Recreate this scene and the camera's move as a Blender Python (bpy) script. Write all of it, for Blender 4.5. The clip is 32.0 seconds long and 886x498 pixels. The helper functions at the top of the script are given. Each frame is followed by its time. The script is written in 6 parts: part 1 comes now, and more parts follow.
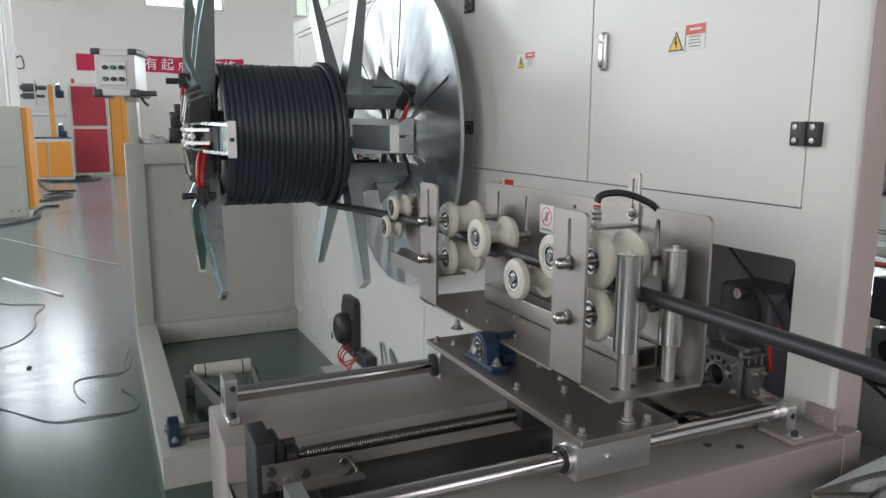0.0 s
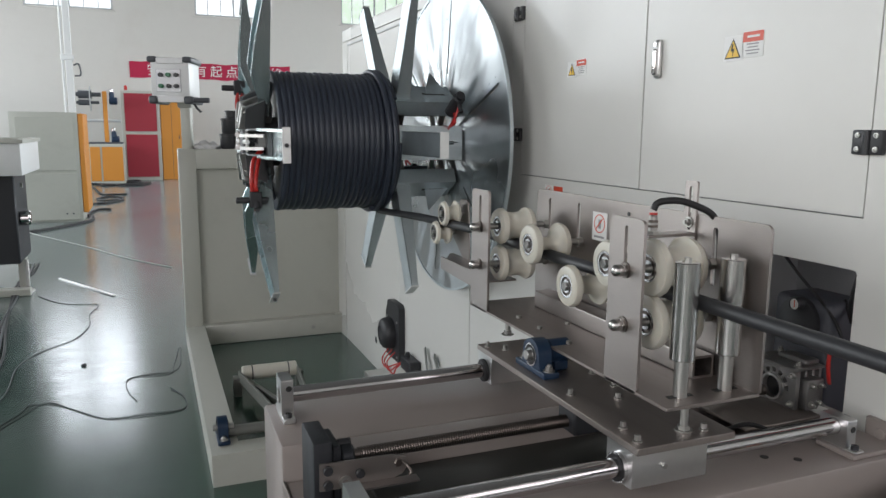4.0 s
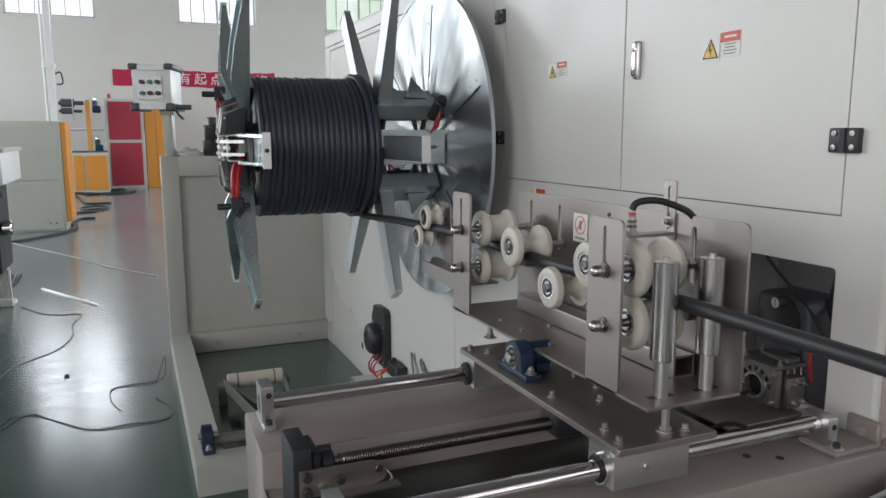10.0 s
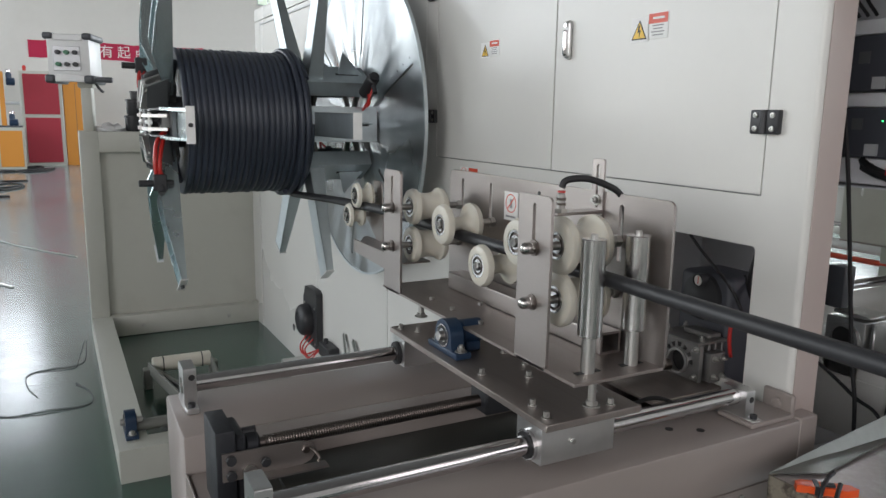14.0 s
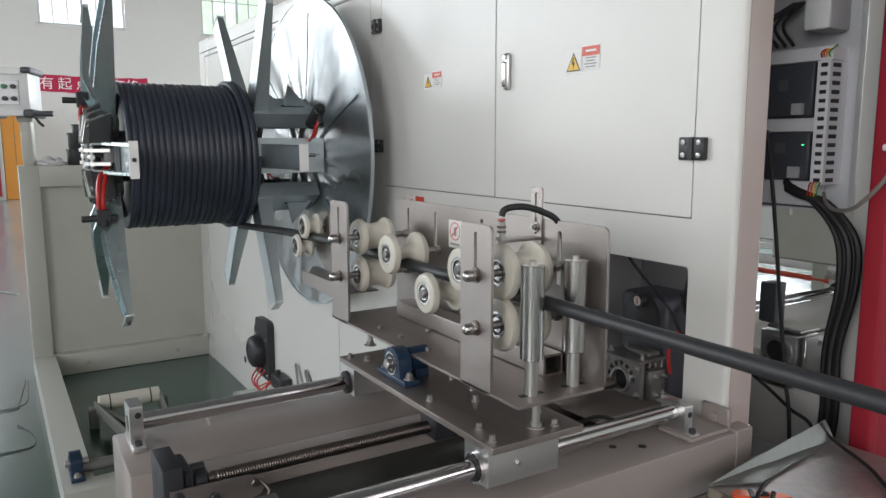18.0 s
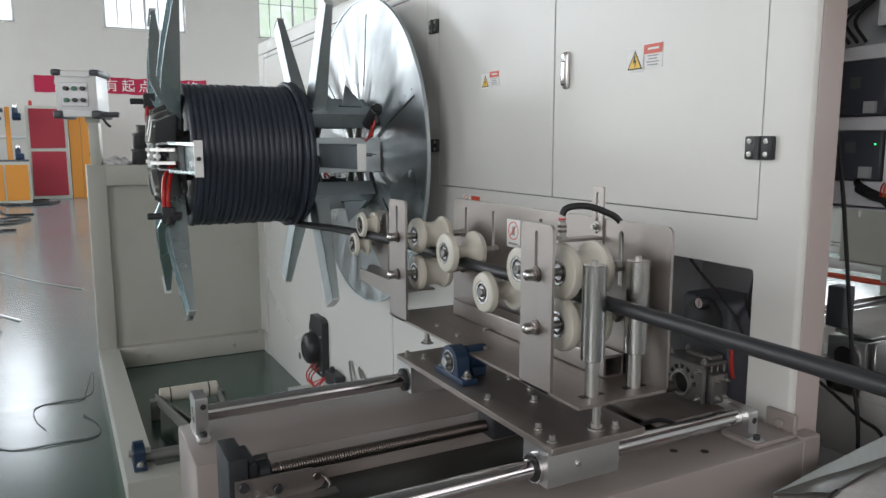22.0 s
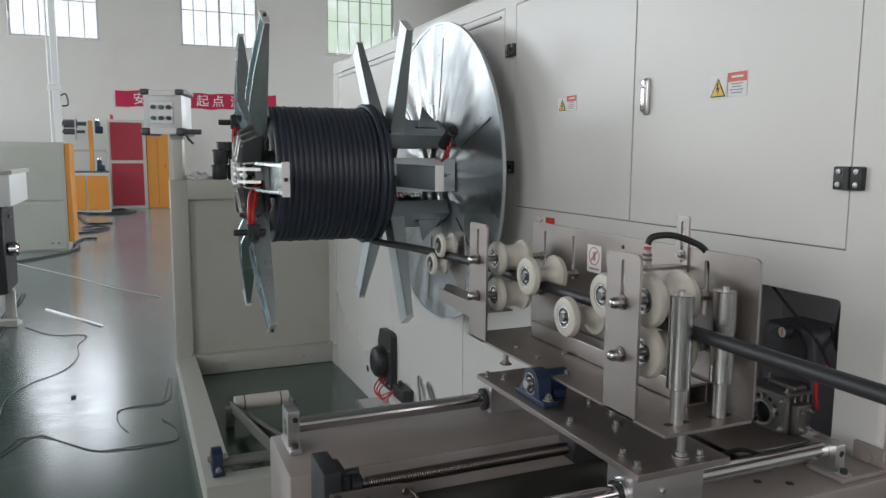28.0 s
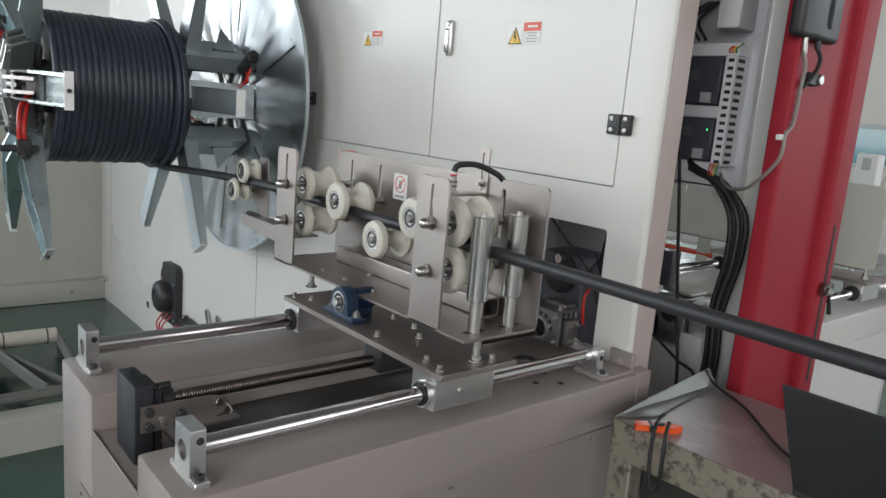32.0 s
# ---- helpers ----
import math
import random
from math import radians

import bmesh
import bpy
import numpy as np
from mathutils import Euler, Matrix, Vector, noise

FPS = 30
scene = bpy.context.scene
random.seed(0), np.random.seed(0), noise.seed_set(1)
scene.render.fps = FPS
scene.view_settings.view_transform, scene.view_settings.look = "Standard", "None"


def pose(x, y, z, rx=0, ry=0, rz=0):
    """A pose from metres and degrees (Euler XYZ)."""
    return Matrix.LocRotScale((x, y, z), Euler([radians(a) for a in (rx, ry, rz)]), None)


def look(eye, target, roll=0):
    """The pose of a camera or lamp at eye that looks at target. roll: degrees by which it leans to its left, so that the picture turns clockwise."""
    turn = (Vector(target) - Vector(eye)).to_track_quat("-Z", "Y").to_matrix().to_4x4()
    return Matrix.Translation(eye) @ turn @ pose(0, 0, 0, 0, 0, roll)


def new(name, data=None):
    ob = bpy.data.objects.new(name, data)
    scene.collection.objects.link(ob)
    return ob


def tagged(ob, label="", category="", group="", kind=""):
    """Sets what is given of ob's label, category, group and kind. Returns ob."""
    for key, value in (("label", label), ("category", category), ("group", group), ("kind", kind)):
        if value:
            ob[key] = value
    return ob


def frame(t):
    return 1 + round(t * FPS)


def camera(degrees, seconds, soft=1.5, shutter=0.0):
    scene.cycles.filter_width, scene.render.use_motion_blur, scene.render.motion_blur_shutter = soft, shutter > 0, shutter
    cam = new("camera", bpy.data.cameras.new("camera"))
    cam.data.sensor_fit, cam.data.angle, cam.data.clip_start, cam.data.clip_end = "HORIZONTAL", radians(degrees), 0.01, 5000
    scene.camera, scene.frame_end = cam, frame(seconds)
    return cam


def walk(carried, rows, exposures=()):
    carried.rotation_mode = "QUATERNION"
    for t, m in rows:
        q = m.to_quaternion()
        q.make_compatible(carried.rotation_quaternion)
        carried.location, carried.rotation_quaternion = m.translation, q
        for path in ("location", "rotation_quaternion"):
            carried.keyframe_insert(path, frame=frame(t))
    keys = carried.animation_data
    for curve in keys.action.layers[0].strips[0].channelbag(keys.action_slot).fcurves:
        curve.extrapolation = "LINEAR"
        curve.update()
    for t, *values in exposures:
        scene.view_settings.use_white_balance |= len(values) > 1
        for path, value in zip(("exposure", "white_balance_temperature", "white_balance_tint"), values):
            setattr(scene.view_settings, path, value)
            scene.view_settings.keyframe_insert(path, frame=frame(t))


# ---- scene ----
cam = camera(62.5, 32.0)
PATH = [
    (0, (-1.14, -0.912, 1.379), (-0.305, 0.872, 1.037), 0.3),
    (0.5, (-1.148, -0.912, 1.377), (-0.326, 0.876, 1.024), 0.4),
    (1, (-1.154, -0.909, 1.377), (-0.366, 0.893, 1.013), 0.6),
    (1.5, (-1.153, -0.907, 1.378), (-0.359, 0.893, 1.017), 0.6),
    (2, (-1.155, -0.91, 1.381), (-0.374, 0.9, 1.041), 0.6),
    (2.5, (-1.165, -0.911, 1.38), (-0.409, 0.909, 1.038), 0.8),
    (3, (-1.169, -0.914, 1.379), (-0.427, 0.913, 1.046), 0.6),
    (3.5, (-1.172, -0.914, 1.379), (-0.444, 0.92, 1.055), 0.7),
    (5.5, (-1.149, -0.915, 1.376), (-0.368, 0.897, 1.053), -0.4),
    (6, (-1.156, -0.919, 1.379), (-0.374, 0.896, 1.071), -0.3),
    (6.5, (-1.161, -0.917, 1.379), (-0.393, 0.905, 1.082), 0.3),
    (7, (-1.174, -0.916, 1.38), (-0.428, 0.915, 1.079), 0.4),
    (7.5, (-1.192, -0.914, 1.381), (-0.442, 0.915, 1.076), 1.3),
    (8, (-1.193, -0.916, 1.384), (-0.409, 0.902, 1.1), 1.5),
    (8.5, (-1.184, -0.922, 1.381), (-0.456, 0.921, 1.116), 1.5),
    (9, (-1.166, -0.918, 1.378), (-0.441, 0.926, 1.102), 1.0),
    (9.5, (-1.149, -0.914, 1.373), (-0.397, 0.917, 1.09), 0.6),
    (10, (-1.152, -0.913, 1.374), (-0.385, 0.908, 1.063), -0.1),
    (10.5, (-1.154, -0.915, 1.375), (-0.387, 0.91, 1.092), 0.3),
    (11, (-1.146, -0.914, 1.377), (-0.345, 0.899, 1.108), -0.4),
    (11.5, (-1.148, -0.903, 1.371), (-0.333, 0.894, 1.043), 0.1),
    (12, (-1.142, -0.892, 1.367), (-0.293, 0.882, 1.002), 0.3),
    (12.5, (-1.135, -0.902, 1.37), (-0.311, 0.89, 1.039), -0.3),
    (13, (-1.138, -0.902, 1.37), (-0.321, 0.894, 1.047), 0.0),
    (13.5, (-1.136, -0.908, 1.365), (-0.268, 0.864, 1.037), 0.6),
    (14, (-1.138, -0.903, 1.364), (-0.213, 0.834, 1.005), 0.9),
    (14.5, (-1.128, -0.9, 1.359), (-0.154, 0.805, 0.978), 0.1),
    (16.5, (-1.149, -0.925, 1.375), (-0.2, 0.808, 1.062), 0.7),
    (17, (-1.141, -0.918, 1.374), (-0.158, 0.789, 1.029), 1.4),
    (17.5, (-1.145, -0.923, 1.375), (-0.08, 0.737, 1.046), 0.9),
    (18, (-1.138, -0.935, 1.376), (-0.098, 0.749, 1.085), -0.1),
    (18.5, (-1.142, -0.937, 1.379), (-0.101, 0.746, 1.088), 0.3),
    (19, (-1.15, -0.927, 1.376), (-0.096, 0.742, 1.049), 0.1),
    (19.5, (-1.146, -0.929, 1.375), (-0.131, 0.764, 1.057), 0.1),
    (20, (-1.145, -0.926, 1.374), (-0.131, 0.766, 1.045), -0.6),
    (20.5, (-1.142, -0.927, 1.376), (-0.148, 0.776, 1.043), -0.5),
    (21, (-1.143, -0.934, 1.38), (-0.189, 0.8, 1.092), -1.1),
    (21.5, (-1.156, -0.939, 1.377), (-0.215, 0.805, 1.108), -0.1),
    (22, (-1.154, -0.929, 1.373), (-0.233, 0.822, 1.084), -0.1),
    (22.5, (-1.173, -0.926, 1.377), (-0.279, 0.838, 1.075), 0.3),
    (23, (-1.164, -0.924, 1.367), (-0.281, 0.848, 1.08), 1.7),
    (23.5, (-1.189, -0.922, 1.381), (-0.333, 0.865, 1.105), 1.2),
    (24, (-1.191, -0.912, 1.382), (-0.338, 0.877, 1.115), 2.4),
    (24.5, (-1.185, -0.908, 1.385), (-0.364, 0.898, 1.137), 2.3),
    (25, (-1.178, -0.912, 1.388), (-0.381, 0.906, 1.147), 1.1),
    (25.5, (-1.162, -0.912, 1.395), (-0.359, 0.906, 1.17), 1.2),
    (27.5, (-1.17, -0.969, 1.398), (-0.426, 0.876, 1.198), 0.8),
    (28, (-1.214, -0.944, 1.399), (-0.438, 0.881, 1.146), 0.3),
    (28.5, (-1.264, -0.926, 1.414), (-0.279, 0.805, 1.23), -0.5),
    (29, (-1.289, -0.935, 1.415), (-0.318, 0.783, 1.093), -1.5),
    (29.5, (-1.269, -0.951, 1.39), (-0.273, 0.747, 1.034), 0.8),
    (30, (-1.278, -0.955, 1.383), (-0.234, 0.709, 1.009), 0.7),
    (30.5, (-1.297, -0.974, 1.377), (-0.2, 0.666, 1.052), 3.2),
    (31, (-1.297, -0.976, 1.364), (-0.172, 0.645, 1.038), 4.5),
    (31.5, (-1.292, -0.97, 1.368), (-0.094, 0.593, 1.018), 3.7),
    (32, (-1.296, -0.973, 1.365), (-0.023, 0.523, 0.988), 4.8),
]
EXPOSURE = [(0, -0.22, 6290, 10.5), (3, -0.22, 6290, 10.5), (9, -0.38, 6290, 10.5), (11, -0.35, 6290, 10.5), (12, -0.23, 6290, 10.5), (14, -0.20, 6290, 10.5), (17, -0.08, 6290, 10.5), (20, -0.05, 6290, 10.5), (21, -0.23, 6290, 10.5), (22, -0.26, 6290, 10.5), (25, -0.43, 6290, 10.5), (28, -0.49, 6290, 10.5), (30, -0.08, 6240, 9), (32, -0.02, 6240, 9)]
walk(cam, [(t, look(eye, target, roll)) for t, eye, target, roll in PATH], EXPOSURE)


# ---- light ----
world = bpy.data.worlds.new("sky")
scene.world = world
world.use_nodes = True
wn = world.node_tree.nodes
sky = wn.new("ShaderNodeTexSky")
sky.sky_type, sky.sun_disc = "NISHITA", False
sky.sun_elevation, sky.sun_rotation = radians(38), radians(-60)
world.node_tree.links.new(sky.outputs[0], wn["Background"].inputs[0])
wn["Background"].inputs[1].default_value = 0.1


def opening_lamp(name, at, toward, width, height, watts, colour=(0.93, 0.97, 1.0)):
    """An area lamp set in one wall opening, a seen window or an added one."""
    data = bpy.data.lights.new(name, "AREA")
    data.shape, data.size, data.size_y, data.energy, data.color = "RECTANGLE", width, height, watts, colour
    ob = new(name, data)
    ob.matrix_world = look(at, toward)
    return ob


HALL_X0, HALL_X1, HALL_Y0, HALL_Y1, HALL_H = -7.5, 9.0, -7.0, 21.0, 8.0
WIN_FAR = [(-3.94, -1.84), (0.22, 2.30), (4.33, 6.42)]
WIN_Z0, WIN_Z1 = 4.40, 6.60
# Left row lies out of view; its first window is added as warm fill.
WIN_SIDE = [(-6.2, -2.2), (3.0, 6.5), (7.6, 13.2), (14.2, 19.8)]
# Right and near windows are unseen, added with their lamps to fill shade.
FILL_RIGHT = [(-6.2, -3.0), (5.2, 8.6), (10.5, 14.0), (15.5, 19.0)]
FILL_NEAR = [(-5.5, -2.3), (1.8, 5.0)]
SIDE_Z0, SIDE_Z1 = 1.2, 5.0
DAY, WARM = (0.95, 0.98, 0.99), (1.0, 0.965, 0.94)
for a, b in WIN_FAR:
    opening_lamp("opening_light", ((a + b) / 2, HALL_Y1 - 0.02, 5.5), ((a + b) / 2, 0, 3.0), b - a, 2.2, 128, (0.90, 0.95, 1.0))
for k, (a, b) in enumerate(WIN_SIDE):
    opening_lamp("opening_light", (HALL_X0 + 0.02, (a + b) / 2, 3.1), (4, (a + b) / 2 - 1, 1.6), b - a, 3.8, (345, 155, 450, 370)[k], WARM if k == 0 else DAY)
for k, (a, b) in enumerate(FILL_RIGHT):
    opening_lamp("opening_light", (HALL_X1 - 0.02, (a + b) / 2, 3.1), (-2, (a + b) / 2, 1.6), b - a, 3.8, (150, 900, 300, 230)[k], DAY)
for a, b in FILL_NEAR:
    opening_lamp("opening_light", ((a + b) / 2, HALL_Y0 + 0.02, 3.1), ((a + b) / 2, 4, 1.6), b - a, 3.8, 92, (1.0, 0.86, 0.82))


# ---- materials ----
def material(name, colour, rough=0.5, metal=0.0, vary=0.08, grain=14.0, fine=0.04, bump=0.0, bump_scale=260.0,
             stretch=(1, 1, 1), rough_vary=0.08, dirt=None, dirt_amount=0.0, dirt_scale=3.0, coat=0.0, bump_dist=0.002, edge=(0.52, 0.72)):
    """A surface with colour variation at two scales, varied gloss, fine relief and, if wanted, stains."""
    m = bpy.data.materials.new(name)
    m.use_nodes = True
    nt = m.node_tree
    N, L = nt.nodes, nt.links
    bsdf = N["Principled BSDF"]
    co = N.new("ShaderNodeTexCoord")
    mp = N.new("ShaderNodeMapping")
    mp.inputs["Scale"].default_value = stretch
    L.new(co.outputs["Object"], mp.inputs[0])
    big, small = N.new("ShaderNodeTexNoise"), N.new("ShaderNodeTexNoise")
    big.inputs["Scale"].default_value, big.inputs["Detail"].default_value = grain * 0.25, 4
    small.inputs["Scale"].default_value, small.inputs["Detail"].default_value = grain * 9, 6
    for n in (big, small):
        L.new(mp.outputs[0], n.inputs["Vector"])
    mul = N.new("ShaderNodeMath")
    mul.operation = "MULTIPLY_ADD"
    L.new(big.outputs[0], mul.inputs[0])
    mul.inputs[1].default_value, mul.inputs[2].default_value = 2 * vary, 1 - vary
    mul2 = N.new("ShaderNodeMath")
    mul2.operation = "MULTIPLY_ADD"
    L.new(small.outputs[0], mul2.inputs[0])
    mul2.inputs[1].default_value, mul2.inputs[2].default_value = 2 * fine, -fine
    add = N.new("ShaderNodeMath")
    L.new(mul.outputs[0], add.inputs[0])
    L.new(mul2.outputs[0], add.inputs[1])
    col = N.new("ShaderNodeVectorMath")
    col.operation = "SCALE"
    col.inputs[0].default_value = colour
    L.new(add.outputs[0], col.inputs["Scale"])
    out = col.outputs[0]
    if dirt:
        spots = N.new("ShaderNodeTexNoise")
        spots.inputs["Scale"].default_value, spots.inputs["Detail"].default_value = dirt_scale, 8
        spots.inputs["Roughness"].default_value = 0.65
        L.new(mp.outputs[0], spots.inputs["Vector"])
        ramp = N.new("ShaderNodeMapRange")
        ramp.inputs[1].default_value, ramp.inputs[2].default_value = edge
        ramp.inputs[4].default_value = dirt_amount
        L.new(spots.outputs[0], ramp.inputs[0])
        mix = N.new("ShaderNodeMix")
        mix.data_type = "RGBA"
        L.new(ramp.outputs[0], mix.inputs[0])
        L.new(out, mix.inputs[6])
        mix.inputs[7].default_value = (*dirt, 1)
        out = mix.outputs[2]
    L.new(out, bsdf.inputs["Base Color"])
    rr = N.new("ShaderNodeMath")
    rr.operation = "MULTIPLY_ADD"
    L.new(big.outputs[0], rr.inputs[0])
    rr.inputs[1].default_value, rr.inputs[2].default_value = 2 * rough_vary, rough - rough_vary
    L.new(rr.outputs[0], bsdf.inputs["Roughness"])
    bsdf.inputs["Metallic"].default_value = metal
    bsdf.inputs["Coat Weight"].default_value = coat
    if bump:
        bn, bp = N.new("ShaderNodeTexNoise"), N.new("ShaderNodeBump")
        bn.inputs["Scale"].default_value, bn.inputs["Detail"].default_value = bump_scale, 3
        L.new(mp.outputs[0], bn.inputs["Vector"])
        bp.inputs["Strength"].default_value, bp.inputs["Distance"].default_value = bump, bump_dist
        L.new(bn.outputs[0], bp.inputs["Height"])
        L.new(bp.outputs[0], bsdf.inputs["Normal"])
    return m


def glow(name, colour, strength):
    m = bpy.data.materials.new(name)
    m.use_nodes = True
    b = m.node_tree.nodes["Principled BSDF"]
    b.inputs["Base Color"].default_value = (*colour, 1)
    b.inputs["Emission Color"].default_value = (*colour, 1)
    b.inputs["Emission Strength"].default_value = strength
    return m


CREAM = material("cream powder coat", (0.675, 0.675, 0.642), 0.27, 0, 0.03, 3, 0.012, 0.10, 420, rough_vary=0.05)
BEIGE = material("beige powder coat", (0.282, 0.246, 0.226), 0.34, 0, 0.04, 4, 0.02, 0.12, 420, dirt=(0.3, 0.28, 0.25), dirt_amount=0.18)
# Lighter, pinker copy of the beige: warm light on the end face, in colour.
BEIGELIT = material("beige powder coat, warm light in tone", (0.44, 0.375, 0.345), 0.36, 0, 0.04, 4, 0.02, 0.12, 420)
CHARCOAL = material("charcoal plastic housing", (0.062, 0.066, 0.080), 0.5, 0, 0.08, 16)
FRAMEGREY = material("light grey paint", (0.465, 0.470, 0.420), 0.4, 0, 0.05, 4, 0.02, 0.12, 350, dirt=(0.32, 0.31, 0.27), dirt_amount=0.25)
LIGHTBENCH = material("pale grey powder coat", (0.64, 0.63, 0.60), 0.24, 0, 0.05, 4, 0.02, 0.12, 420, dirt=(0.4, 0.38, 0.35), dirt_amount=0.2)
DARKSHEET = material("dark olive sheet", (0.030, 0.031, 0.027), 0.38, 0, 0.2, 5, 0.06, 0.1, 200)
# Interior grey whose lifted tone stands in for light leaking into the cabinet.
INNERGREY = material("inner grey, light in tone", (0.38, 0.39, 0.405), 0.7, 0, 0.1, 6)
STEEL = material("brushed stainless plate", (0.345, 0.315, 0.297), 0.38, 0.88, 0.06, 5, 0.05, 0.12, 90, (1, 1, 14), 0.07)
STEELH = material("brushed stainless deck", (0.345, 0.308, 0.286), 0.43, 0.88, 0.08, 5, 0.05, 0.12, 90, (14, 1, 1), 0.07, dirt=(0.2, 0.18, 0.16), dirt_amount=0.3)
CHROME = material("ground chrome shaft", (0.60, 0.585, 0.59), 0.11, 1.0, 0.03, 9, 0.02, rough_vary=0.03)
TURNED = material("turned steel", (0.56, 0.545, 0.53), 0.22, 1.0, 0.05, 6, 0.05, 0.05, 60, (14, 14, 1), 0.06)
ZINC = material("bright zinc fastener", (0.46, 0.455, 0.435), 0.40, 1.0, 0.08, 30, 0.05)
# Darker copy for inner arms and shoes, with their shade in its colour.
GALVDIM = material("galvanised sheet, shade in tone", (0.52, 0.575, 0.595), 0.40, 0.92, 0.18, 11, 0.07, 0.05, 60, rough_vary=0.1, dirt=(0.36, 0.39, 0.41), dirt_amount=0.35, dirt_scale=9)
DUCT = material("pale grey duct plastic", (0.74, 0.74, 0.76), 0.5, 0, 0.04, 10)
# Lighter copy of the same sheet, with light on the outer arms in colour.
GALVLIT = material("galvanised sheet, light in tone", (0.64, 0.735, 0.75), 0.27, 0.92, 0.16, 11, 0.07, 0.05, 60, rough_vary=0.1, dirt=(0.46, 0.50, 0.52), dirt_amount=0.3, dirt_scale=9)
ALU = material("milled aluminium", (0.62, 0.62, 0.61), 0.32, 0.95, 0.05, 12, 0.05, 0.06, 200)
ARMSTEEL = material("dull plated bracket steel", (0.17, 0.18, 0.185), 0.40, 0.7, 0.14, 20, 0.06, 0.1, 160)
CASTALU = material("cast aluminium housing", (0.26, 0.255, 0.25), 0.38, 0.75, 0.1, 20, 0.06, 0.25, 160)
NYLON = material("white nylon", (0.57, 0.55, 0.475), 0.42, 0, 0.04, 14, 0.02, rough_vary=0.05)
NYLON.node_tree.nodes["Principled BSDF"].inputs["Subsurface Weight"].default_value = 0.15
NYLON.node_tree.nodes["Principled BSDF"].inputs["Subsurface Radius"].default_value = (0.01, 0.008, 0.006)
PIPE = material("black polyethylene pipe", (0.029, 0.036, 0.053), 0.38, 0, 0.15, 30, 0.05, 0.08, 300, rough_vary=0.08)
RUNPIPE = material("matt black plastic pipe", (0.026, 0.027, 0.030), 0.47, 0, 0.15, 30, 0.06, 0.10, 260)
RUBBER = material("black rubber", (0.015, 0.015, 0.016), 0.55, 0, 0.15, 30)
BLACKPLASTIC = material("black plastic", (0.027, 0.028, 0.031), 0.45, 0, 0.12, 20, 0.05, 0.1, 300)
NAVY = material("dark blue cast iron", (0.011, 0.030, 0.066), 0.38, 0.1, 0.15, 30, 0.06, 0.3, 180)
NAVYBLACK = material("blue-black steel block", (0.016, 0.018, 0.022), 0.5, 0.2, 0.15, 14, 0.05, 0.2, 200)
SCREWMAT = material("dark screw steel", (0.19, 0.165, 0.15), 0.38, 1.0, 0.12, 40, 0.06)
BEARING = material("bearing steel", (0.5, 0.5, 0.5), 0.22, 1.0, 0.05, 40)
REDHOSE = material("red air hose", (0.46, 0.025, 0.02), 0.35, 0, 0.08, 30)
REDPAINT = material("red enamel", (0.325, 0.020, 0.034), 0.55, 0, 0.06, 4, 0.03, 0.12, 300, dirt=(0.2, 0.02, 0.02), dirt_amount=0.3)
REDPAINT.node_tree.nodes["Principled BSDF"].inputs["Specular IOR Level"].default_value = 0.25
REDDOOR = material("crimson cabinet door", (0.33, 0.022, 0.04), 0.45, 0, 0.08, 2)
ORANGE = material("orange enamel", (0.62, 0.25, 0.035), 0.42, 0, 0.08, 3, 0.03)
WHITEPAINT = material("white enamel", (0.78, 0.79, 0.79), 0.35, 0, 0.03, 6)
GREYBOX = material("grey plastic", (0.44, 0.45, 0.46), 0.5, 0, 0.05, 10)
DARKGREY = material("dark grey plastic corner", (0.07, 0.075, 0.085), 0.45, 0, 0.08, 20)
PANELGREY = material("galvanised mounting plate", (0.62, 0.63, 0.65), 0.45, 0.3, 0.08, 6)
PLASTER = material("painted plaster wall", (0.60, 0.58, 0.55), 0.75, 0, 0.06, 0.8, 0.02, 0.15, 60, dirt=(0.50, 0.46, 0.42), dirt_amount=0.35, dirt_scale=0.5)
ROOF = material("roof sheet", (0.14, 0.137, 0.134), 0.7, 0, 0.08, 1)
FLOORGREEN = material("green epoxy floor", (0.016, 0.064, 0.043), 0.20, 0, 0.22, 2.6, 0.16, rough_vary=0.07, dirt=(0.070, 0.085, 0.082), dirt_amount=0.25, dirt_scale=3.4)
def scuffed(m, amount, scale):
    """Adds fine drag marks and worn patches to the gloss of a floor."""
    N, L = m.node_tree.nodes, m.node_tree.links
    bsdf = N["Principled BSDF"]
    base = bsdf.inputs["Roughness"].links[0].from_socket
    co, mp, no, ma = N.new("ShaderNodeTexCoord"), N.new("ShaderNodeMapping"), N.new("ShaderNodeTexNoise"), N.new("ShaderNodeMath")
    mp.inputs["Scale"].default_value, mp.inputs["Rotation"].default_value = (1.0, 2.6, 1.0), (0, 0, 0.35)
    no.inputs["Scale"].default_value, no.inputs["Detail"].default_value, no.inputs["Roughness"].default_value = scale, 10, 0.72
    ma.operation = "MULTIPLY_ADD"
    ma.inputs[1].default_value = 2 * amount
    shift = N.new("ShaderNodeMath")
    shift.inputs[1].default_value = -amount
    L.new(co.outputs["Object"], mp.inputs[0])
    L.new(mp.outputs[0], no.inputs["Vector"])
    L.new(no.outputs[0], ma.inputs[0])
    L.new(base, ma.inputs[2])
    L.new(ma.outputs[0], shift.inputs[0])
    L.new(shift.outputs[0], bsdf.inputs["Roughness"])


scuffed(FLOORGREEN, 0.12, 4.5)
for socket, value in (("Sheen Weight", 0.11), ("Sheen Roughness", 0.35), ("Sheen Tint", (0.95, 0.88, 0.98, 1))):
    FLOORGREEN.node_tree.nodes["Principled BSDF"].inputs[socket].default_value = value
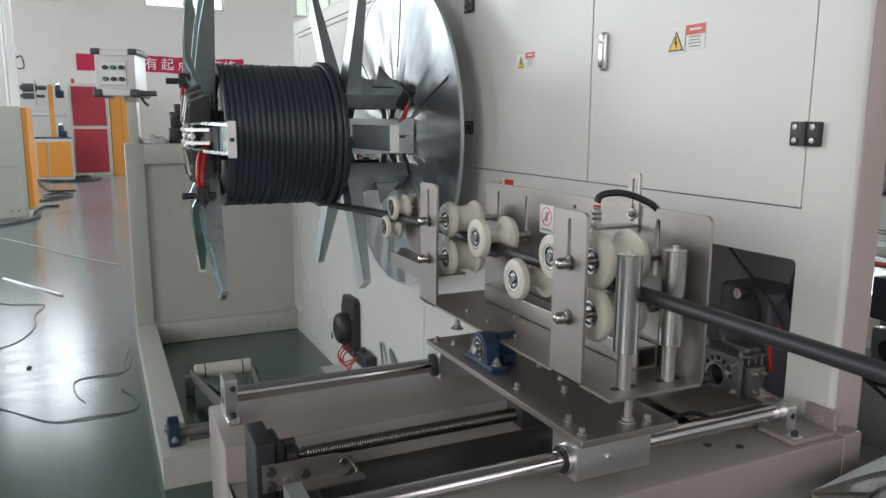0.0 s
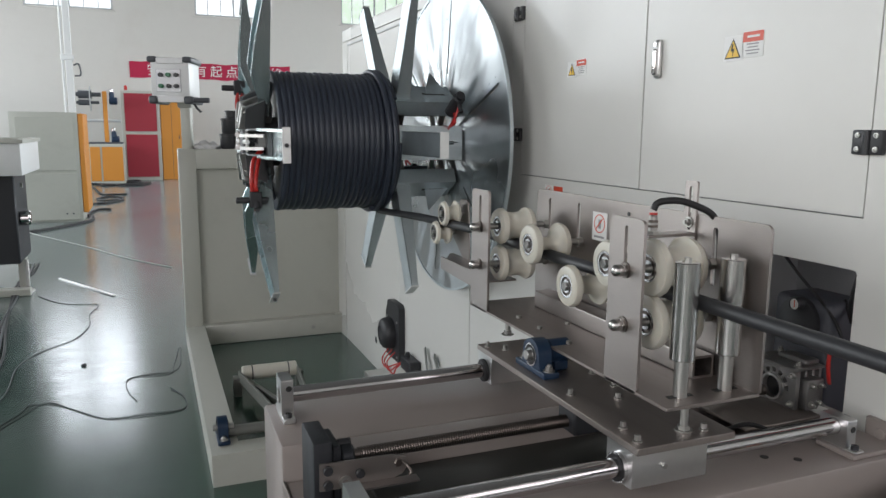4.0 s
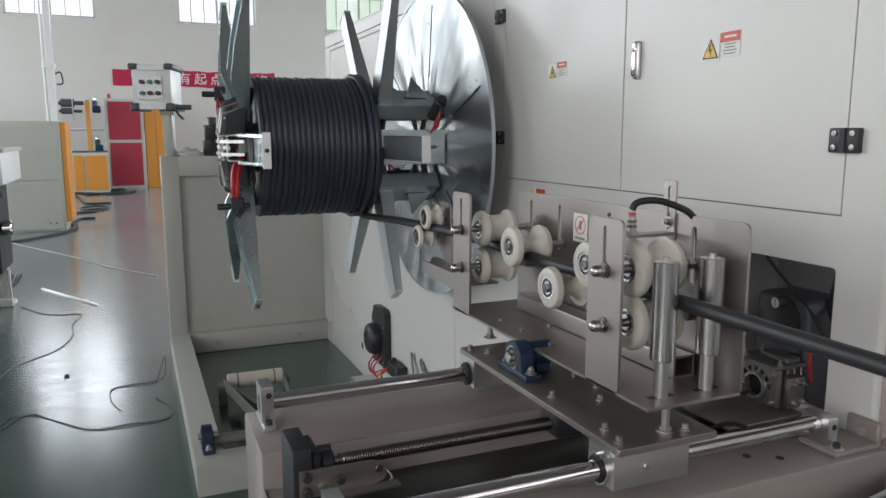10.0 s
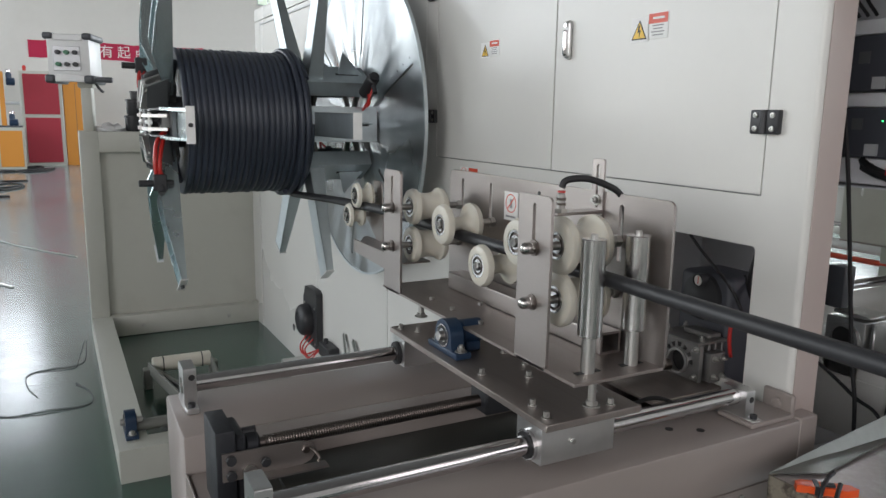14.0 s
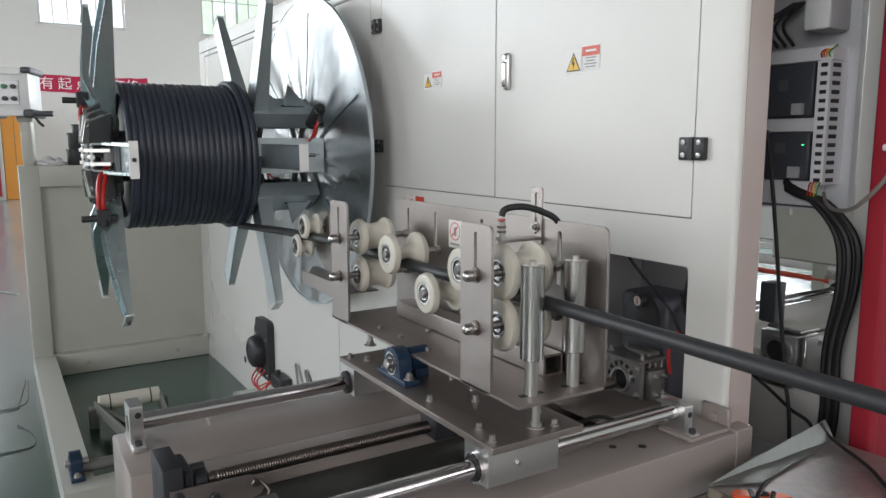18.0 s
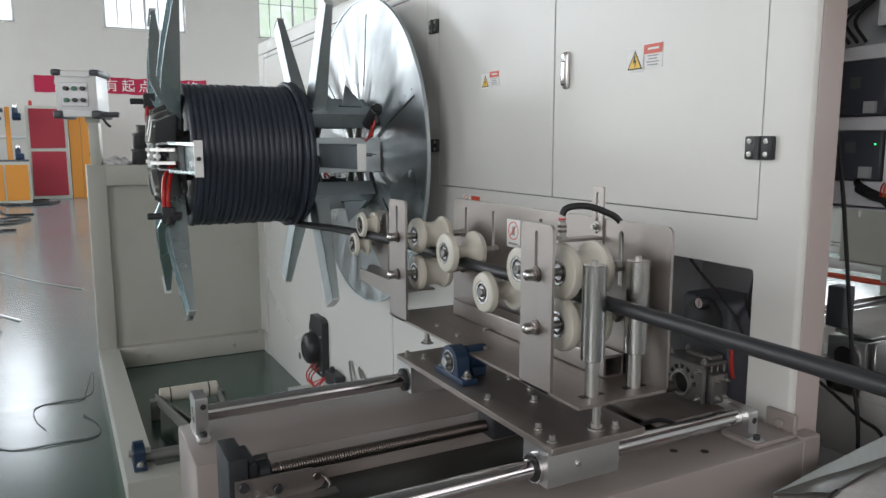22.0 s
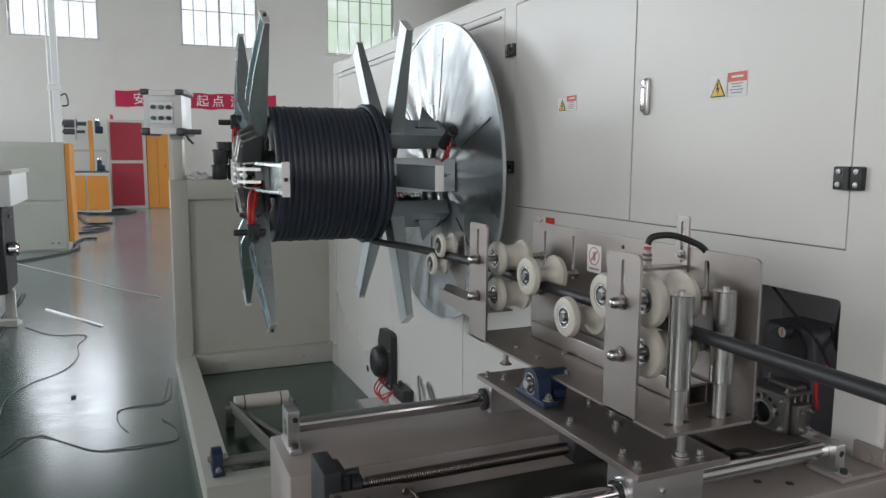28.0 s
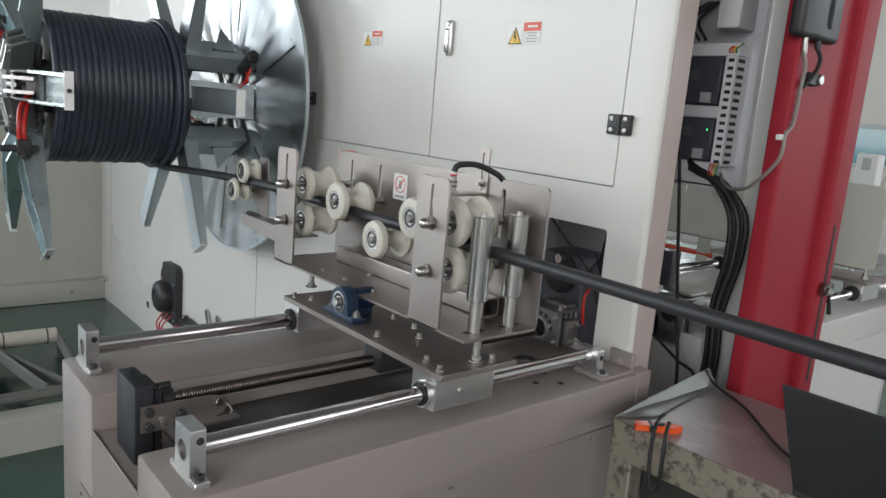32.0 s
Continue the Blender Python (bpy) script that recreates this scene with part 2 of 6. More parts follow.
FLOORGREEN.node_tree.nodes["Principled BSDF"].inputs["Specular IOR Level"].default_value = 1.0
LABELWHITE = material("white vinyl label", (0.75, 0.75, 0.73), 0.4, 0, 0.02, 20)
LABELYELLOW = material("yellow vinyl", (0.80, 0.50, 0.03), 0.4, 0, 0.02, 20)
LABELRED = material("red-orange vinyl", (0.62, 0.07, 0.03), 0.4, 0, 0.04, 20)
LABELBLACK = material("black print", (0.02, 0.02, 0.02), 0.5)
LABELGREY = material("grey print", (0.28, 0.28, 0.28), 0.5)
BANNERRED = material("red cloth banner", (0.42, 0.015, 0.06), 0.8, 0, 0.08, 3, 0.03, 0.2, 40)
BANNERWHITE = material("banner lettering", (0.75, 0.72, 0.7), 0.8)
WORN = material("worn cream paint on steel", (0.235, 0.21, 0.165), 0.5, 0.1, 0.35, 10, 0.14, 0.4, 60, dirt=(0.05, 0.038, 0.03), dirt_amount=0.85, dirt_scale=40, edge=(0.50, 0.62))
SHEETTOP = material("scuffed sheet metal top", (0.33, 0.30, 0.29), 0.36, 0.55, 0.45, 12, 0.16, 0.35, 30, dirt=(0.55, 0.54, 0.53), dirt_amount=0.5, dirt_scale=9)
BRIGHTALU = material("bright cast aluminium", (0.80, 0.81, 0.80), 0.36, 0.35, 0.06, 14, 0.05, 0.05, 150)
RIMSHEET = material("bent aluminium sheet", (0.22, 0.23, 0.215), 0.42, 0.6, 0.25, 8, 0.08, 0.3, 60)
SKYGLASS = bpy.data.materials.new("window glass")
SKYGLASS.use_nodes = True
g = SKYGLASS.node_tree.nodes["Principled BSDF"]
g.inputs["Transmission Weight"].default_value, g.inputs["Roughness"].default_value, g.inputs["IOR"].default_value = 1.0, 0.05, 1.1
TEALGLASS = material("teal window glass", (0.12, 0.30, 0.36), 0.1, 0, 0.05, 2)
ORANGEPLASTIC = material("orange plastic", (0.75, 0.10, 0.02), 0.35, 0, 0.05, 20)
CABLEGREY = material("grey cable sheath", (0.10, 0.105, 0.11), 0.5)
CABLETAN = material("grey-brown cable sheath", (0.25, 0.225, 0.20), 0.5)
CABLELIGHT = material("pale cord", (0.45, 0.46, 0.42), 0.6)
ARMGREY = material("dull grey paint", (0.14, 0.145, 0.13), 0.5, 0, 0.1, 6, 0.04)
CLOTH = material("crumpled pale cloth", (0.6, 0.6, 0.6), 0.85, 0, 0.1, 12, 0.05, 0.3, 60)
GREENLED = glow("green indicator", (0.05, 0.9, 0.2), 3.0)


def outside():
    """Overcast sky above blurred foliage, seen through the high windows."""
    m = bpy.data.materials.new("overcast outdoors")
    m.use_nodes = True
    N, L = m.node_tree.nodes, m.node_tree.links
    b = N["Principled BSDF"]
    b.inputs["Base Color"].default_value = (0, 0, 0, 1)
    co, no, mr, mx = N.new("ShaderNodeTexCoord"), N.new("ShaderNodeTexNoise"), N.new("ShaderNodeMapRange"), N.new("ShaderNodeMix")
    no.inputs["Scale"].default_value, no.inputs["Detail"].default_value, no.inputs["Roughness"].default_value = 1.6, 9, 0.7
    L.new(co.outputs["Object"], no.inputs["Vector"])
    sep, ad = N.new("ShaderNodeSeparateXYZ"), N.new("ShaderNodeMath")
    L.new(co.outputs["Object"], sep.inputs[0])
    ad.operation = "MULTIPLY_ADD"
    L.new(sep.outputs[0], ad.inputs[0])
    ad.inputs[1].default_value = 0.055
    L.new(no.outputs[0], ad.inputs[2])
    mr.inputs[1].default_value, mr.inputs[2].default_value = 0.62, 0.86
    L.new(ad.outputs[0], mr.inputs[0])
    mx.data_type = "RGBA"
    L.new(mr.outputs[0], mx.inputs[0])
    mx.inputs[6].default_value, mx.inputs[7].default_value = (0.95, 0.98, 1.0, 1), (0.60, 0.72, 0.58, 1)
    L.new(mx.outputs[2], b.inputs["Emission Color"])
    b.inputs["Emission Strength"].default_value = 1.5
    return m


OUTSIDE = outside()


def rolled_disc():
    """Bright galvanised sheet, slightly buckled in rays from the hub, with faint spangle."""
    m = material("galvanised disc sheet", (0.41, 0.44, 0.455), 0.28, 0.95, 0.10, 8, 0.05, rough_vary=0.07, dirt=(0.52, 0.55, 0.57), dirt_amount=0.4, dirt_scale=7)
    N, L = m.node_tree.nodes, m.node_tree.links
    co, sep, flat, ln, div = N.new("ShaderNodeTexCoord"), N.new("ShaderNodeSeparateXYZ"), N.new("ShaderNodeCombineXYZ"), N.new("ShaderNodeVectorMath"), N.new("ShaderNodeVectorMath")
    L.new(co.outputs["Object"], sep.inputs[0])
    L.new(sep.outputs[1], flat.inputs[1])
    L.new(sep.outputs[2], flat.inputs[2])
    ln.operation, div.operation = "LENGTH", "NORMALIZE"
    L.new(flat.outputs[0], ln.inputs[0])
    L.new(flat.outputs[0], div.inputs[0])
    turn = N.new("ShaderNodeSeparateXYZ")
    L.new(div.outputs[0], turn.inputs[0])
    rays = N.new("ShaderNodeCombineXYZ")
    L.new(ln.outputs["Value"], rays.inputs[0])
    L.new(turn.outputs[1], rays.inputs[1])
    L.new(turn.outputs[2], rays.inputs[2])
    no, bp = N.new("ShaderNodeTexNoise"), N.new("ShaderNodeBump")
    no.inputs["Scale"].default_value, no.inputs["Detail"].default_value, no.inputs["Roughness"].default_value = 4.0, 1.5, 0.35
    L.new(rays.outputs[0], no.inputs["Vector"])
    bp.inputs["Strength"].default_value, bp.inputs["Distance"].default_value = 1.0, 0.018
    L.new(no.outputs[0], bp.inputs["Height"])
    L.new(bp.outputs[0], N["Principled BSDF"].inputs["Normal"])
    return m


GALVDISC = rolled_disc()


# ---- building tools ----
BASE = {}


def thing(name, at, label, category, group="", kind=""):
    ob = tagged(new(name), label, category, group, kind)
    ob.location = at
    ob.empty_display_size = 0.05
    BASE[ob] = Vector(at)
    return ob


def finish(bm, mat, name, smooth=38):
    bmesh.ops.recalc_face_normals(bm, faces=bm.faces)
    for f in bm.faces:
        f.smooth = True
    for e in bm.edges:
        e.smooth = len(e.link_faces) == 2 and e.calc_face_angle(0) < radians(smooth)
    me = bpy.data.meshes.new(name)
    bm.to_mesh(me)
    bm.free()
    me.materials.append(mat)
    return me


def part(name, bm, mat, parent, label="", smooth=38):
    """One mesh under a thing or under a part; the bmesh is in world metres."""
    at = BASE[parent]
    bmesh.ops.translate(bm, verts=bm.verts, vec=-at)
    ob = new(name, finish(bm, mat, name, smooth))
    ob.parent = parent
    BASE[ob] = at
    return tagged(ob, label)


def solo(name, bm, mat, at, label="", category="", group="", kind="", smooth=38):
    """A thing of one mesh."""
    bmesh.ops.translate(bm, verts=bm.verts, vec=-Vector(at))
    ob = tagged(new(name, finish(bm, mat, name, smooth)), label, category, group, kind)
    ob.location = at
    BASE[ob] = Vector(at)
    return ob


def B():
    return bmesh.new()


def add(bm, tmp, m=None):
    if m is not None:
        tmp.transform(m)
    me = bpy.data.meshes.new("tmp")
    tmp.to_mesh(me)
    tmp.free()
    bm.from_mesh(me)
    bpy.data.meshes.remove(me)
    return bm


def box(bm, x0, x1, y0, y1, z0, z1, b=0.0, seg=1, m=None):
    t = bmesh.new()
    bmesh.ops.create_cube(t, size=1, matrix=Matrix.Translation(((x0 + x1) / 2, (y0 + y1) / 2, (z0 + z1) / 2)) @ Matrix.Diagonal((abs(x1 - x0), abs(y1 - y0), abs(z1 - z0), 1)))
    if b:
        bmesh.ops.bevel(t, geom=t.edges[:], offset=b, segments=seg, affect="EDGES", profile=0.5)
    return add(bm, t, m)


def between(p0, p1):
    a, b = Vector(p0), Vector(p1)
    return Matrix.Translation(a) @ (b - a).to_track_quat("Z", "Y").to_matrix().to_4x4(), (b - a).length


def lathe(bm, p0, axis, profile, seg=24):
    """Turn a profile of (radius, height) round an axis that starts at p0."""
    m, _ = between(p0, Vector(p0) + Vector(axis))
    t = bmesh.new()
    rings = []
    for r, h in profile:
        if r < 1e-6:
            rings.append([t.verts.new((0, 0, h))])
        else:
            rings.append([t.verts.new((r * math.cos(2 * math.pi * i / seg), r * math.sin(2 * math.pi * i / seg), h)) for i in range(seg)])
    for a, b in zip(rings, rings[1:]):
        for i in range(seg):
            j = (i + 1) % seg
            if len(a) == 1 and len(b) == 1:
                continue
            if len(a) == 1:
                t.faces.new((a[0], b[i], b[j]))
            elif len(b) == 1:
                t.faces.new((a[i], a[j], b[0]))
            else:
                t.faces.new((a[i], a[j], b[j], b[i]))
    return add(bm, t, m)


def cyl(bm, p0, p1, r, seg=20, c=0.0, r2=None):
    h = (Vector(p1) - Vector(p0)).length
    r2 = r if r2 is None else r2
    c = min(c, h / 3, r / 2)
    prof = [(0, 0), (r - c, 0), (r, c), (r2, h - c), (r2 - c, h), (0, h)] if c else [(0, 0), (r, 0), (r2, h), (0, h)]
    return lathe(bm, p0, (Vector(p1) - Vector(p0)) / h, prof, seg)


def ring(bm, p0, axis, r0, r1, h, seg=28):
    return lathe(bm, p0, axis, [(r0, 0), (r1, 0), (r1, h), (r0, h), (r0, 0)], seg)


def curve_points(pts, n=8):
    """Catmull-Rom through the points."""
    p = [Vector(q) for q in pts]
    p = [2 * p[0] - p[1]] + p + [2 * p[-1] - p[-2]]
    out = []
    for a, b, c, d in zip(p, p[1:], p[2:], p[3:]):
        for i in range(n):
            u = i / n
            out.append(0.5 * (2 * b + (c - a) * u + (2 * a - 5 * b + 4 * c - d) * u * u + (3 * b - a - 3 * c + d) * u ** 3))
    return out + [p[-2]]


def tube(bm, pts, r, seg=8, closed=False):
    t = bmesh.new()
    pts = [Vector(q) for q in pts]
    n = len(pts)
    up = Vector((0.3, 0.2, 1)).normalized()
    rings = []
    for i, q in enumerate(pts):
        d = (pts[(i + 1) % n] - pts[i - 1]) if closed else (pts[min(i + 1, n - 1)] - pts[max(i - 1, 0)])
        d.normalize()
        side = d.cross(up)
        if side.length < 1e-4:
            side = d.cross(Vector((1, 0, 0)))
        side.normalize()
        up = side.cross(d).normalized()
        rings.append([t.verts.new(q + r * (math.cos(2 * math.pi * k / seg) * side + math.sin(2 * math.pi * k / seg) * up)) for k in range(seg)])
    pairs = list(zip(rings, rings[1:])) + ([(rings[-1], rings[0])] if closed else [])
    for a, b in pairs:
        for k in range(seg):
            t.faces.new((a[k], a[(k + 1) % seg], b[(k + 1) % seg], b[k]))
    if not closed:
        t.faces.new(rings[0][::-1])
        t.faces.new(rings[-1])
    return add(bm, t)


def slab(bm, loops, m, thick):
    """A sheet with holes: loops of (u, v), the first the outline; m carries (u, v, w) into the world, thick goes along w."""
    t = bmesh.new()
    edges = []
    for loop in loops:
        vs = [t.verts.new((u, v, 0)) for u, v in loop]
        edges += [t.edges.new((vs[i], vs[(i + 1) % len(vs)])) for i in range(len(vs))]
    bmesh.ops.triangle_fill(t, edges=edges, use_beauty=True, use_dissolve=False)
    r = bmesh.ops.extrude_face_region(t, geom=t.faces[:])
    bmesh.ops.translate(t, verts=[v for v in r["geom"] if isinstance(v, bmesh.types.BMVert)], vec=(0, 0, thick))
    return add(bm, t, m)


def axes(o, u, v):
    """A frame at o with the sheet's u and v directions."""
    u, v = Vector(u).normalized(), Vector(v).normalized()
    w = u.cross(v)
    return Matrix(((u.x, v.x, w.x, o[0]), (u.y, v.y, w.y, o[1]), (u.z, v.z, w.z, o[2]), (0, 0, 0, 1)))


def rrect(u0, u1, v0, v1, r=0.0, n=4):
    if r <= 0:
        return [(u0, v0), (u1, v0), (u1, v1), (u0, v1)]
    out = []
    for cu, cv, a in ((u1 - r, v0 + r, -90), (u1 - r, v1 - r, 0), (u0 + r, v1 - r, 90), (u0 + r, v0 + r, 180)):
        out += [(cu + r * math.cos(radians(a + 90 * i / n)), cv + r * math.sin(radians(a + 90 * i / n))) for i in range(n + 1)]
    return out


def circle(cu, cv, r, n=16):
    return [(cu + r * math.cos(2 * math.pi * i / n), cv + r * math.sin(2 * math.pi * i / n)) for i in range(n)]


def hexbolt(bm, at, axis, r=0.0065, h=0.006, tip=True):
    a = Vector(axis).normalized()
    p = Vector(at)
    cyl(bm, p, p + a * 0.0016, r * 1.45, 14)
    p = p + a * 0.0016
    cyl(bm, p, p + a * h, r, 6, 0.0008)
    if tip:
        cyl(bm, p + a * h, p + a * (h + 0.004), r * 0.52, 10)
    return bm


# ---- the hall ----
bm = box(B(), HALL_X0 - 0.2, HALL_X1 + 0.2, HALL_Y0 - 0.2, HALL_Y1 + 0.2, -0.12, 0)
solo("floor", bm, FLOORGREEN, (0, 0, 0), "glossy green epoxy floor with scuffs and drag marks", "floor", kind="structure")
bm = box(B(), HALL_X0 - 0.2, HALL_X1 + 0.2, HALL_Y0 - 0.2, HALL_Y1 + 0.2, HALL_H, HALL_H + 0.1)
solo("ceiling", bm, ROOF, (0, 0, HALL_H), "grey sheet roof of the factory hall", "ceiling", kind="structure")
outline = rrect(HALL_X0 - 0.2, HALL_X1 + 0.2, 0, HALL_H)
holes = [rrect(a, b, WIN_Z0, WIN_Z1)[::-1] for a, b in WIN_FAR]
bm = slab(B(), [outline] + holes, axes((0, HALL_Y1 + 0.24, 0), (1, 0, 0), (0, 0, 1)), 0.24)
solo("wall_far", bm, PLASTER, (0, HALL_Y1, 0), "off-white plastered end wall with high windows", "wall", kind="structure")
outline = rrect(HALL_Y0 - 0.2, HALL_Y1 + 0.2, 0, HALL_H)
bm = slab(B(), [outline] + [rrect(a, b, SIDE_Z0, SIDE_Z1)[::-1] for a, b in WIN_SIDE], axes((HALL_X0 - 0.24, 0, 0), (0, 1, 0), (0, 0, 1)), 0.24)
solo("wall_left", bm, PLASTER, (HALL_X0, 0, 0), "off-white plastered side wall", "wall", kind="structure")
# The openings in this wall and the next belong to added, unseen windows.
bm = slab(B(), [outline] + [rrect(a, b, SIDE_Z0, SIDE_Z1)[::-1] for a, b in FILL_RIGHT], axes((HALL_X1, 0, 0), (0, 1, 0), (0, 0, 1)), 0.24)
solo("wall_right", bm, PLASTER, (HALL_X1, 0, 0), "off-white plastered side wall", "wall", kind="structure")
outline = rrect(HALL_X0 - 0.2, HALL_X1 + 0.2, 0, HALL_H)
bm = slab(B(), [outline] + [rrect(a, b, SIDE_Z0, SIDE_Z1)[::-1] for a, b in FILL_NEAR], axes((0, HALL_Y0, 0), (1, 0, 0), (0, 0, 1)), 0.24)
solo("wall_near", bm, PLASTER, (0, HALL_Y0, 0), "off-white plastered end wall", "wall", kind="structure")
bm = B()
box(bm, HALL_X0 - 2, HALL_X1 + 2, HALL_Y1 + 3.0, HALL_Y1 + 3.05, 1, 12)
solo("backdrop", bm, OUTSIDE, (0, HALL_Y1 + 3, 5), "overcast sky and blurred trees outside the windows", "sky", kind="structure")
for k, (a, b) in enumerate(WIN_FAR):
    win = thing("window_%d" % (k + 1), ((a + b) / 2, HALL_Y1, WIN_Z0), "high steel window with thin glazing bars", "window", kind="structure")
    bm = B()
    y0, y1 = HALL_Y1 + 0.06, HALL_Y1 + 0.11
    for z0, z1 in ((WIN_Z0, WIN_Z0 + 0.05), (WIN_Z1 - 0.05, WIN_Z1)):
        box(bm, a, b, y0, y1, z0, z1)
    for x0, x1 in ((a, a + 0.05), (b - 0.05, b)):
        box(bm, x0, x1, y0, y1, WIN_Z0, WIN_Z1)
    part("window_frame", bm, GREYBOX, win)
    n = 6
    for i in range(1, n):
        x = a + (b - a) * i / n
        w = 0.026 if i == 3 else 0.012
        part("glazing_bar", box(B(), x - w, x + w, y0, y1, WIN_Z0 + 0.05, WIN_Z1 - 0.05), GREYBOX, win)
    for z in (WIN_Z0 + 0.98, WIN_Z0 + 1.6):
        part("glazing_bar", box(B(), a + 0.05, b - 0.05, y0 + 0.004, y1 - 0.004, z - 0.009, z + 0.009), GREYBOX, win)
    part("window_sill", box(B(), a - 0.05, b + 0.05, HALL_Y1 - 0.04, HALL_Y1 + 0.2, WIN_Z0 - 0.04, WIN_Z0, 0.006), PLASTER, win)

# strip window of an office in the side wall
win = thing("window_4", (HALL_X1, 2.4, 1.2), "teal-tinted strip window in the side wall", "window", kind="structure")
bm = slab(B(), [rrect(1.0, 3.6, 1.05, 1.62), rrect(1.06, 3.54, 1.11, 1.56)[::-1]], axes((HALL_X1 - 0.05, 0, 0), (0, 1, 0), (0, 0, 1)), 0.05)
part("window_frame", bm, GREYBOX, win)
part("pane", box(B(), HALL_X1 - 0.022, HALL_X1 - 0.01, 1.06, 2.28, 1.11, 1.56), TEALGLASS, win)
part("pane", box(B(), HALL_X1 - 0.022, HALL_X1 - 0.01, 2.32, 3.54, 1.11, 1.56), TEALGLASS, win)

# ---- red banner on the far wall ----
banner = thing("banner", (1.2, HALL_Y1 - 0.02, 2.68), "long red cloth banner with white characters", "banner")
bm = B()
t = bmesh.new()
n = 60
rows = []
for i in range(n + 1):
    x = -1.52 + 4.30 * i / n
    sag = 0.012 * math.sin(x * 5.1) + 0.008 * math.sin(x * 11.7)
    rows.append([t.verts.new((x, HALL_Y1 - 0.03 + sag * 0.8, z + sag)) for z in (2.68, 2.90, 3.11)])
for a, b in zip(rows, rows[1:]):
    for k in (0, 1):
        t.faces.new((a[k], b[k], b[k + 1], a[k + 1]))
r = bmesh.ops.extrude_face_region(t, geom=t.faces[:])
bmesh.ops.translate(t, verts=[v for v in r["geom"] if isinstance(v, bmesh.types.BMVert)], vec=(0, 0.006, 0))
add(bm, t)
part("cloth", bm, BANNERRED, banner)


def lettering(text, at, size, mat, parent, turn, depth=0.002):
    """Flat characters as a mesh."""
    cu = bpy.data.curves.new("lettering", "FONT")
    cu.body, cu.size, cu.extrude = text, size, depth
    cu.align_x, cu.align_y = "CENTER", "CENTER"
    tmp = new("lettering", cu)
    me = bpy.data.meshes.new_from_object(tmp.evaluated_get(bpy.context.evaluated_depsgraph_get()))
    bpy.data.objects.remove(tmp)
    me.materials.clear()
    me.materials.append(mat)
    ob = new("lettering", me)
    ob.parent = parent
    ob.matrix_basis = Matrix.Translation(Vector(at) - BASE[parent]) @ turn
    BASE[ob] = BASE[parent]
    return ob


for ch, x in (("安", -0.92), ("全", -0.52), ("没", -0.10), ("有", 0.30), ("起", 0.72), ("点", 1.14), ("没", 1.64), ("有", 2.02), ("终", 2.38)):
    lettering(ch, (x, HALL_Y1 - 0.055, 2.88), 0.34, BANNERWHITE, banner, pose(0, 0, 0, 90, 0, 0))


# ---- the winder's cabinet ----
FY0, FY1, FTOP = -0.095, 3.72, 1.965
cab = thing("winder_cabinet", (0.25, 1.8, 0), "large cream powder-coated steel cabinet of a pipe winder", "machine cabinet")


def front(name, y0, y1, z0, z1, holes=(), parent=cab, x=0.0, label="", mat=CREAM, r=0.0):
    """A flat front sheet of the cabinet, 12 mm deep; its face lies at x."""
    bm = slab(B(), [rrect(y0, y1, z0, z1, r)] + [h[::-1] for h in holes], axes((x, 0, 0), (0, 1, 0), (0, 0, 1)), 0.012)
    return part(name, bm, mat, parent, label)


G = 0.0030
DOORZ0, DOORZ1 = 1.228, 1.905
opening = rrect(0.002, 0.31, 0.862, 1.134, 0.008)
def doorway(y0, y1):
    return rrect(y0, y1, DOORZ0, DOORZ1)


front("front_frame", -0.040, 1.70 - G, 0.0, FTOP, [opening, doorway(0.0, 1.292), doorway(1.372, 1.70 - 3 * G)])
front("front_panel", 1.70 + G, FY1, 0.0, DOORZ0 - G)
front("frame_strip", 1.70 - G, FY1, DOORZ1 + G, FTOP)
door_r = front("door", G, 0.645 - G, DOORZ0 + G, DOORZ1 - G)
door_l = front("door", 0.645 + G, 1.292 - G, DOORZ0 + G, DOORZ1 - G)
front("inset_panel", 1.372 + G, 3.60, DOORZ0 + G, DOORZ1 - G)
front("frame_strip", 3.60 + 2 * G, FY1, DOORZ0 + G, DOORZ1 - G)
part("backing", slab(B(), [rrect(FY0 + 0.05, FY1 - 0.005, 0.02, FTOP - 0.01), rrect(-0.01, 0.32, 0.85, 1.145)[::-1]], axes((0.0135, 0, 0), (0, 1, 0), (0, 0, 1)), 0.004), INNERGREY, cab)
prof = [(0.0, -0.040), (0.0, FY0 + 0.009), (0.0012, FY0 + 0.0045), (0.0045, FY0 + 0.0012), (0.009, FY0), (0.073, FY0), (0.073, FY0 + 0.012), (0.012, FY0 + 0.012), (0.012, -0.040)]
bm = slab(B(), [prof], axes((0, 0, 0.0), (1, 0, 0), (0, 1, 0)), FTOP)
part("corner_post", bm, CREAM, cab)
part("end_return", box(B(), 0.0125, 0.0745, FY0 - 0.0024, FY0 - 0.0002, 0.0, FTOP, 0.0008), BEIGELIT, cab, "beige end face of the cabinet frame with warm light in its colour")
part("top_sheet", box(B(), 0.0, 0.62, FY0, FY1, FTOP, FTOP + 0.012, 0.003), CREAM, cab)
part("end_sheet", box(B(), 0.012, 0.62, FY1 - 0.012, FY1, 0, FTOP), CREAM, cab)
part("back_sheet", box(B(), 0.61, 0.62, 0.45, FY1 - 0.012, 0.0, FTOP), CREAM, cab)
# Added inner sheets that keep bright background from showing through the opening.
part("blocking_sheet", box(B(), 0.30, 0.306, 0.16, FY1 - 0.02, 0.0, 1.22), INNERGREY, cab)
part("blocking_sheet", box(B(), 0.02, 0.306, 0.40, 0.406, 0.0, 1.22), INNERGREY, cab)
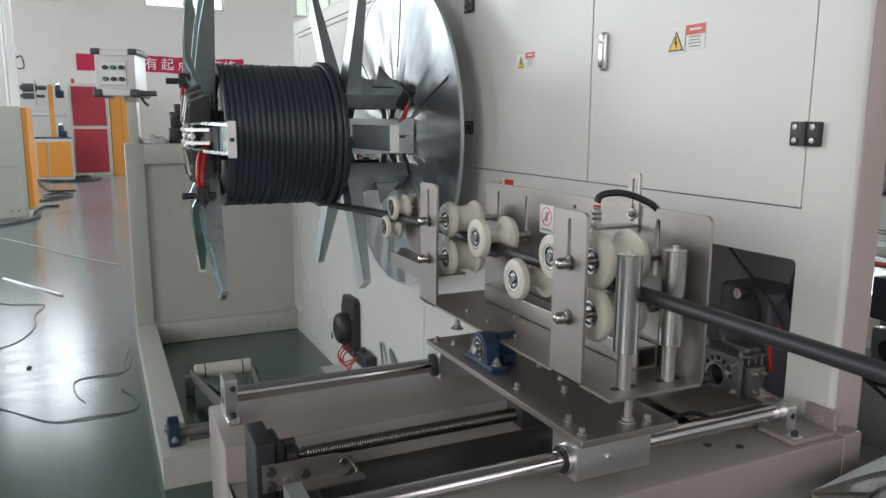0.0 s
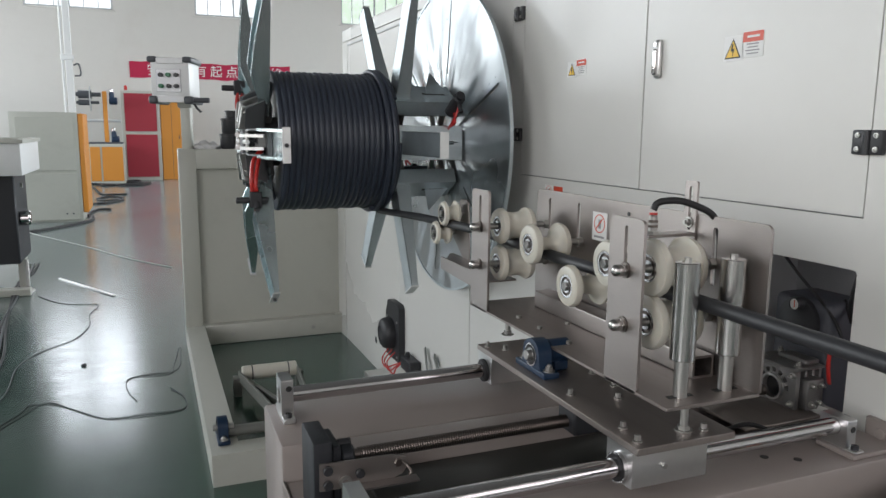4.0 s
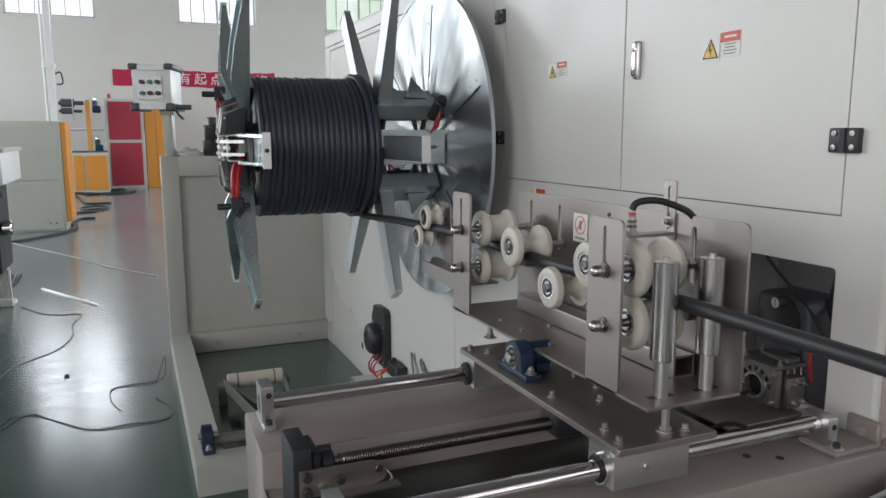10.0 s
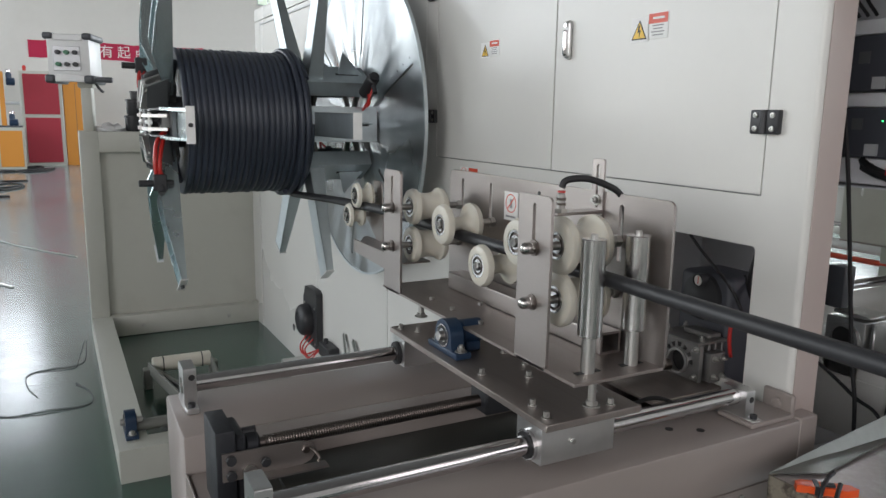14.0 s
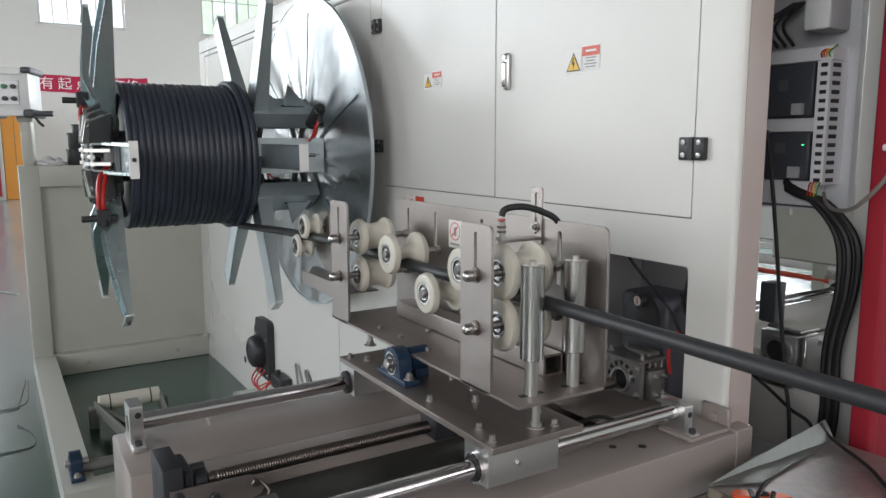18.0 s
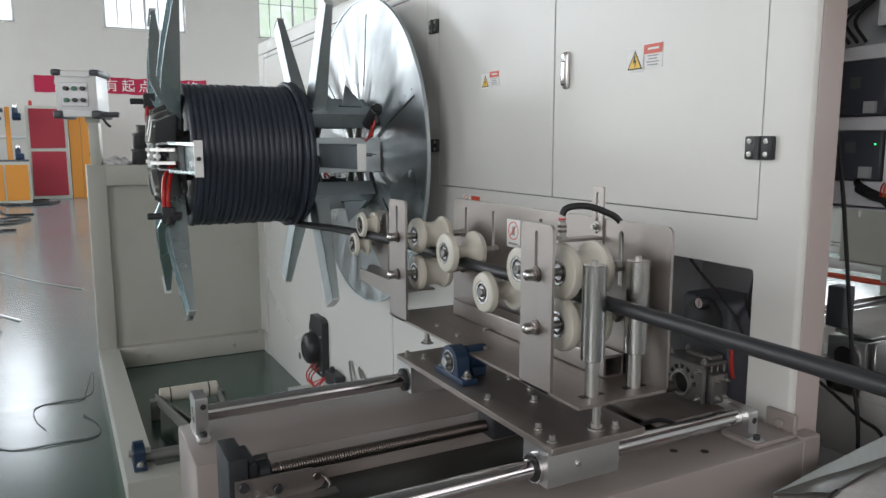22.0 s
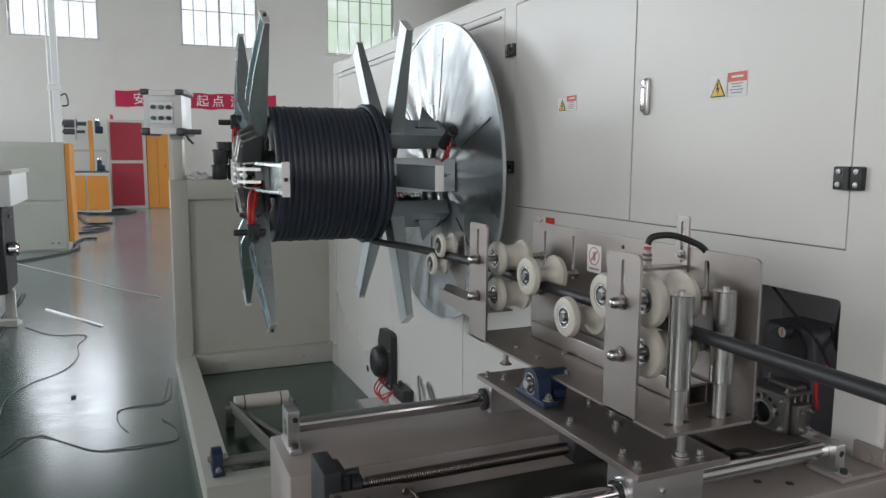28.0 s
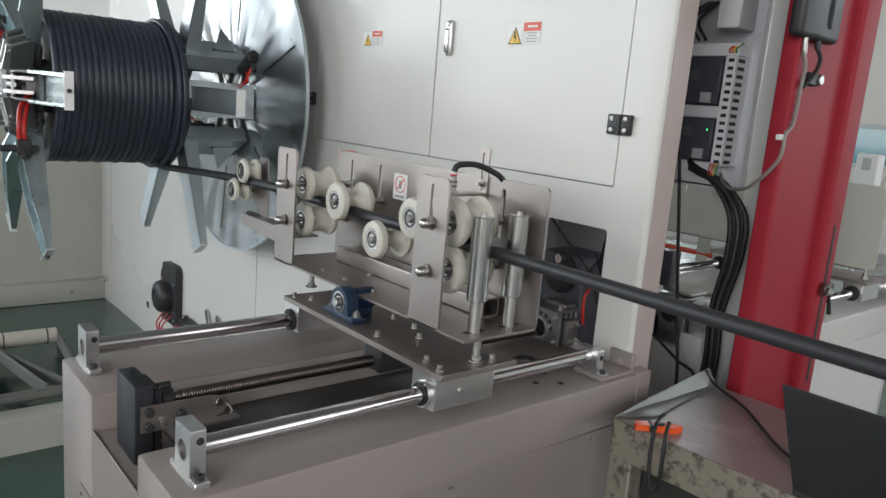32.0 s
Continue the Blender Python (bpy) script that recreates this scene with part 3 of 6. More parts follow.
part("floor_sheet", box(B(), 0.02, 0.306, -0.02, 0.40, 0.70, 0.706), INNERGREY, cab)
part("trim", box(B(), -0.006, 0.004, 1.40, 3.58, DOORZ1 - 0.030, DOORZ1 - 0.022), GREYBOX, cab, "dark seam under the top edge")


def hinge(y, z, parent):
    h = part("hinge", box(B(), -0.012, 0.001, y - 0.030, y + 0.030, z - 0.0215, z + 0.0215, 0.003, 2), BLACKPLASTIC, parent, "black cast hinge with four screws")
    part("knuckle", cyl(B(), (-0.012, y, z - 0.0215), (-0.012, y, z + 0.0215), 0.006, 14), BLACKPLASTIC, h)
    for dy in (-0.018, 0.018):
        for dz in (-0.012, 0.012):
            bm = lathe(B(), (-0.012, y + dy, z + dz), (-1, 0, 0), [(0.0054, 0), (0.0050, 0.002), (0.0026, 0.0024), (0.0024, 0.001), (0, 0.001)], 12)
            part("screw", bm, ZINC, h)


hinge(0.0, 1.362, door_r)
hinge(1.318, 1.362, door_l)
hinge(1.318, 1.756, door_l)
hinge(0.0, 1.78, door_r)
# swing handle
latch = part("latch", box(B(), -0.012, 0.001, 0.578, 0.602, 1.505, 1.597, 0.009, 3), ALU, door_r, "satin chrome swing handle")
part("lever", box(B(), -0.019, -0.009, 0.583, 0.597, 1.512, 1.575, 0.005, 3), CHROME, latch)
part("lock", cyl(B(), (-0.011, 0.590, 1.585), (-0.016, 0.590, 1.585), 0.005, 14), CHROME, latch)


def warning(y, z, w, h, parent, x=0.0):
    """Two stickers side by side: a yellow triangle with a bolt, and a text block under a red header."""
    e = 0.0012
    lab = part("warning_label", box(B(), x - e, x - 0.0002, y - w / 2 + w * 0.50, y + w / 2, z - h / 2, z + h * 0.42), LABELWHITE, parent, "white warning sticker with yellow triangle and red header")
    part("text_sticker", box(B(), x - e, x - 0.0002, y - w / 2, y + w * 0.02, z - h * 0.44, z + h / 2), LABELWHITE, lab)
    cy, cz, s = y + w * 0.26, z - h * 0.06, h * 0.40
    tri = [(cy + s * 1.05, cz - s * 0.9), (cy, cz + s * 0.95), (cy - s * 1.05, cz - s * 0.9)]
    m = axes((x - e - 0.0004, 0, 0), (0, 1, 0), (0, 0, 1))
    part("triangle_border", slab(B(), [tri], m, 0.0004), LABELBLACK, lab)
    small = [(cy + (u - cy) * 0.80, cz - s * 0.28 + (v - cz + s * 0.28) * 0.80) for u, v in tri]
    m = axes((x - e - 0.0008, 0, 0), (0, 1, 0), (0, 0, 1))
    part("triangle", slab(B(), [small], m, 0.0004), LABELYELLOW, lab)
    bolt = [(cy + 0.10 * s, cz + 0.45 * s), (cy + 0.22 * s, cz - 0.25 * s), (cy, cz - 0.2 * s), (cy - 0.02 * s, cz - 0.75 * s), (cy - 0.22 * s, cz - 0.0 * s), (cy, cz - 0.02 * s), (cy - 0.08 * s, cz + 0.45 * s)]
    part("bolt_symbol", slab(B(), [bolt], axes((x - e - 0.0012, 0, 0), (0, 1, 0), (0, 0, 1)), 0.0004), LABELBLACK, lab)
    part("header", box(B(), x - e - 0.0005, x - e, y - w / 2 + 0.001, y + w * 0.02 - 0.001, z + h * 0.12, z + h / 2 - 0.001), LABELRED, lab)
    part("header_text", box(B(), x - e - 0.0009, x - e - 0.0004, y - w * 0.40, y - w * 0.10, z + h * 0.27, z + h * 0.35), LABELWHITE, lab)
    for i, f in enumerate((0.75, 0.6, 0.85, 0.7)):
        zz = z + h * (0.04 - 0.115 * i)
        mid = y - w * 0.24
        part("text_bar", box(B(), x - e - 0.0005, x - e, mid - w * 0.2 * f, mid + w * 0.2 * f, zz - h * 0.022, zz + h * 0.022), LABELGREY, lab)


warning(0.3165, 1.5555, 0.110, 0.056, door_r)
warning(0.9625, 1.556, 0.100, 0.047, door_l)


def prohibition(y, z, w, h, parent, x, facing=0.0):
    """A red ring with a bar over a white sticker."""
    lab = part("prohibition_label", box(B(), x - 0.0012, x - 0.0002, y - w / 2, y + w / 2, z - h / 2, z + h / 2), LABELWHITE, parent, "white sticker with a red prohibition ring")
    r = min(w, h) * 0.38
    c = (y, z + h * 0.10)
    part("ring", slab(B(), [circle(*c, r, 28), circle(*c, r * 0.90, 28)[::-1]], axes((x - 0.0017, 0, 0), (0, 1, 0), (0, 0, 1)), 0.0005), LABELRED, lab)
    bar = [(c[0] - r * 0.62, c[1] + r * 0.52), (c[0] - r * 0.52, c[1] + r * 0.62), (c[0] + r * 0.62, c[1] - r * 0.52), (c[0] + r * 0.52, c[1] - r * 0.62)][::-1]
    part("slash", slab(B(), [bar], axes((x - 0.0022, 0, 0), (0, 1, 0), (0, 0, 1)), 0.0005), LABELRED, lab)
    part("symbol", box(B(), x - 0.0015, x - 0.0011, y - r * 0.25, y + r * 0.2, c[1] - r * 0.5, c[1] + r * 0.45), LABELGREY, lab)
    part("text_bar", box(B(), x - 0.0016, x - 0.0011, y - w * 0.35, y + w * 0.35, z - h * 0.40, z - h * 0.33), LABELGREY, lab)
    return lab


prohibition(1.10, 1.182, 0.05, 0.05, cab, 0.0)
part("header", box(B(), -0.0016, -0.0002, 1.018, 1.070, 1.188, 1.206), LABELRED, cab, "red sticker header")
bm = B()
cyl(bm, (-0.001, 3.02, 0.17), (0.0, 3.02, 0.17), 0.02, 16)
part("cable_hole", bm, BLACKPLASTIC, cab)

# ---- motor cover low on the cabinet front ----
sw = thing("motor_cover", (-0.03, 2.62, 0.20), "black plastic motor cover on the cabinet front above the floor", "motor cover")
prof = [(2.505, 0.205), (2.52, 0.19), (2.705, 0.19), (2.72, 0.205), (2.72, 0.425), (2.70, 0.455), (2.69, 0.485), (2.67, 0.492), (2.53, 0.492), (2.505, 0.475)]
part("flange", slab(B(), [prof], axes((-0.034, 0, 0), (0, 1, 0), (0, 0, 1)), 0.0345), BLACKPLASTIC, sw)
part("dome", lathe(B(), (-0.033, 2.632, 0.322), (-1, 0, 0), [(0.082, 0), (0.082, 0.030), (0.076, 0.046), (0.062, 0.056), (0.040, 0.060), (0.038, 0.056), (0, 0.056)], 32), BLACKPLASTIC, sw)
for y, z in ((2.53, 0.215), (2.69, 0.215), (2.53, 0.40), (2.69, 0.40)):
    part("screw", cyl(B(), (-0.034, y, z), (-0.038, y, z), 0.007, 12, 0.001), ZINC, sw)
part("cable_entry", cyl(B(), (-0.001, 2.80, 0.26), (-0.0005, 2.80, 0.26), 0.009, 12), LABELBLACK, sw)
part("terminal_box", box(B(), -0.060, -0.002, 2.26, 2.40, 0.205, 0.270, 0.005), BLACKPLASTIC, sw)
part("terminal_nut", cyl(B(), (-0.035, 2.36, 0.270), (-0.035, 2.36, 0.292), 0.012, 8), BLACKPLASTIC, sw)
# Two slanted bars added in the shape of pale tan shadows.
for y0, y1 in ((2.18, 2.08), (2.06, 1.87)):
    m, h = between((-0.012, y0, 0.365), (-0.030, y1, 0.215))
    part("shadow_bar", box(B(), -0.003, 0.003, -0.014, 0.014, 0, h, 0.001, 1, m), RIMSHEET, sw, "dull slanted bar in place of a tan shadow by the terminal box")
for k in range(3):
    pts = curve_points([(-0.035, 2.66 - 0.05 * k, 0.235), (-0.07, 2.67 - 0.04 * k, 0.175), (-0.08, 2.58 - 0.06 * k, 0.155), (-0.06, 2.46, 0.205 - 0.01 * k), (-0.045, 2.39, 0.238)], 6)
    part("air_hose", tube(B(), pts, 0.004, 7), REDHOSE, sw)
part("bracket", box(B(), -0.16, -0.002, 2.00, 2.72, 0.06, 0.10, 0.006, 1), ALU, sw, "pale metal bar under the motor cover")


# ---- base frame with the far end screen ----
fr = thing("end_screen", (-0.5, 2.9, 0), "grey-cream welded steel end screen on a low floor frame", "machine screen")
PX0, PX1 = -1.002, -0.90
FYA, FYB = 3.835, 3.955
part("post", box(B(), PX0, PX1, FYA, FYB, 0.0, 1.245, 0.004, 2), FRAMEGREY, fr)
part("top_beam", box(B(), PX1 - 0.002, -0.002, FYA + 0.002, FYB - 0.002, 1.122, 1.243, 0.004, 2), FRAMEGREY, fr)
part("bottom_beam", box(B(), PX1 - 0.002, -0.002, FYA - 0.02, FYB - 0.002, 0.002, 0.128, 0.006, 2), FRAMEGREY, fr)
part("end_panel", box(B(), PX1 - 0.004, -0.002, FYA + 0.05, FYA + 0.056, 0.12, 1.13), FRAMEGREY, fr, "recessed sheet panel")
outline = [(PX0, 1.86), (-0.01, 1.86), (-0.01, 1.97), (-0.892, 1.97), (-0.892, FYA + 0.002), (PX0, FYA + 0.002)]
part("floor_beam", slab(B(), [outline], axes((0, 0, 0), (1, 0, 0), (0, 1, 0)), 0.130), FRAMEGREY, fr, "welded floor beam with a mitred corner")
part("corner_sheet", box(B(), -0.006, -0.0005, 3.70, FYA + 0.05, 0.0, 1.12, 0.001), CREAM, fr)
part("stiffener", box(B(), -0.05, -0.012, FYA - 0.06, FYA - 0.02, 0.128, 0.15, 0.004), FRAMEGREY, fr)
for x in (-0.72, -0.2):
    part("bolt", hexbolt(B(), (x, FYA - 0.02, 0.06), (0, -1, 0), 0.009), ZINC, fr)

# swing arm with a roller in the pit
arm = thing("press_roller_arm", (-0.65, 2.4, 0.0), "grey swing arm with a cream plastic roller", "roller arm")
part("roller", cyl(B(), (-0.775, 2.85, 0.115), (-0.495, 2.85, 0.115), 0.038, 24, 0.003), NYLON, arm, "cream plastic roller")
for x in (-0.728, -0.542):
    part("groove", ring(B(), (x, 2.85, 0.115), (1, 0, 0), 0.037, 0.0385, 0.006, 24), RUBBER, arm)
part("shaft", cyl(B(), (-0.95, 2.02, 0.155), (-0.02, 2.02, 0.155), 0.022, 20), ARMGREY, arm)
for x0, x1 in ((-0.79, -0.70), (-0.49, -0.56)):
    bm = B()
    m, h = between((x0, 2.86, 0.10), (x1, 2.05, 0.15))
    box(bm, -0.006, 0.006, -0.028, 0.028, 0, h, 0.002, 1, m)
    part("arm_plate", bm, ARMGREY, arm)
bm = B()
m, h = between((-0.76, 2.80, 0.085), (-0.60, 2.06, 0.14))
box(bm, -0.012, 0.012, -0.02, 0.02, 0, h, 0.003, 1, m)
part("brace", bm, ARMGREY, arm)
for x in (-0.80, -0.48):
    part("foot", box(B(), x - 0.02, x + 0.02, 2.82, 2.88, 0.0, 0.10, 0.003), ARMGREY, arm)


def pillow_block(at, mat, size=1.0, along=(1, 0, 0), base=(0, 1, 0), label="", group="bearings", name="pillow_block"):
    """A cast bearing housing on a slotted foot; the bore runs along, the foot lies along base."""
    th = thing(name, at, label, "bearing", group)
    a, b = Vector(along), Vector(base)
    m = Matrix.Translation(at) @ Matrix(((a.x, b.x, 0, 0), (a.y, b.y, 0, 0), (0, 0, 1, 0), (0, 0, 0, 1)))
    s = size
    bm = B()
    box(bm, -0.016 * s, 0.016 * s, -0.055 * s, 0.055 * s, 0, 0.012 * s, 0.003 * s, 2)
    prof = [(-0.034 * s, 0.010 * s), (0.034 * s, 0.010 * s)] + [(0.030 * s * math.cos(radians(q)), 0.032 * s + 0.030 * s * math.sin(radians(q))) for q in range(-10, 191, 20)]
    slab(bm, [prof, circle(0, 0.032 * s, 0.0215 * s, 24)[::-1]], axes((-0.013 * s, 0, 0), (0, 1, 0), (0, 0, 1)), 0.026 * s)
    bm.transform(m)
    part("housing", bm, mat, th)
    bm = ring(B(), (-0.0145 * s, 0, 0.032 * s), (1, 0, 0), 0.009 * s, 0.0215 * s, 0.028 * s, 24)
    bm.transform(m)
    part("insert", bm, BEARING, th)
    bm = ring(B(), (-0.0150 * s, 0, 0.032 * s), (1, 0, 0), 0.0125 * s, 0.0185 * s, 0.0305 * s, 24)
    bm.transform(m)
    part("seal", bm, RUBBER, th)
    bm = cyl(B(), (-0.024 * s, 0, 0.032 * s), (0.03 * s, 0, 0.032 * s), 0.0092 * s, 16, 0.001)
    bm.transform(m)
    part("shaft_end", bm, ZINC, th)
    for q in (-1, 1):
        bm = hexbolt(B(), (0, q * 0.044 * s, 0.012 * s), (0, 0, 1), 0.0075 * s, 0.007 * s)
        bm.transform(m)
        part("bolt", bm, ZINC, th)
    return th


pillow_block((-0.948, 2.02, 0.1305), NAVY, 1.5, label="dark blue cast bearing bolted on the base frame")

# ---- control box on the end screen ----
cb = thing("control_box", (-0.95, 3.9, 1.245), "white push-button control box with dark corners on a grey post", "control box")
part("stem", box(B(), -0.975, -0.925, 3.87, 3.93, 1.243, 1.53, 0.008, 2), FRAMEGREY, cb)
part("collar", box(B(), -0.985, -0.915, 3.86, 3.94, 1.49, 1.53, 0.008, 2), FRAMEGREY, cb)
body = part("body", box(B(), -1.09, -0.905, 3.80, 4.02, 1.545, 1.765, 0.006, 2), WHITEPAINT, cb, "white sheet-metal body")
part("lid", box(B(), -1.062, -0.932, 3.792, 3.806, 1.745, 1.780, 0.004), WHITEPAINT, cb)
part("lid", box(B(), -1.062, -0.932, 3.792, 3.806, 1.520, 1.560, 0.004), WHITEPAINT, cb)
for x0, x1 in ((-1.106, -1.060), (-0.936, -0.890)):
    for z0, z1 in ((1.752, 1.788), (1.512, 1.558)):
        part("corner", box(B(), x0, x1, 3.788, 4.03, z0, z1, 0.012, 3), DARKGREY, cb, "dark grey plastic corner")
part("grip", cyl(B(), (-0.90, 3.82, 1.535), (-0.815, 3.82, 1.535), 0.016, 14, 0.003), DARKGREY, cb)
part("cable_gland", tube(B(), curve_points([(-0.90, 3.85, 1.52), (-0.885, 3.85, 1.49), (-0.865, 3.85, 1.465)], 5), 0.007, 7), BLACKPLASTIC, cb)
plate = part("button_plate", box(B(), -1.065, -0.945, 3.794, 3.802, 1.580, 1.715, 0.003), PANELGREY, cb, "silver push-button plate")
for j, z in enumerate((1.680, 1.615)):
    for i, x in enumerate((-1.040, -1.003, -0.966)):
        mat = (BLACKPLASTIC, material("green button", (0.02, 0.16, 0.07), 0.4), BLACKPLASTIC)[(i + j) % 3]
        bm = cyl(B(), (x, 3.795, z), (x, 3.778, z), 0.0125, 14, 0.002)
        b = part("push_button", bm, mat, plate)

cb.rotation_euler.z = radians(-17)
cb.location.x += 0.012
cb.scale = (1.20, 1.12, 1.0)

# clutter on the top beam: crumpled cloth and stacked black cups
bm = B()
t = bmesh.new()
bmesh.ops.create_icosphere(t, subdivisions=4, radius=1)
for v in t.verts:
    d = noise.noise(v.co * 2.3) * 0.35 + noise.noise(v.co * 6) * 0.16
    v.co = Vector((v.co.x * 0.085 * (1 + d), v.co.y * 0.055 * (1 + d), max(0.0, v.co.z) * 0.042 * (1 + 1.4 * d)))
add(bm, t, Matrix.Translation((-0.83, 3.90, 1.2435)))
solo("cloth", bm, CLOTH, (-0.83, 3.90, 1.2435), "crumpled pale cloth lying on the end screen", "cloth", smooth=60)
POT = [(0, 0), (0.040, 0), (0.046, 0.008), (0.047, 0.078), (0.051, 0.080), (0.051, 0.094), (0.046, 0.094), (0.041, 0.012), (0, 0.012)]
for x, y, q in ((-0.70, 3.895, 0), (-0.605, 3.905, 0), (-0.51, 3.89, 0), (-0.690, 3.890, 1), (-0.595, 3.900, 1), (-0.515, 3.885, 1), (-0.665, 3.895, 2), (-0.570, 3.900, 2)):
    z = 1.2435 + 0.0945 * q
    pot = lathe(B(), (x, y, z), (0, 0, 1), POT if q < 2 else [(r, h * 0.5) for r, h in POT], 22)
    solo("plastic_pot", pot, BLACKPLASTIC, (x, y, z), "black plastic pot stacked on the end screen", "pot", "black pots")


# ---- traverse bench ----
TOP = 0.845
bn = thing("traverse_bench", (-0.49, 0.17, 0), "beige sheet-steel bench that carries the traverse rails", "machine bench")
BX0, BX1, BY0, BY1 = -0.985, -0.002, -0.130, 0.472
NB, FBm = -0.005, 0.335
part("near_beam", box(B(), BX0, BX1, BY0, 0.03, 0.0, TOP, 0.006, 2), BEIGE, bn)
part("far_beam", box(B(), BX0, BX1, 0.268, BY1, 0.0, TOP, 0.005, 2), BEIGE, bn)
part("inner_deck", box(B(), -0.880, BX1, 0.170, 0.2685, 0.60, TOP - 0.0006, 0.004, 2), BEIGE, bn)
part("notch_floor", box(B(), BX0 + 0.004, -0.8805, 0.0305, 0.2675, 0.60, 0.780, 0.004), BEIGE, bn)
part("trough_floor", box(B(), -0.8795, BX1, 0.0305, 0.1695, 0.60, 0.70), INNERGREY, bn, "trough floor sheet in the inner grey")
part("front_sheet", box(B(), BX0 + 0.0005, BX0 + 0.0035, 0.031, 0.267, 0.0, 0.783, 0.001), BEIGE, bn)
part("access_panel", box(B(), BX0 - 0.0035, BX0, -0.02, 0.34, 0.18, 0.655, 0.0015), BEIGE, bn, "screwed access panel")
for y in (-0.005, 0.325):
    part("panel_screw", cyl(B(), (BX0 - 0.0035, y, 0.64), (BX0 - 0.006, y, 0.64), 0.004, 10), ZINC, bn)
# side cladding below the near beam, set back from it
part("side_sheet", box(B(), BX0 + 0.02, BX1 - 0.02, BY0 - 0.003, BY0, 0.05, 0.750, 0.0014), BEIGE, bn)
for x in (-0.90, -0.52, -0.148):
    part("panel_screw", cyl(B(), (x, BY0 - 0.003, 0.735), (x, BY0 - 0.006, 0.735), 0.0045, 10), ZINC, bn)
part("cover", box(B(), -0.875, -0.205, 0.0315, 0.1685, 0.70, 0.826, 0.003), DARKSHEET, bn, "dark olive sheet box filling the trough")
part("plinth", box(B(), BX1 - 0.002, 0.044, BY0 + 0.0008, -0.03, 0.0, TOP + 0.002, 0.003), BEIGE, bn)
part("foot_plate", box(B(), -0.118, -0.013, -0.119, -0.044, TOP + 0.0002, TOP + 0.0085, 0.0015), BEIGE, bn)
# fixing ear at the cabinet
ear = part("fixing_ear", box(B(), -0.012, -0.0012, -0.115, -0.052, 0.835, 0.885, 0.003), BEIGE, bn)
part("bolt", cyl(B(), (-0.012, -0.085, 0.863), (-0.018, -0.085, 0.863), 0.010, 16, 0.002), BEIGE, ear)
for x, y in ((-0.245, -0.055), (-0.20, -0.082)):
    part("hole", cyl(B(), (x, y, TOP + 0.0004), (x, y, TOP + 0.0012), 0.007, 14), LABELBLACK, bn)

RZ, RN, RF, RR = 0.886, -0.068, 0.402, 0.0145
for y, lab in ((RN, "polished steel guide rail along the bench edge"), (RF, "polished steel guide rail on the far beam")):
    rail = thing("guide_rail", (-0.52, y, RZ), lab, "rail", "guide rails")
    left = -0.950 if y == RN else -0.960
    part("shaft", cyl(B(), (left, y, RZ), (-0.077, y, RZ), RR, 32), CHROME, rail)
    for a, b in ((left, -1), (-0.077, 1)):
        part("chamfered_end", cyl(B(), (a, y, RZ), (a + 0.002 * b, y, RZ), RR, 32, 0, RR - 0.002), CHROME, rail)


def rail_support(x, y):
    """A milled clamp block with a bore, a foot and screws."""
    th = thing("rail_support", (x, y, TOP), "milled aluminium rail support with socket screws", "rail support", "rail supports")
    bm = B()
    h = 0.078 if x < -0.5 else 0.058
    slab(bm, [rrect(y - 0.027, y + 0.027, TOP, TOP + h, 0.003), circle(y, RZ, RR + 0.0005, 24)[::-1]], axes((x - 0.011, 0, 0), (0, 1, 0), (0, 0, 1)), 0.022)
    part("block", bm, ALU, th)
    part("foot", box(B(), x - 0.0112, x + 0.0112, y - 0.046, y + 0.046, TOP, TOP + 0.011, 0.002), ALU, th)
    part("rail_end", cyl(B(), (x - 0.0075, y, RZ), (x - 0.0060, y, RZ), RR, 24), SCREWMAT, th)
    for dy in (-0.036, 0.036):
        bm = ring(B(), (x, y + dy, TOP + 0.011), (0, 0, 1), 0.0032, 0.0062, 0.007, 14)
        cyl(bm, (x, y + dy, TOP + 0.011), (x, y + dy, TOP + 0.013), 0.004, 10)
        part("socket_screw", bm, BLACKPLASTIC, th)
    bm = cyl(B(), (x + 0.003, y - 0.026, TOP + h - 0.017), (x + 0.003, y - 0.0276, TOP + h - 0.017), 0.0055, 14)
    part("screw_hole", bm, LABELBLACK, th)


for x in (-0.955, -0.098):
    for y in (RN, RF):
        rail_support(x + (0.010 if y == RN and x < -0.5 else 0.0), y)

# ball screw
SY, SZ, SR = 0.140, 0.872, 0.0108
bs = thing("lead_screw", (-0.5, SY, SZ), "dark steel lead screw between the rails", "lead screw")
part("core", cyl(B(), (-0.925, SY, SZ), (-0.07, SY, SZ), SR * 0.82, 20), SCREWMAT, bs)
bm = B()
pts, pitch, turns = [], 0.0042, 198
for i in range(turns * 12 + 1):
    a = 2 * math.pi * i / 12
    pts.append((-0.885 + pitch * i / 12, SY + SR * 0.92 * math.cos(a), SZ + SR * 0.92 * math.sin(a)))
tube(bm, pts, 0.0017, 5)
part("thread", bm, SCREWMAT, bs)
eb = thing("screw_end_block", (-0.93, 0.16, 0.78), "blue-black bearing block at the end of the lead screw", "bearing block")
part("block", box(B(), -0.962, -0.933, 0.114, 0.206, 0.7805, 0.910, 0.003, 2), NAVYBLACK, eb)
part("cap", box(B(), -0.933, -0.917, 0.120, 0.198, 0.785, 0.898, 0.004), NAVYBLACK, eb)
part("boss", cyl(B(), (-0.917, SY + 0.004, SZ - 0.002), (-0.894, SY + 0.004, SZ - 0.002), 0.021, 24, 0.004), NAVYBLACK, eb)
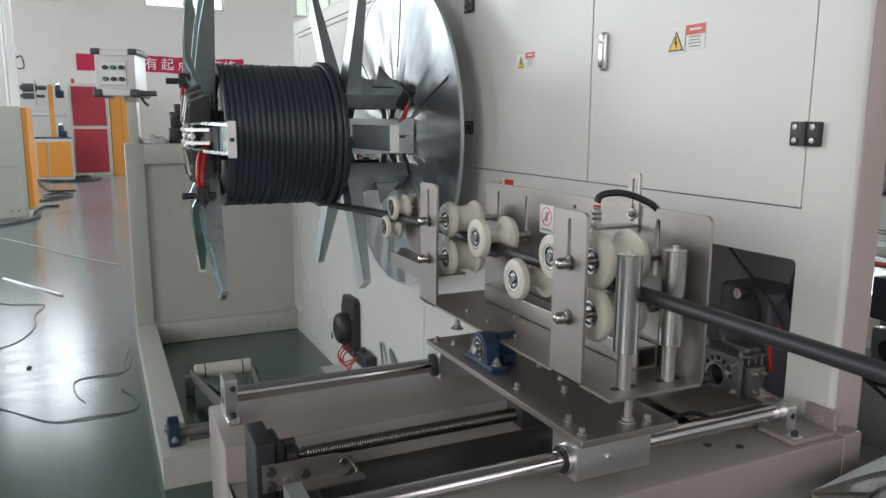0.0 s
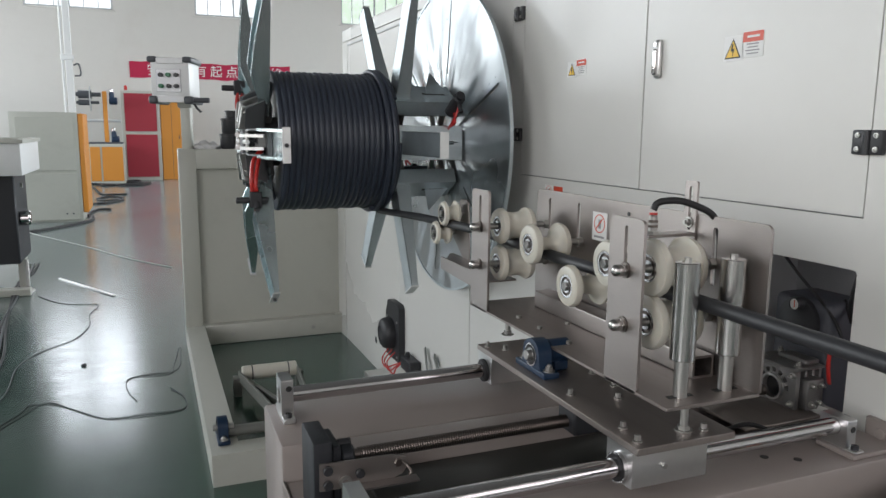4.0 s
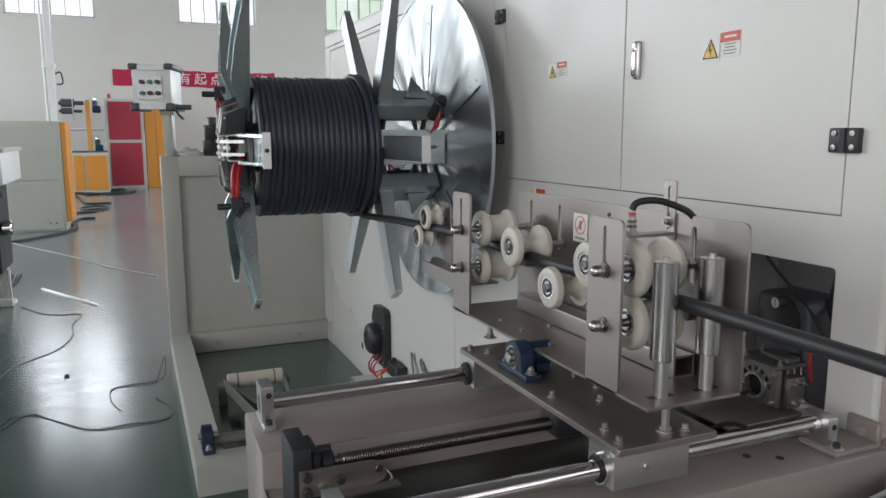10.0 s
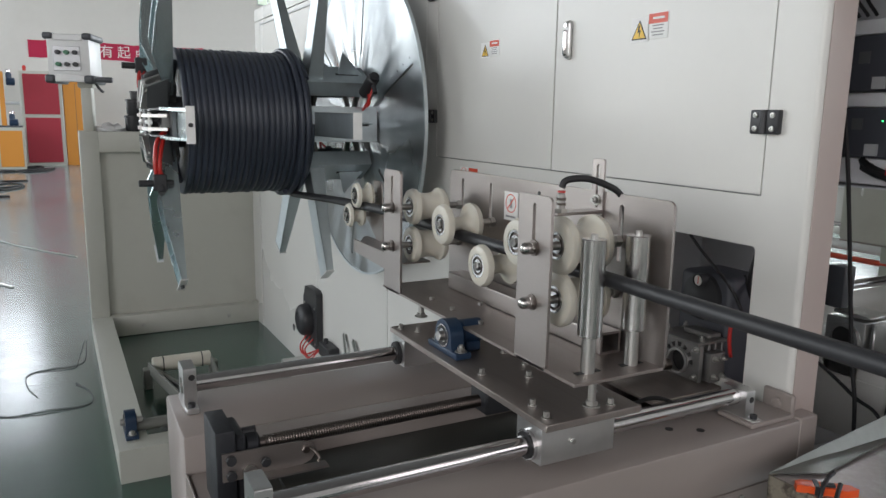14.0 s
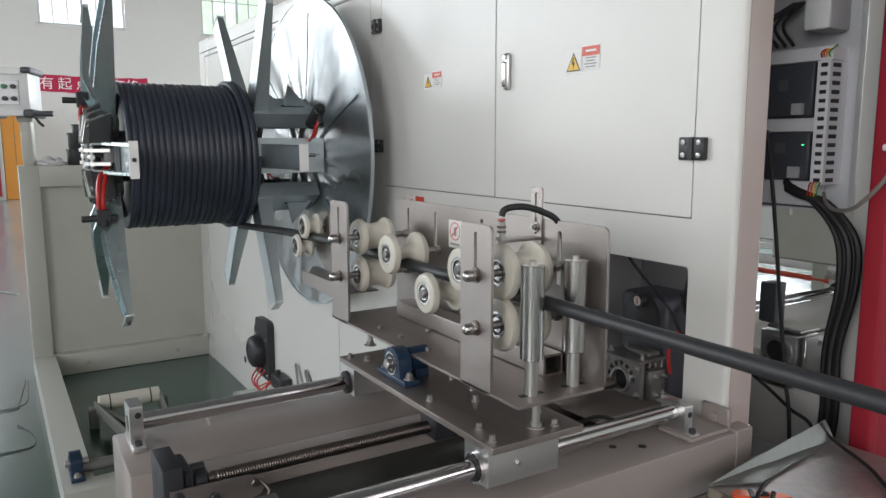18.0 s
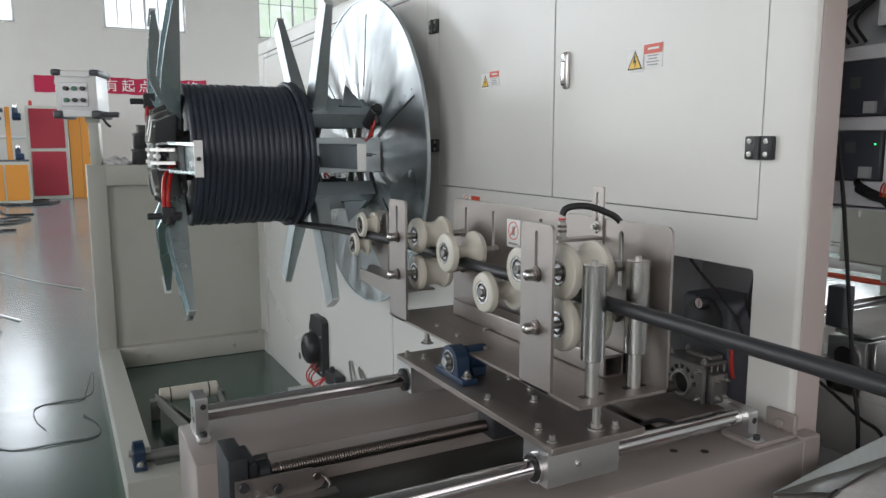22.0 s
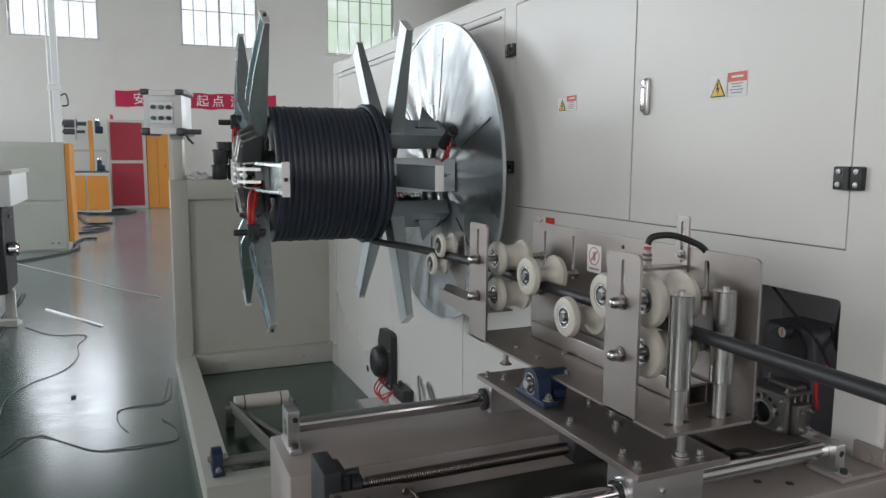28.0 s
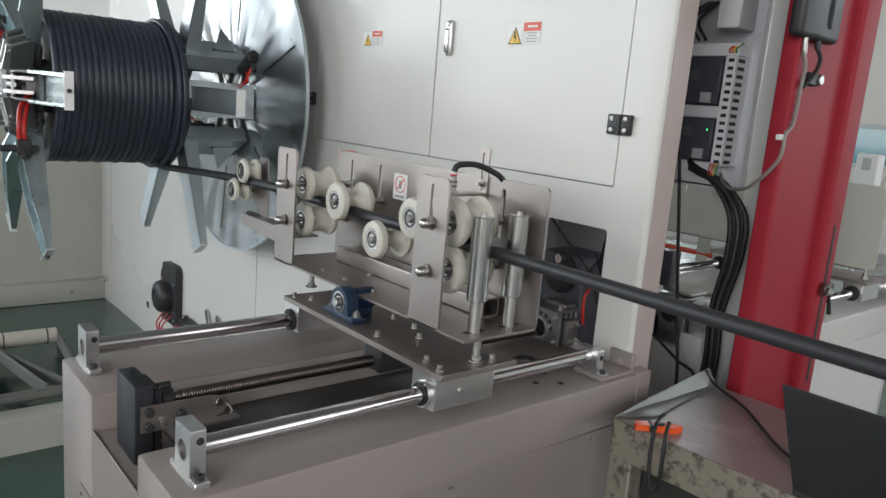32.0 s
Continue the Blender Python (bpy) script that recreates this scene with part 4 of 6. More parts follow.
for y, z in ((0.150, 0.889), (0.186, 0.83)):
    bm = cyl(B(), (-0.917, y, z), (-0.898, y, z), 0.0078, 14, 0.001)
    ring(bm, (-0.8975, y, z), (1, 0, 0), 0.004, 0.0085, 0.001, 14)
    part("socket_screw", bm, BLACKPLASTIC, eb)
br = thing("sensor_bracket", (-0.86, 0.09, 0.795), "grey sheet bracket with a proximity sensor beside the lead screw", "sensor bracket")
part("sheet", slab(B(), [[(-0.954, 0.834), (-0.845, 0.834), (-0.822, 0.842), (-0.812, 0.856), (-0.816, 0.868), (-0.84, 0.876), (-0.954, 0.878)]], axes((0, 0.1135, 0), (1, 0, 0), (0, 0, 1)), 0.003), STEEL, br)
part("shelf", box(B(), -0.90, -0.80, 0.090, 0.1100, 0.8345, 0.8375), STEEL, br)
for z in (0.868, 0.844):
    bm = cyl(B(), (-0.942, 0.110, z), (-0.942, 0.102, z), 0.0075, 14, 0.001)
    part("socket_screw", bm, BLACKPLASTIC, br)
part("clamp_nut", cyl(B(), (-0.892, 0.1095, 0.856), (-0.892, 0.101, 0.856), 0.0075, 8, 0.0015), BLACKPLASTIC, br)
part("eyelet", ring(B(), (-0.915, 0.1095, 0.845), (0, -1, 0), 0.005, 0.010, 0.004, 14), ZINC, br)
part("sensor", tube(B(), curve_points([(-0.826, 0.112, 0.864), (-0.820, 0.098, 0.862), (-0.815, 0.091, 0.853), (-0.818, 0.090, 0.848)], 5), 0.0026, 10), SCREWMAT, br, "dark bent sensor tip")
part("sensor_nut", cyl(B(), (-0.830, 0.1105, 0.863), (-0.830, 0.104, 0.863), 0.0070, 6, 0.001), SCREWMAT, br)

# worm gear box and motor in the cabinet opening
gb = thing("worm_gearbox", (-0.05, 0.10, TOP), "cast aluminium worm gearbox driving the lead screw", "gearbox")
GY, GZ = 0.124, 0.884
part("mounting_plate", box(B(), -0.20, -0.015, 0.032, 0.24, 0.8462, 0.8522, 0.002), STEELH, gb)
GX = -0.046
bm = B()
box(bm, GX + 0.012, 0.036, 0.090, 0.184, 0.8522, 0.920, 0.006, 2)
cyl(bm, (GX + 0.010, GY, GZ), (0.040, GY, GZ), 0.040, 28, 0.003)
part("housing", bm, CASTALU, gb)
windows = [[(GY + r * math.cos(radians(a)), GZ + r * math.sin(radians(a))) for r, a in ((0.029, q - 7), (0.029, q + 7), (0.0385, q + 8.5), (0.0385, q - 8.5))] for q in range(9, 190, 27)]
outline = [(GY - 0.054, 0.8525), (GY + 0.054, 0.8525), (GY + 0.054, GZ + 0.034), (GY + 0.046, GZ + 0.045), (GY - 0.046, GZ + 0.045), (GY - 0.054, GZ + 0.034)]
web = part("web_plate", slab(B(), [outline] + [w[::-1] for w in windows] + [circle(GY, GZ, 0.0235, 28)[::-1]], axes((GX, 0, 0), (0, 1, 0), (0, 0, 1)), 0.010), CASTALU, gb, "cast face plate with a ring of windows")
part("bore_ring", ring(B(), (GX - 0.006, GY, GZ), (1, 0, 0), 0.0215, 0.0260, 0.012, 32), ALU, web)
part("bore", cyl(B(), (GX + 0.0095, GY, GZ), (GX + 0.0105, GY, GZ), 0.0235, 28), LABELBLACK, web)
for dy in (-0.045, 0.045):
    for z in (GZ + 0.034, 0.862):
        part("bolt", hexbolt(B(), (GX, GY + dy, z), (-1, 0, 0), 0.0045), ZINC, web)
bm = box(B(), GX - 0.004, 0.030, 0.072, 0.182, 0.927, 0.933, 0.0015)
box(bm, -0.012, 0.026, 0.082, 0.150, 0.933, 0.943, 0.003)
part("top_plate", bm, CASTALU, gb)
for x, y in ((-0.030, 0.082), (-0.030, 0.170), (0.020, 0.172)):
    part("bolt", hexbolt(B(), (x, y, 0.933), (0, 0, 1), 0.0050), ZINC, gb)
for x in (-0.028, -0.010, 0.008, 0.026):
    part("rib", box(B(), x - 0.003, x + 0.003, 0.078, 0.091, 0.856, 0.926, 0.001), CASTALU, gb)
part("side_cover", box(B(), -0.030, 0.012, 0.056, 0.078, 0.8525, 0.914, 0.004, 2), CASTALU, gb)
for x, z in ((-0.020, 0.866), (0.002, 0.866), (-0.020, 0.902), (0.002, 0.902)):
    part("bolt", hexbolt(B(), (x, 0.056, z), (0, -1, 0), 0.0042), ZINC, gb)
mo = thing("traverse_motor", (0.09, 0.12, 0.706), "black servo motor inside the dark cabinet opening", "motor")
part("body", box(B(), 0.045, 0.16, 0.085, 0.225, 0.706, 1.050, 0.016, 3), CHARCOAL, mo)
part("end_cap", lathe(B(), (0.047, 0.155, 1.0), (-1, 0, 0), [(0.050, 0), (0.048, 0.010), (0.035, 0.014), (0, 0.014)], 28), BLACKPLASTIC, mo)
g = part("gauge", lathe(B(), (0.040, 0.149, 1.038), (-1, 0, 0), [(0.0135, 0), (0.0135, 0.020), (0.0115, 0.022), (0.0115, 0.019), (0, 0.019)], 24), BLACKPLASTIC, mo)
part("dial", cyl(B(), (0.0215, 0.149, 1.038), (0.0205, 0.149, 1.038), 0.011, 20), LABELWHITE, g)
part("needle", box(B(), 0.0196, 0.0204, 0.1482, 0.1498, 1.031, 1.046), LABELRED, g)
part("air_hose", tube(B(), curve_points([(0.05, 0.062, 0.985), (0.020, 0.055, 0.972), (0.016, 0.055, 0.945), (0.020, 0.055, 0.915), (0.03, 0.06, 0.90)], 6), 0.0038, 7), REDHOSE, mo)
for k in range(3):
    pts = curve_points([(0.10, 0.10 - 0.02 * k, 1.05), (0.06, 0.05 - 0.01 * k, 1.02 - 0.02 * k), (0.03, 0.034 - 0.008 * k, 1.06), (0.04, 0.030 - 0.008 * k, 1.12), (0.06, 0.03, 1.18)], 6)
    part("motor_lead", tube(B(), pts, 0.0032, 6), RUBBER, mo)
pts = curve_points([(0.06, 0.26, 1.16), (0.05, 0.18, 1.10), (0.05, 0.08, 1.02), (0.06, 0.04, 0.93)], 6)
part("motor_lead", tube(B(), pts, 0.0032, 6), RUBBER, mo)
# slack sensor lead on the bench by the carriage
pts = curve_points([(-0.30, 0.03, 0.847), (-0.24, 0.0, 0.880), (-0.20, -0.02, 0.870), (-0.19, -0.03, 0.850), (-0.17, 0.02, 0.848)], 6)
solo("sensor_lead", tube(B(), pts, 0.004, 7), RUBBER, (-0.24, 0, 0.847), "short black cable lying on the bench", "cable")


# ---- traverse carriage with the pipe straightener ----
STAND = 0.012
ca = thing("traverse_carriage", (-0.46, 0.2, 0.87), "stainless traverse carriage on two guide rails", "carriage")
LZ = 0.935
part("deck_plate", box(B(), -0.562, -0.385, -0.118, 0.428, LZ - 0.011, LZ, 0.0012), STEELH, ca, "brushed steel deck plate")
for y in (RN, RF):
    bm = slab(B(), [rrect(y - 0.032, y + 0.032, RZ - 0.022, LZ - 0.0112, 0.002), circle(y, RZ, RR + 0.003, 24)[::-1]], axes((-0.556, 0, 0), (0, 1, 0), (0, 0, 1)), 0.135)
    bb = part("bearing_block", bm, ALU, ca, "milled aluminium linear bearing block")
    bm = ring(B(), (-0.562, y, RZ), (1, 0, 0), RR + 0.0006, RR + 0.009, 0.146, 28)
    part("bushing", bm, RUBBER if y == RF else CHROME, bb)
    part("seal", ring(B(), (-0.5635, y, RZ), (1, 0, 0), RR + 0.0004, RR + 0.006, 0.0015, 28), RUBBER, bb)
    part("grease_screw", cyl(B(), (-0.50, y - 0.032, 0.893), (-0.50, y - 0.036, 0.893), 0.0042, 6), ZINC, bb)
bm = box(B(), -0.52, -0.43, SY - 0.028, SY + 0.028, SZ - 0.020, LZ - 0.0115, 0.004)
part("screw_nut", bm, BLACKPLASTIC, ca)
for x, y in ((-0.548, 0.405), (-0.525, 0.372), (-0.44, 0.40), (-0.535, 0.105), (-0.44, 0.185), (-0.44, 0.115), (-0.535, -0.045), (-0.545, -0.094), (-0.425, -0.094), (-0.415, -0.04), (-0.47, 0.06)):
    bm = hexbolt(B(), (x, y, LZ), (0, 0, 1), 0.0050, 0.0085, tip=False)
    part("bolt", bm, ZINC, ca)
pillow_block((-0.528 + STAND, 0.235, LZ), NAVY, 1.02, label="dark blue cast pillow block bearing on the deck plate", group="pillow blocks")
bm = cyl(B(), (-0.51, 0.235, LZ + 0.036), (-0.462, 0.235, LZ + 0.036), 0.022, 24, 0.004)
box(bm, -0.50, -0.47, 0.217, 0.253, LZ, LZ + 0.02, 0.003)
part("pivot_housing", bm, NAVY, ca, "dark blue pivot housing")

# straightener: a folded steel cradle that carries the grooved rollers
st = thing("pipe_straightener", (-0.42, 0.25, LZ), "stainless straightener frame with slotted roller plates", "straightener")
UZ0, UZ1 = 0.979, 0.9845
CX0, CX1 = -0.508, -0.334
part("floor_plate", box(B(), CX0, CX1, -0.108, 0.590, UZ0, UZ1, 0.0008), STEELH, st, "brushed steel floor plate")
for x, y in ((-0.455, -0.085), (-0.39, 0.47), (-0.47, 0.47)):
    bm = cyl(B(), (x, y, LZ), (x, y, UZ0), 0.0062, 14)
    hexbolt(bm, (x, y, LZ), (0, 0, 1), 0.0095, 0.007)
    cyl(bm, (x, y, UZ0 - 0.008), (x, y, UZ0 - 0.001), 0.009, 6)
    part("levelling_bolt", bm, ZINC, st)


def slot(u, v0, v1, w):
    h = w / 2
    return [(u + h * math.cos(radians(a)), v1 - h + h * math.sin(radians(a))) for a in range(0, 181, 30)] + [(u + h * math.cos(radians(a)), v0 + h + h * math.sin(radians(a))) for a in range(180, 361, 30)]


SLOTS = (0.530, 0.410, 0.165, 0.004)
bm = slab(B(), [rrect(-0.110, 0.590, UZ0, 1.243, 0.012, 5)] + [slot(y, 1.130, 1.226, 0.011)[::-1] for y in SLOTS], axes((-0.338, 0, 0), (0, 1, 0), (0, 0, 1)), 0.005)
back = part("back_plate", bm, STEEL, st, "tall brushed steel back plate with vertical slots")
part("screw", cyl(B(), (-0.338, 0.235, 1.222), (-0.3395, 0.235, 1.222), 0.004, 10), BLACKPLASTIC, back)
prohibition(0.330, 1.186, 0.050, 0.058, back, -0.338)
for y0, y1, n in ((-0.036, 0.050, 0), (0.498, 0.585, 1)):
    yc = (y0 + y1) / 2
    bm = slab(B(), [rrect(y0, y1, UZ0, 1.248, 0.010, 5), slot(yc, 1.165, 1.236, 0.009)[::-1]], axes((CX0, 0, 0), (0, 1, 0), (0, 0, 1)), 0.005)
    part("roller_post", bm, STEEL, st)
# arm that reaches towards the reel with the first pair of rollers
bm = slab(B(), [[(0.583, 1.022), (0.776, 1.030), (0.776, 1.060), (0.583, 1.060)]], axes((CX0 + 0.001, 0, 0), (0, 1, 0), (0, 0, 1)), 0.004)
slab(bm, [[(CX0 + 0.005, 0.583), (CX0 + 0.005, 0.776), (-0.405, 0.965), (-0.393, 0.965), (-0.393, 0.583)]], axes((0, 0, 1.028), (1, 0, 0), (0, 1, 0)), 0.004)
part("guide_arm", bm, STEEL, st, "folded steel arm towards the reel")
bm = slab(B(), [[(0.848, 1.032), (0.888, 1.032), (0.962, 1.085), (0.962, 1.108), (0.912, 1.130), (0.912, 1.184), (0.904, 1.192), (0.866, 1.192), (0.858, 1.184), (0.848, 1.10)]], axes((-0.398, 0, 0), (0, 1, 0), (0, 0, 1)), 0.004)
part("guide_arm_post", bm, STEEL, st)
# square tube along the floor plate
bm = slab(B(), [rrect(-0.388, -0.346, 0.9848, 1.022, 0.003), rrect(-0.384, -0.350, 0.989, 1.018, 0.002)[::-1]], axes((0, 0.50, 0), (1, 0, 0), (0, 0, 1)), 0.52)
part("square_tube", bm, STEEL, st)


def spool(y, z, r, groove, x0=-0.468, x1=-0.384, post=True, tail=True, parent=st):
    """A grooved nylon roller with its two bearings on a steel axle."""
    h = x1 - x0
    half = [(0.0225, 0.006), (0.0225, 0.0), (r - 0.0085, 0.0), (r - 0.003, 0.0025), (r, 0.0095), (r - 0.0005, h * 0.17)]
    half += [(groove + (r - groove) * (1 - math.sin(radians(q))) , h * (0.17 + 0.33 * (1 - math.cos(radians(q))))) for q in (18, 36, 54, 72, 90)]
    prof = half + [(a, h - b) for a, b in half[-2::-1]]
    ro = part("roller", lathe(B(), (x0, y, z), (1, 0, 0), prof, 36), NYLON, parent, "white nylon grooved roller")
    bm = ring(B(), (x0 + 0.001, y, z), (1, 0, 0), 0.0178, 0.0218, 0.006, 28)
    ring(bm, (x0 + 0.001, y, z), (1, 0, 0), 0.0070, 0.0125, 0.007, 24)
    part("bearing", bm, BEARING, ro)
    part("bearing_shield", ring(B(), (x0 + 0.004, y, z), (1, 0, 0), 0.0120, 0.0225, 0.003, 24), SCREWMAT, ro)
    bm = cyl(B(), (x0 - (0.028 if post else 0.004), y, z), (-0.338 if tail else x1, y, z), 0.0069, 14)
    if not post:
        cyl(bm, (x0 - 0.004, y, z), (x0 + 0.001, y, z), 0.009, 6, 0.001)
        ring(bm, (x0 - 0.0042, y, z), (1, 0, 0), 0.0030, 0.0052, 0.001, 12)
    part("axle", bm, ZINC, ro)
    if tail:
        part("axle_nut", cyl(B(), (-0.350, y, z), (-0.3385, y, z), 0.0105, 6, 0.001), ZINC, ro)
    if post:
        bm = cyl(B(), (CX0 - 0.0085, y, z), (CX0 - 0.0018, y, z), 0.0105, 6, 0.001)
        lathe(bm, (CX0 - 0.0085, y, z), (-1, 0, 0), [(0.0098, 0), (0.0098, 0.007), (0.0085, 0.012), (0.005, 0.0155), (0, 0.0165)], 16)
        nut = part("cap_nut", bm, TURNED, ro)
        part("washer", cyl(B(), (CX0 - 0.002, y, z), (CX0 - 0.0002, y, z), 0.0130, 18), SCREWMAT, nut)


spool(0.005, 1.167, 0.0465, 0.030)
spool(0.005, 1.081, 0.0450, 0.031)
spool(0.540, 1.166, 0.0400, 0.029)
spool(0.540, 1.082, 0.0400, 0.030)
spool(0.395, 1.146, 0.0420, 0.013, post=False)
spool(0.242, 1.090, 0.0400, 0.017, post=False)
spool(0.120, 1.154, 0.0410, 0.016, post=False)
spool(0.888, 1.155, 0.0335, 0.018, -0.462, -0.414, post=False, tail=False)
spool(0.946, 1.096, 0.0325, 0.018, -0.462, -0.414, post=False, tail=False)
part("axle_arm", cyl(B(), (-0.416, 0.888, 1.155), (-0.394, 0.888, 1.155), 0.006, 14), ZINC, st)
part("axle_arm", cyl(B(), (-0.416, 0.946, 1.096), (-0.394, 0.946, 1.096), 0.006, 14), ZINC, st)
# two upright steel rollers at the inlet
for x in (-0.457, -0.371):
    bm = cyl(B(), (x, -0.074, 1.042), (x, -0.074, 1.190), 0.0185, 32, 0.001)
    ur = part("upright_roller", bm, TURNED, st, "turned steel upright roller")
    part("spindle", cyl(B(), (x, -0.074, UZ1), (x, -0.074, 1.042), 0.0105, 24), ZINC, ur)
    part("top_screw", cyl(B(), (x, -0.074, 1.190), (x, -0.074, 1.197), 0.0055, 6), ZINC, ur)
    part("slot", box(B(), x - 0.022, x + 0.022, -0.079, -0.069, UZ1 + 0.0002, UZ1 + 0.001), LABELBLACK, st)
# slotted tab with a length sensor over the last pair
bm = slab(B(), [rrect(0.048, 0.078, 1.185, 1.297, 0.004), slot(0.063, 1.215, 1.288, 0.008)[::-1]], axes((-0.342, 0, 0), (0, 1, 0), (0, 0, 1)), 0.004)
tab = part("sensor_tab", bm, STEEL, st)
part("tab_bolt", hexbolt(B(), (-0.342, 0.063, 1.228), (-1, 0, 0), 0.0065, 0.006), ZINC, tab)
part("sensor_bar", box(B(), -0.436, -0.342, 0.045, 0.075, 1.207, 1.212, 0.001), STEEL, tab)
bm = cyl(B(), (-0.425, 0.052, 1.20), (-0.425, 0.052, 1.243), 0.0065, 16, 0.001)
cyl(bm, (-0.425, 0.052, 1.212), (-0.425, 0.052, 1.218), 0.011, 6)
sensor = part("sensor", bm, ZINC, tab, "threaded proximity sensor")
part("collar", cyl(B(), (-0.425, 0.052, 1.2445), (-0.425, 0.052, 1.2475), 0.0066, 16), REDHOSE, sensor)
for z in (1.224, 1.232):
    part("lock_nut", cyl(B(), (-0.425, 0.052, z), (-0.425, 0.052, z + 0.004), 0.0088, 6), SCREWMAT, sensor)
pts = curve_points([(-0.425, 0.052, 1.252), (-0.421, 0.050, 1.262), (-0.409, 0.044, 1.267), (-0.386, 0.034, 1.267), (-0.360, 0.022, 1.258), (-0.336, 0.014, 1.243), (-0.322, 0.012, 1.21), (-0.32, 0.01, 1.10)], 8)
part("hose", tube(B(), pts, 0.0056, 10), RUBBER, tab, "black corrugated hose")
for x, y in ((-0.40, 0.34), (-0.47, 0.33), (-0.47, 0.22), (-0.43, 0.10), (-0.47, 0.42)):
    part("bolt", cyl(B(), (x, y, UZ1), (x, y, UZ1 + 0.006), 0.006, 6, 0.0008), ZINC, st)


# the traverse stands a little towards the cabinet
ca.location.x += STAND
st.location.x += STAND

# ---- take-up reel ----
RC = Vector((0, 1.725, 1.3295))
PHASE = 0.0


def radial(a):
    return Vector((0, -math.cos(radians(a)), math.sin(radians(a))))


def tangent(a):
    return Vector((0, math.sin(radians(a)), math.cos(radians(a))))


reel = thing("take_up_reel", (-0.4, RC.y, RC.z), "galvanised take-up reel with a slotted disc and six arms a side", "reel")


DISC_X = -0.112
loops = [[(0.571 * math.cos(2 * math.pi * i / 120), 0.571 * math.sin(2 * math.pi * i / 120)) for i in range(120)]]
for k in range(6):
    a = PHASE + 22 + 60 * k
    d, t = radial(a), tangent(a)
    lo = []
    for r, s in ((0.255, -1), (0.255, 1), (0.515, 1), (0.515, -1)):
        q = d * r + t * s * 0.0055
        lo.append((q.y, q.z))
    loops.append(lo)
    for r in (0.30, 0.35, 0.40, 0.45, 0.50):
        q = d * r + t * 0.03
        loops.append(circle(q.y, q.z, 0.003, 6))
bm = slab(B(), loops, axes((DISC_X, RC.y, RC.z), (0, 1, 0), (0, 0, 1)), 0.006)
disc = part("disc", bm, GALVDISC, reel, "large galvanised disc with radial slots")
part("rim", ring(B(), RC + Vector((DISC_X - 0.002, 0, 0)), (1, 0, 0), 0.564, 0.5725, 0.012, 120), GALVDIM, reel)
part("stub_shaft", cyl(B(), RC + Vector((-0.106, 0, 0)), RC + Vector((-0.001, 0, 0)), 0.09, 32), ZINC, reel)
part("main_shaft", cyl(B(), RC + Vector((-0.86, 0, 0)), RC + Vector((-0.106, 0, 0)), 0.032, 28, 0.003), SCREWMAT, reel)
hub = part("hub", cyl(B(), RC + Vector((-0.165, 0, 0)), RC + Vector((-0.112, 0, 0)), 0.062, 28, 0.004), ZINC, reel)
for k in range(6):
    q = RC + radial(60 * k) * 0.045
    part("bolt", hexbolt(B(), q + Vector((-0.165, 0, 0)), (-1, 0, 0), 0.008), BLACKPLASTIC, hub)


def plate3(bm, pts, n, thick):
    """A flat plate through world points, thick along n."""
    t = bmesh.new()
    vs = [t.verts.new(p) for p in pts]
    t.faces.new(vs)
    r = bmesh.ops.extrude_face_region(t, geom=t.faces[:])
    bmesh.ops.translate(t, verts=[v for v in r["geom"] if isinstance(v, bmesh.types.BMVert)], vec=Vector(n) * thick)
    return add(bm, t)


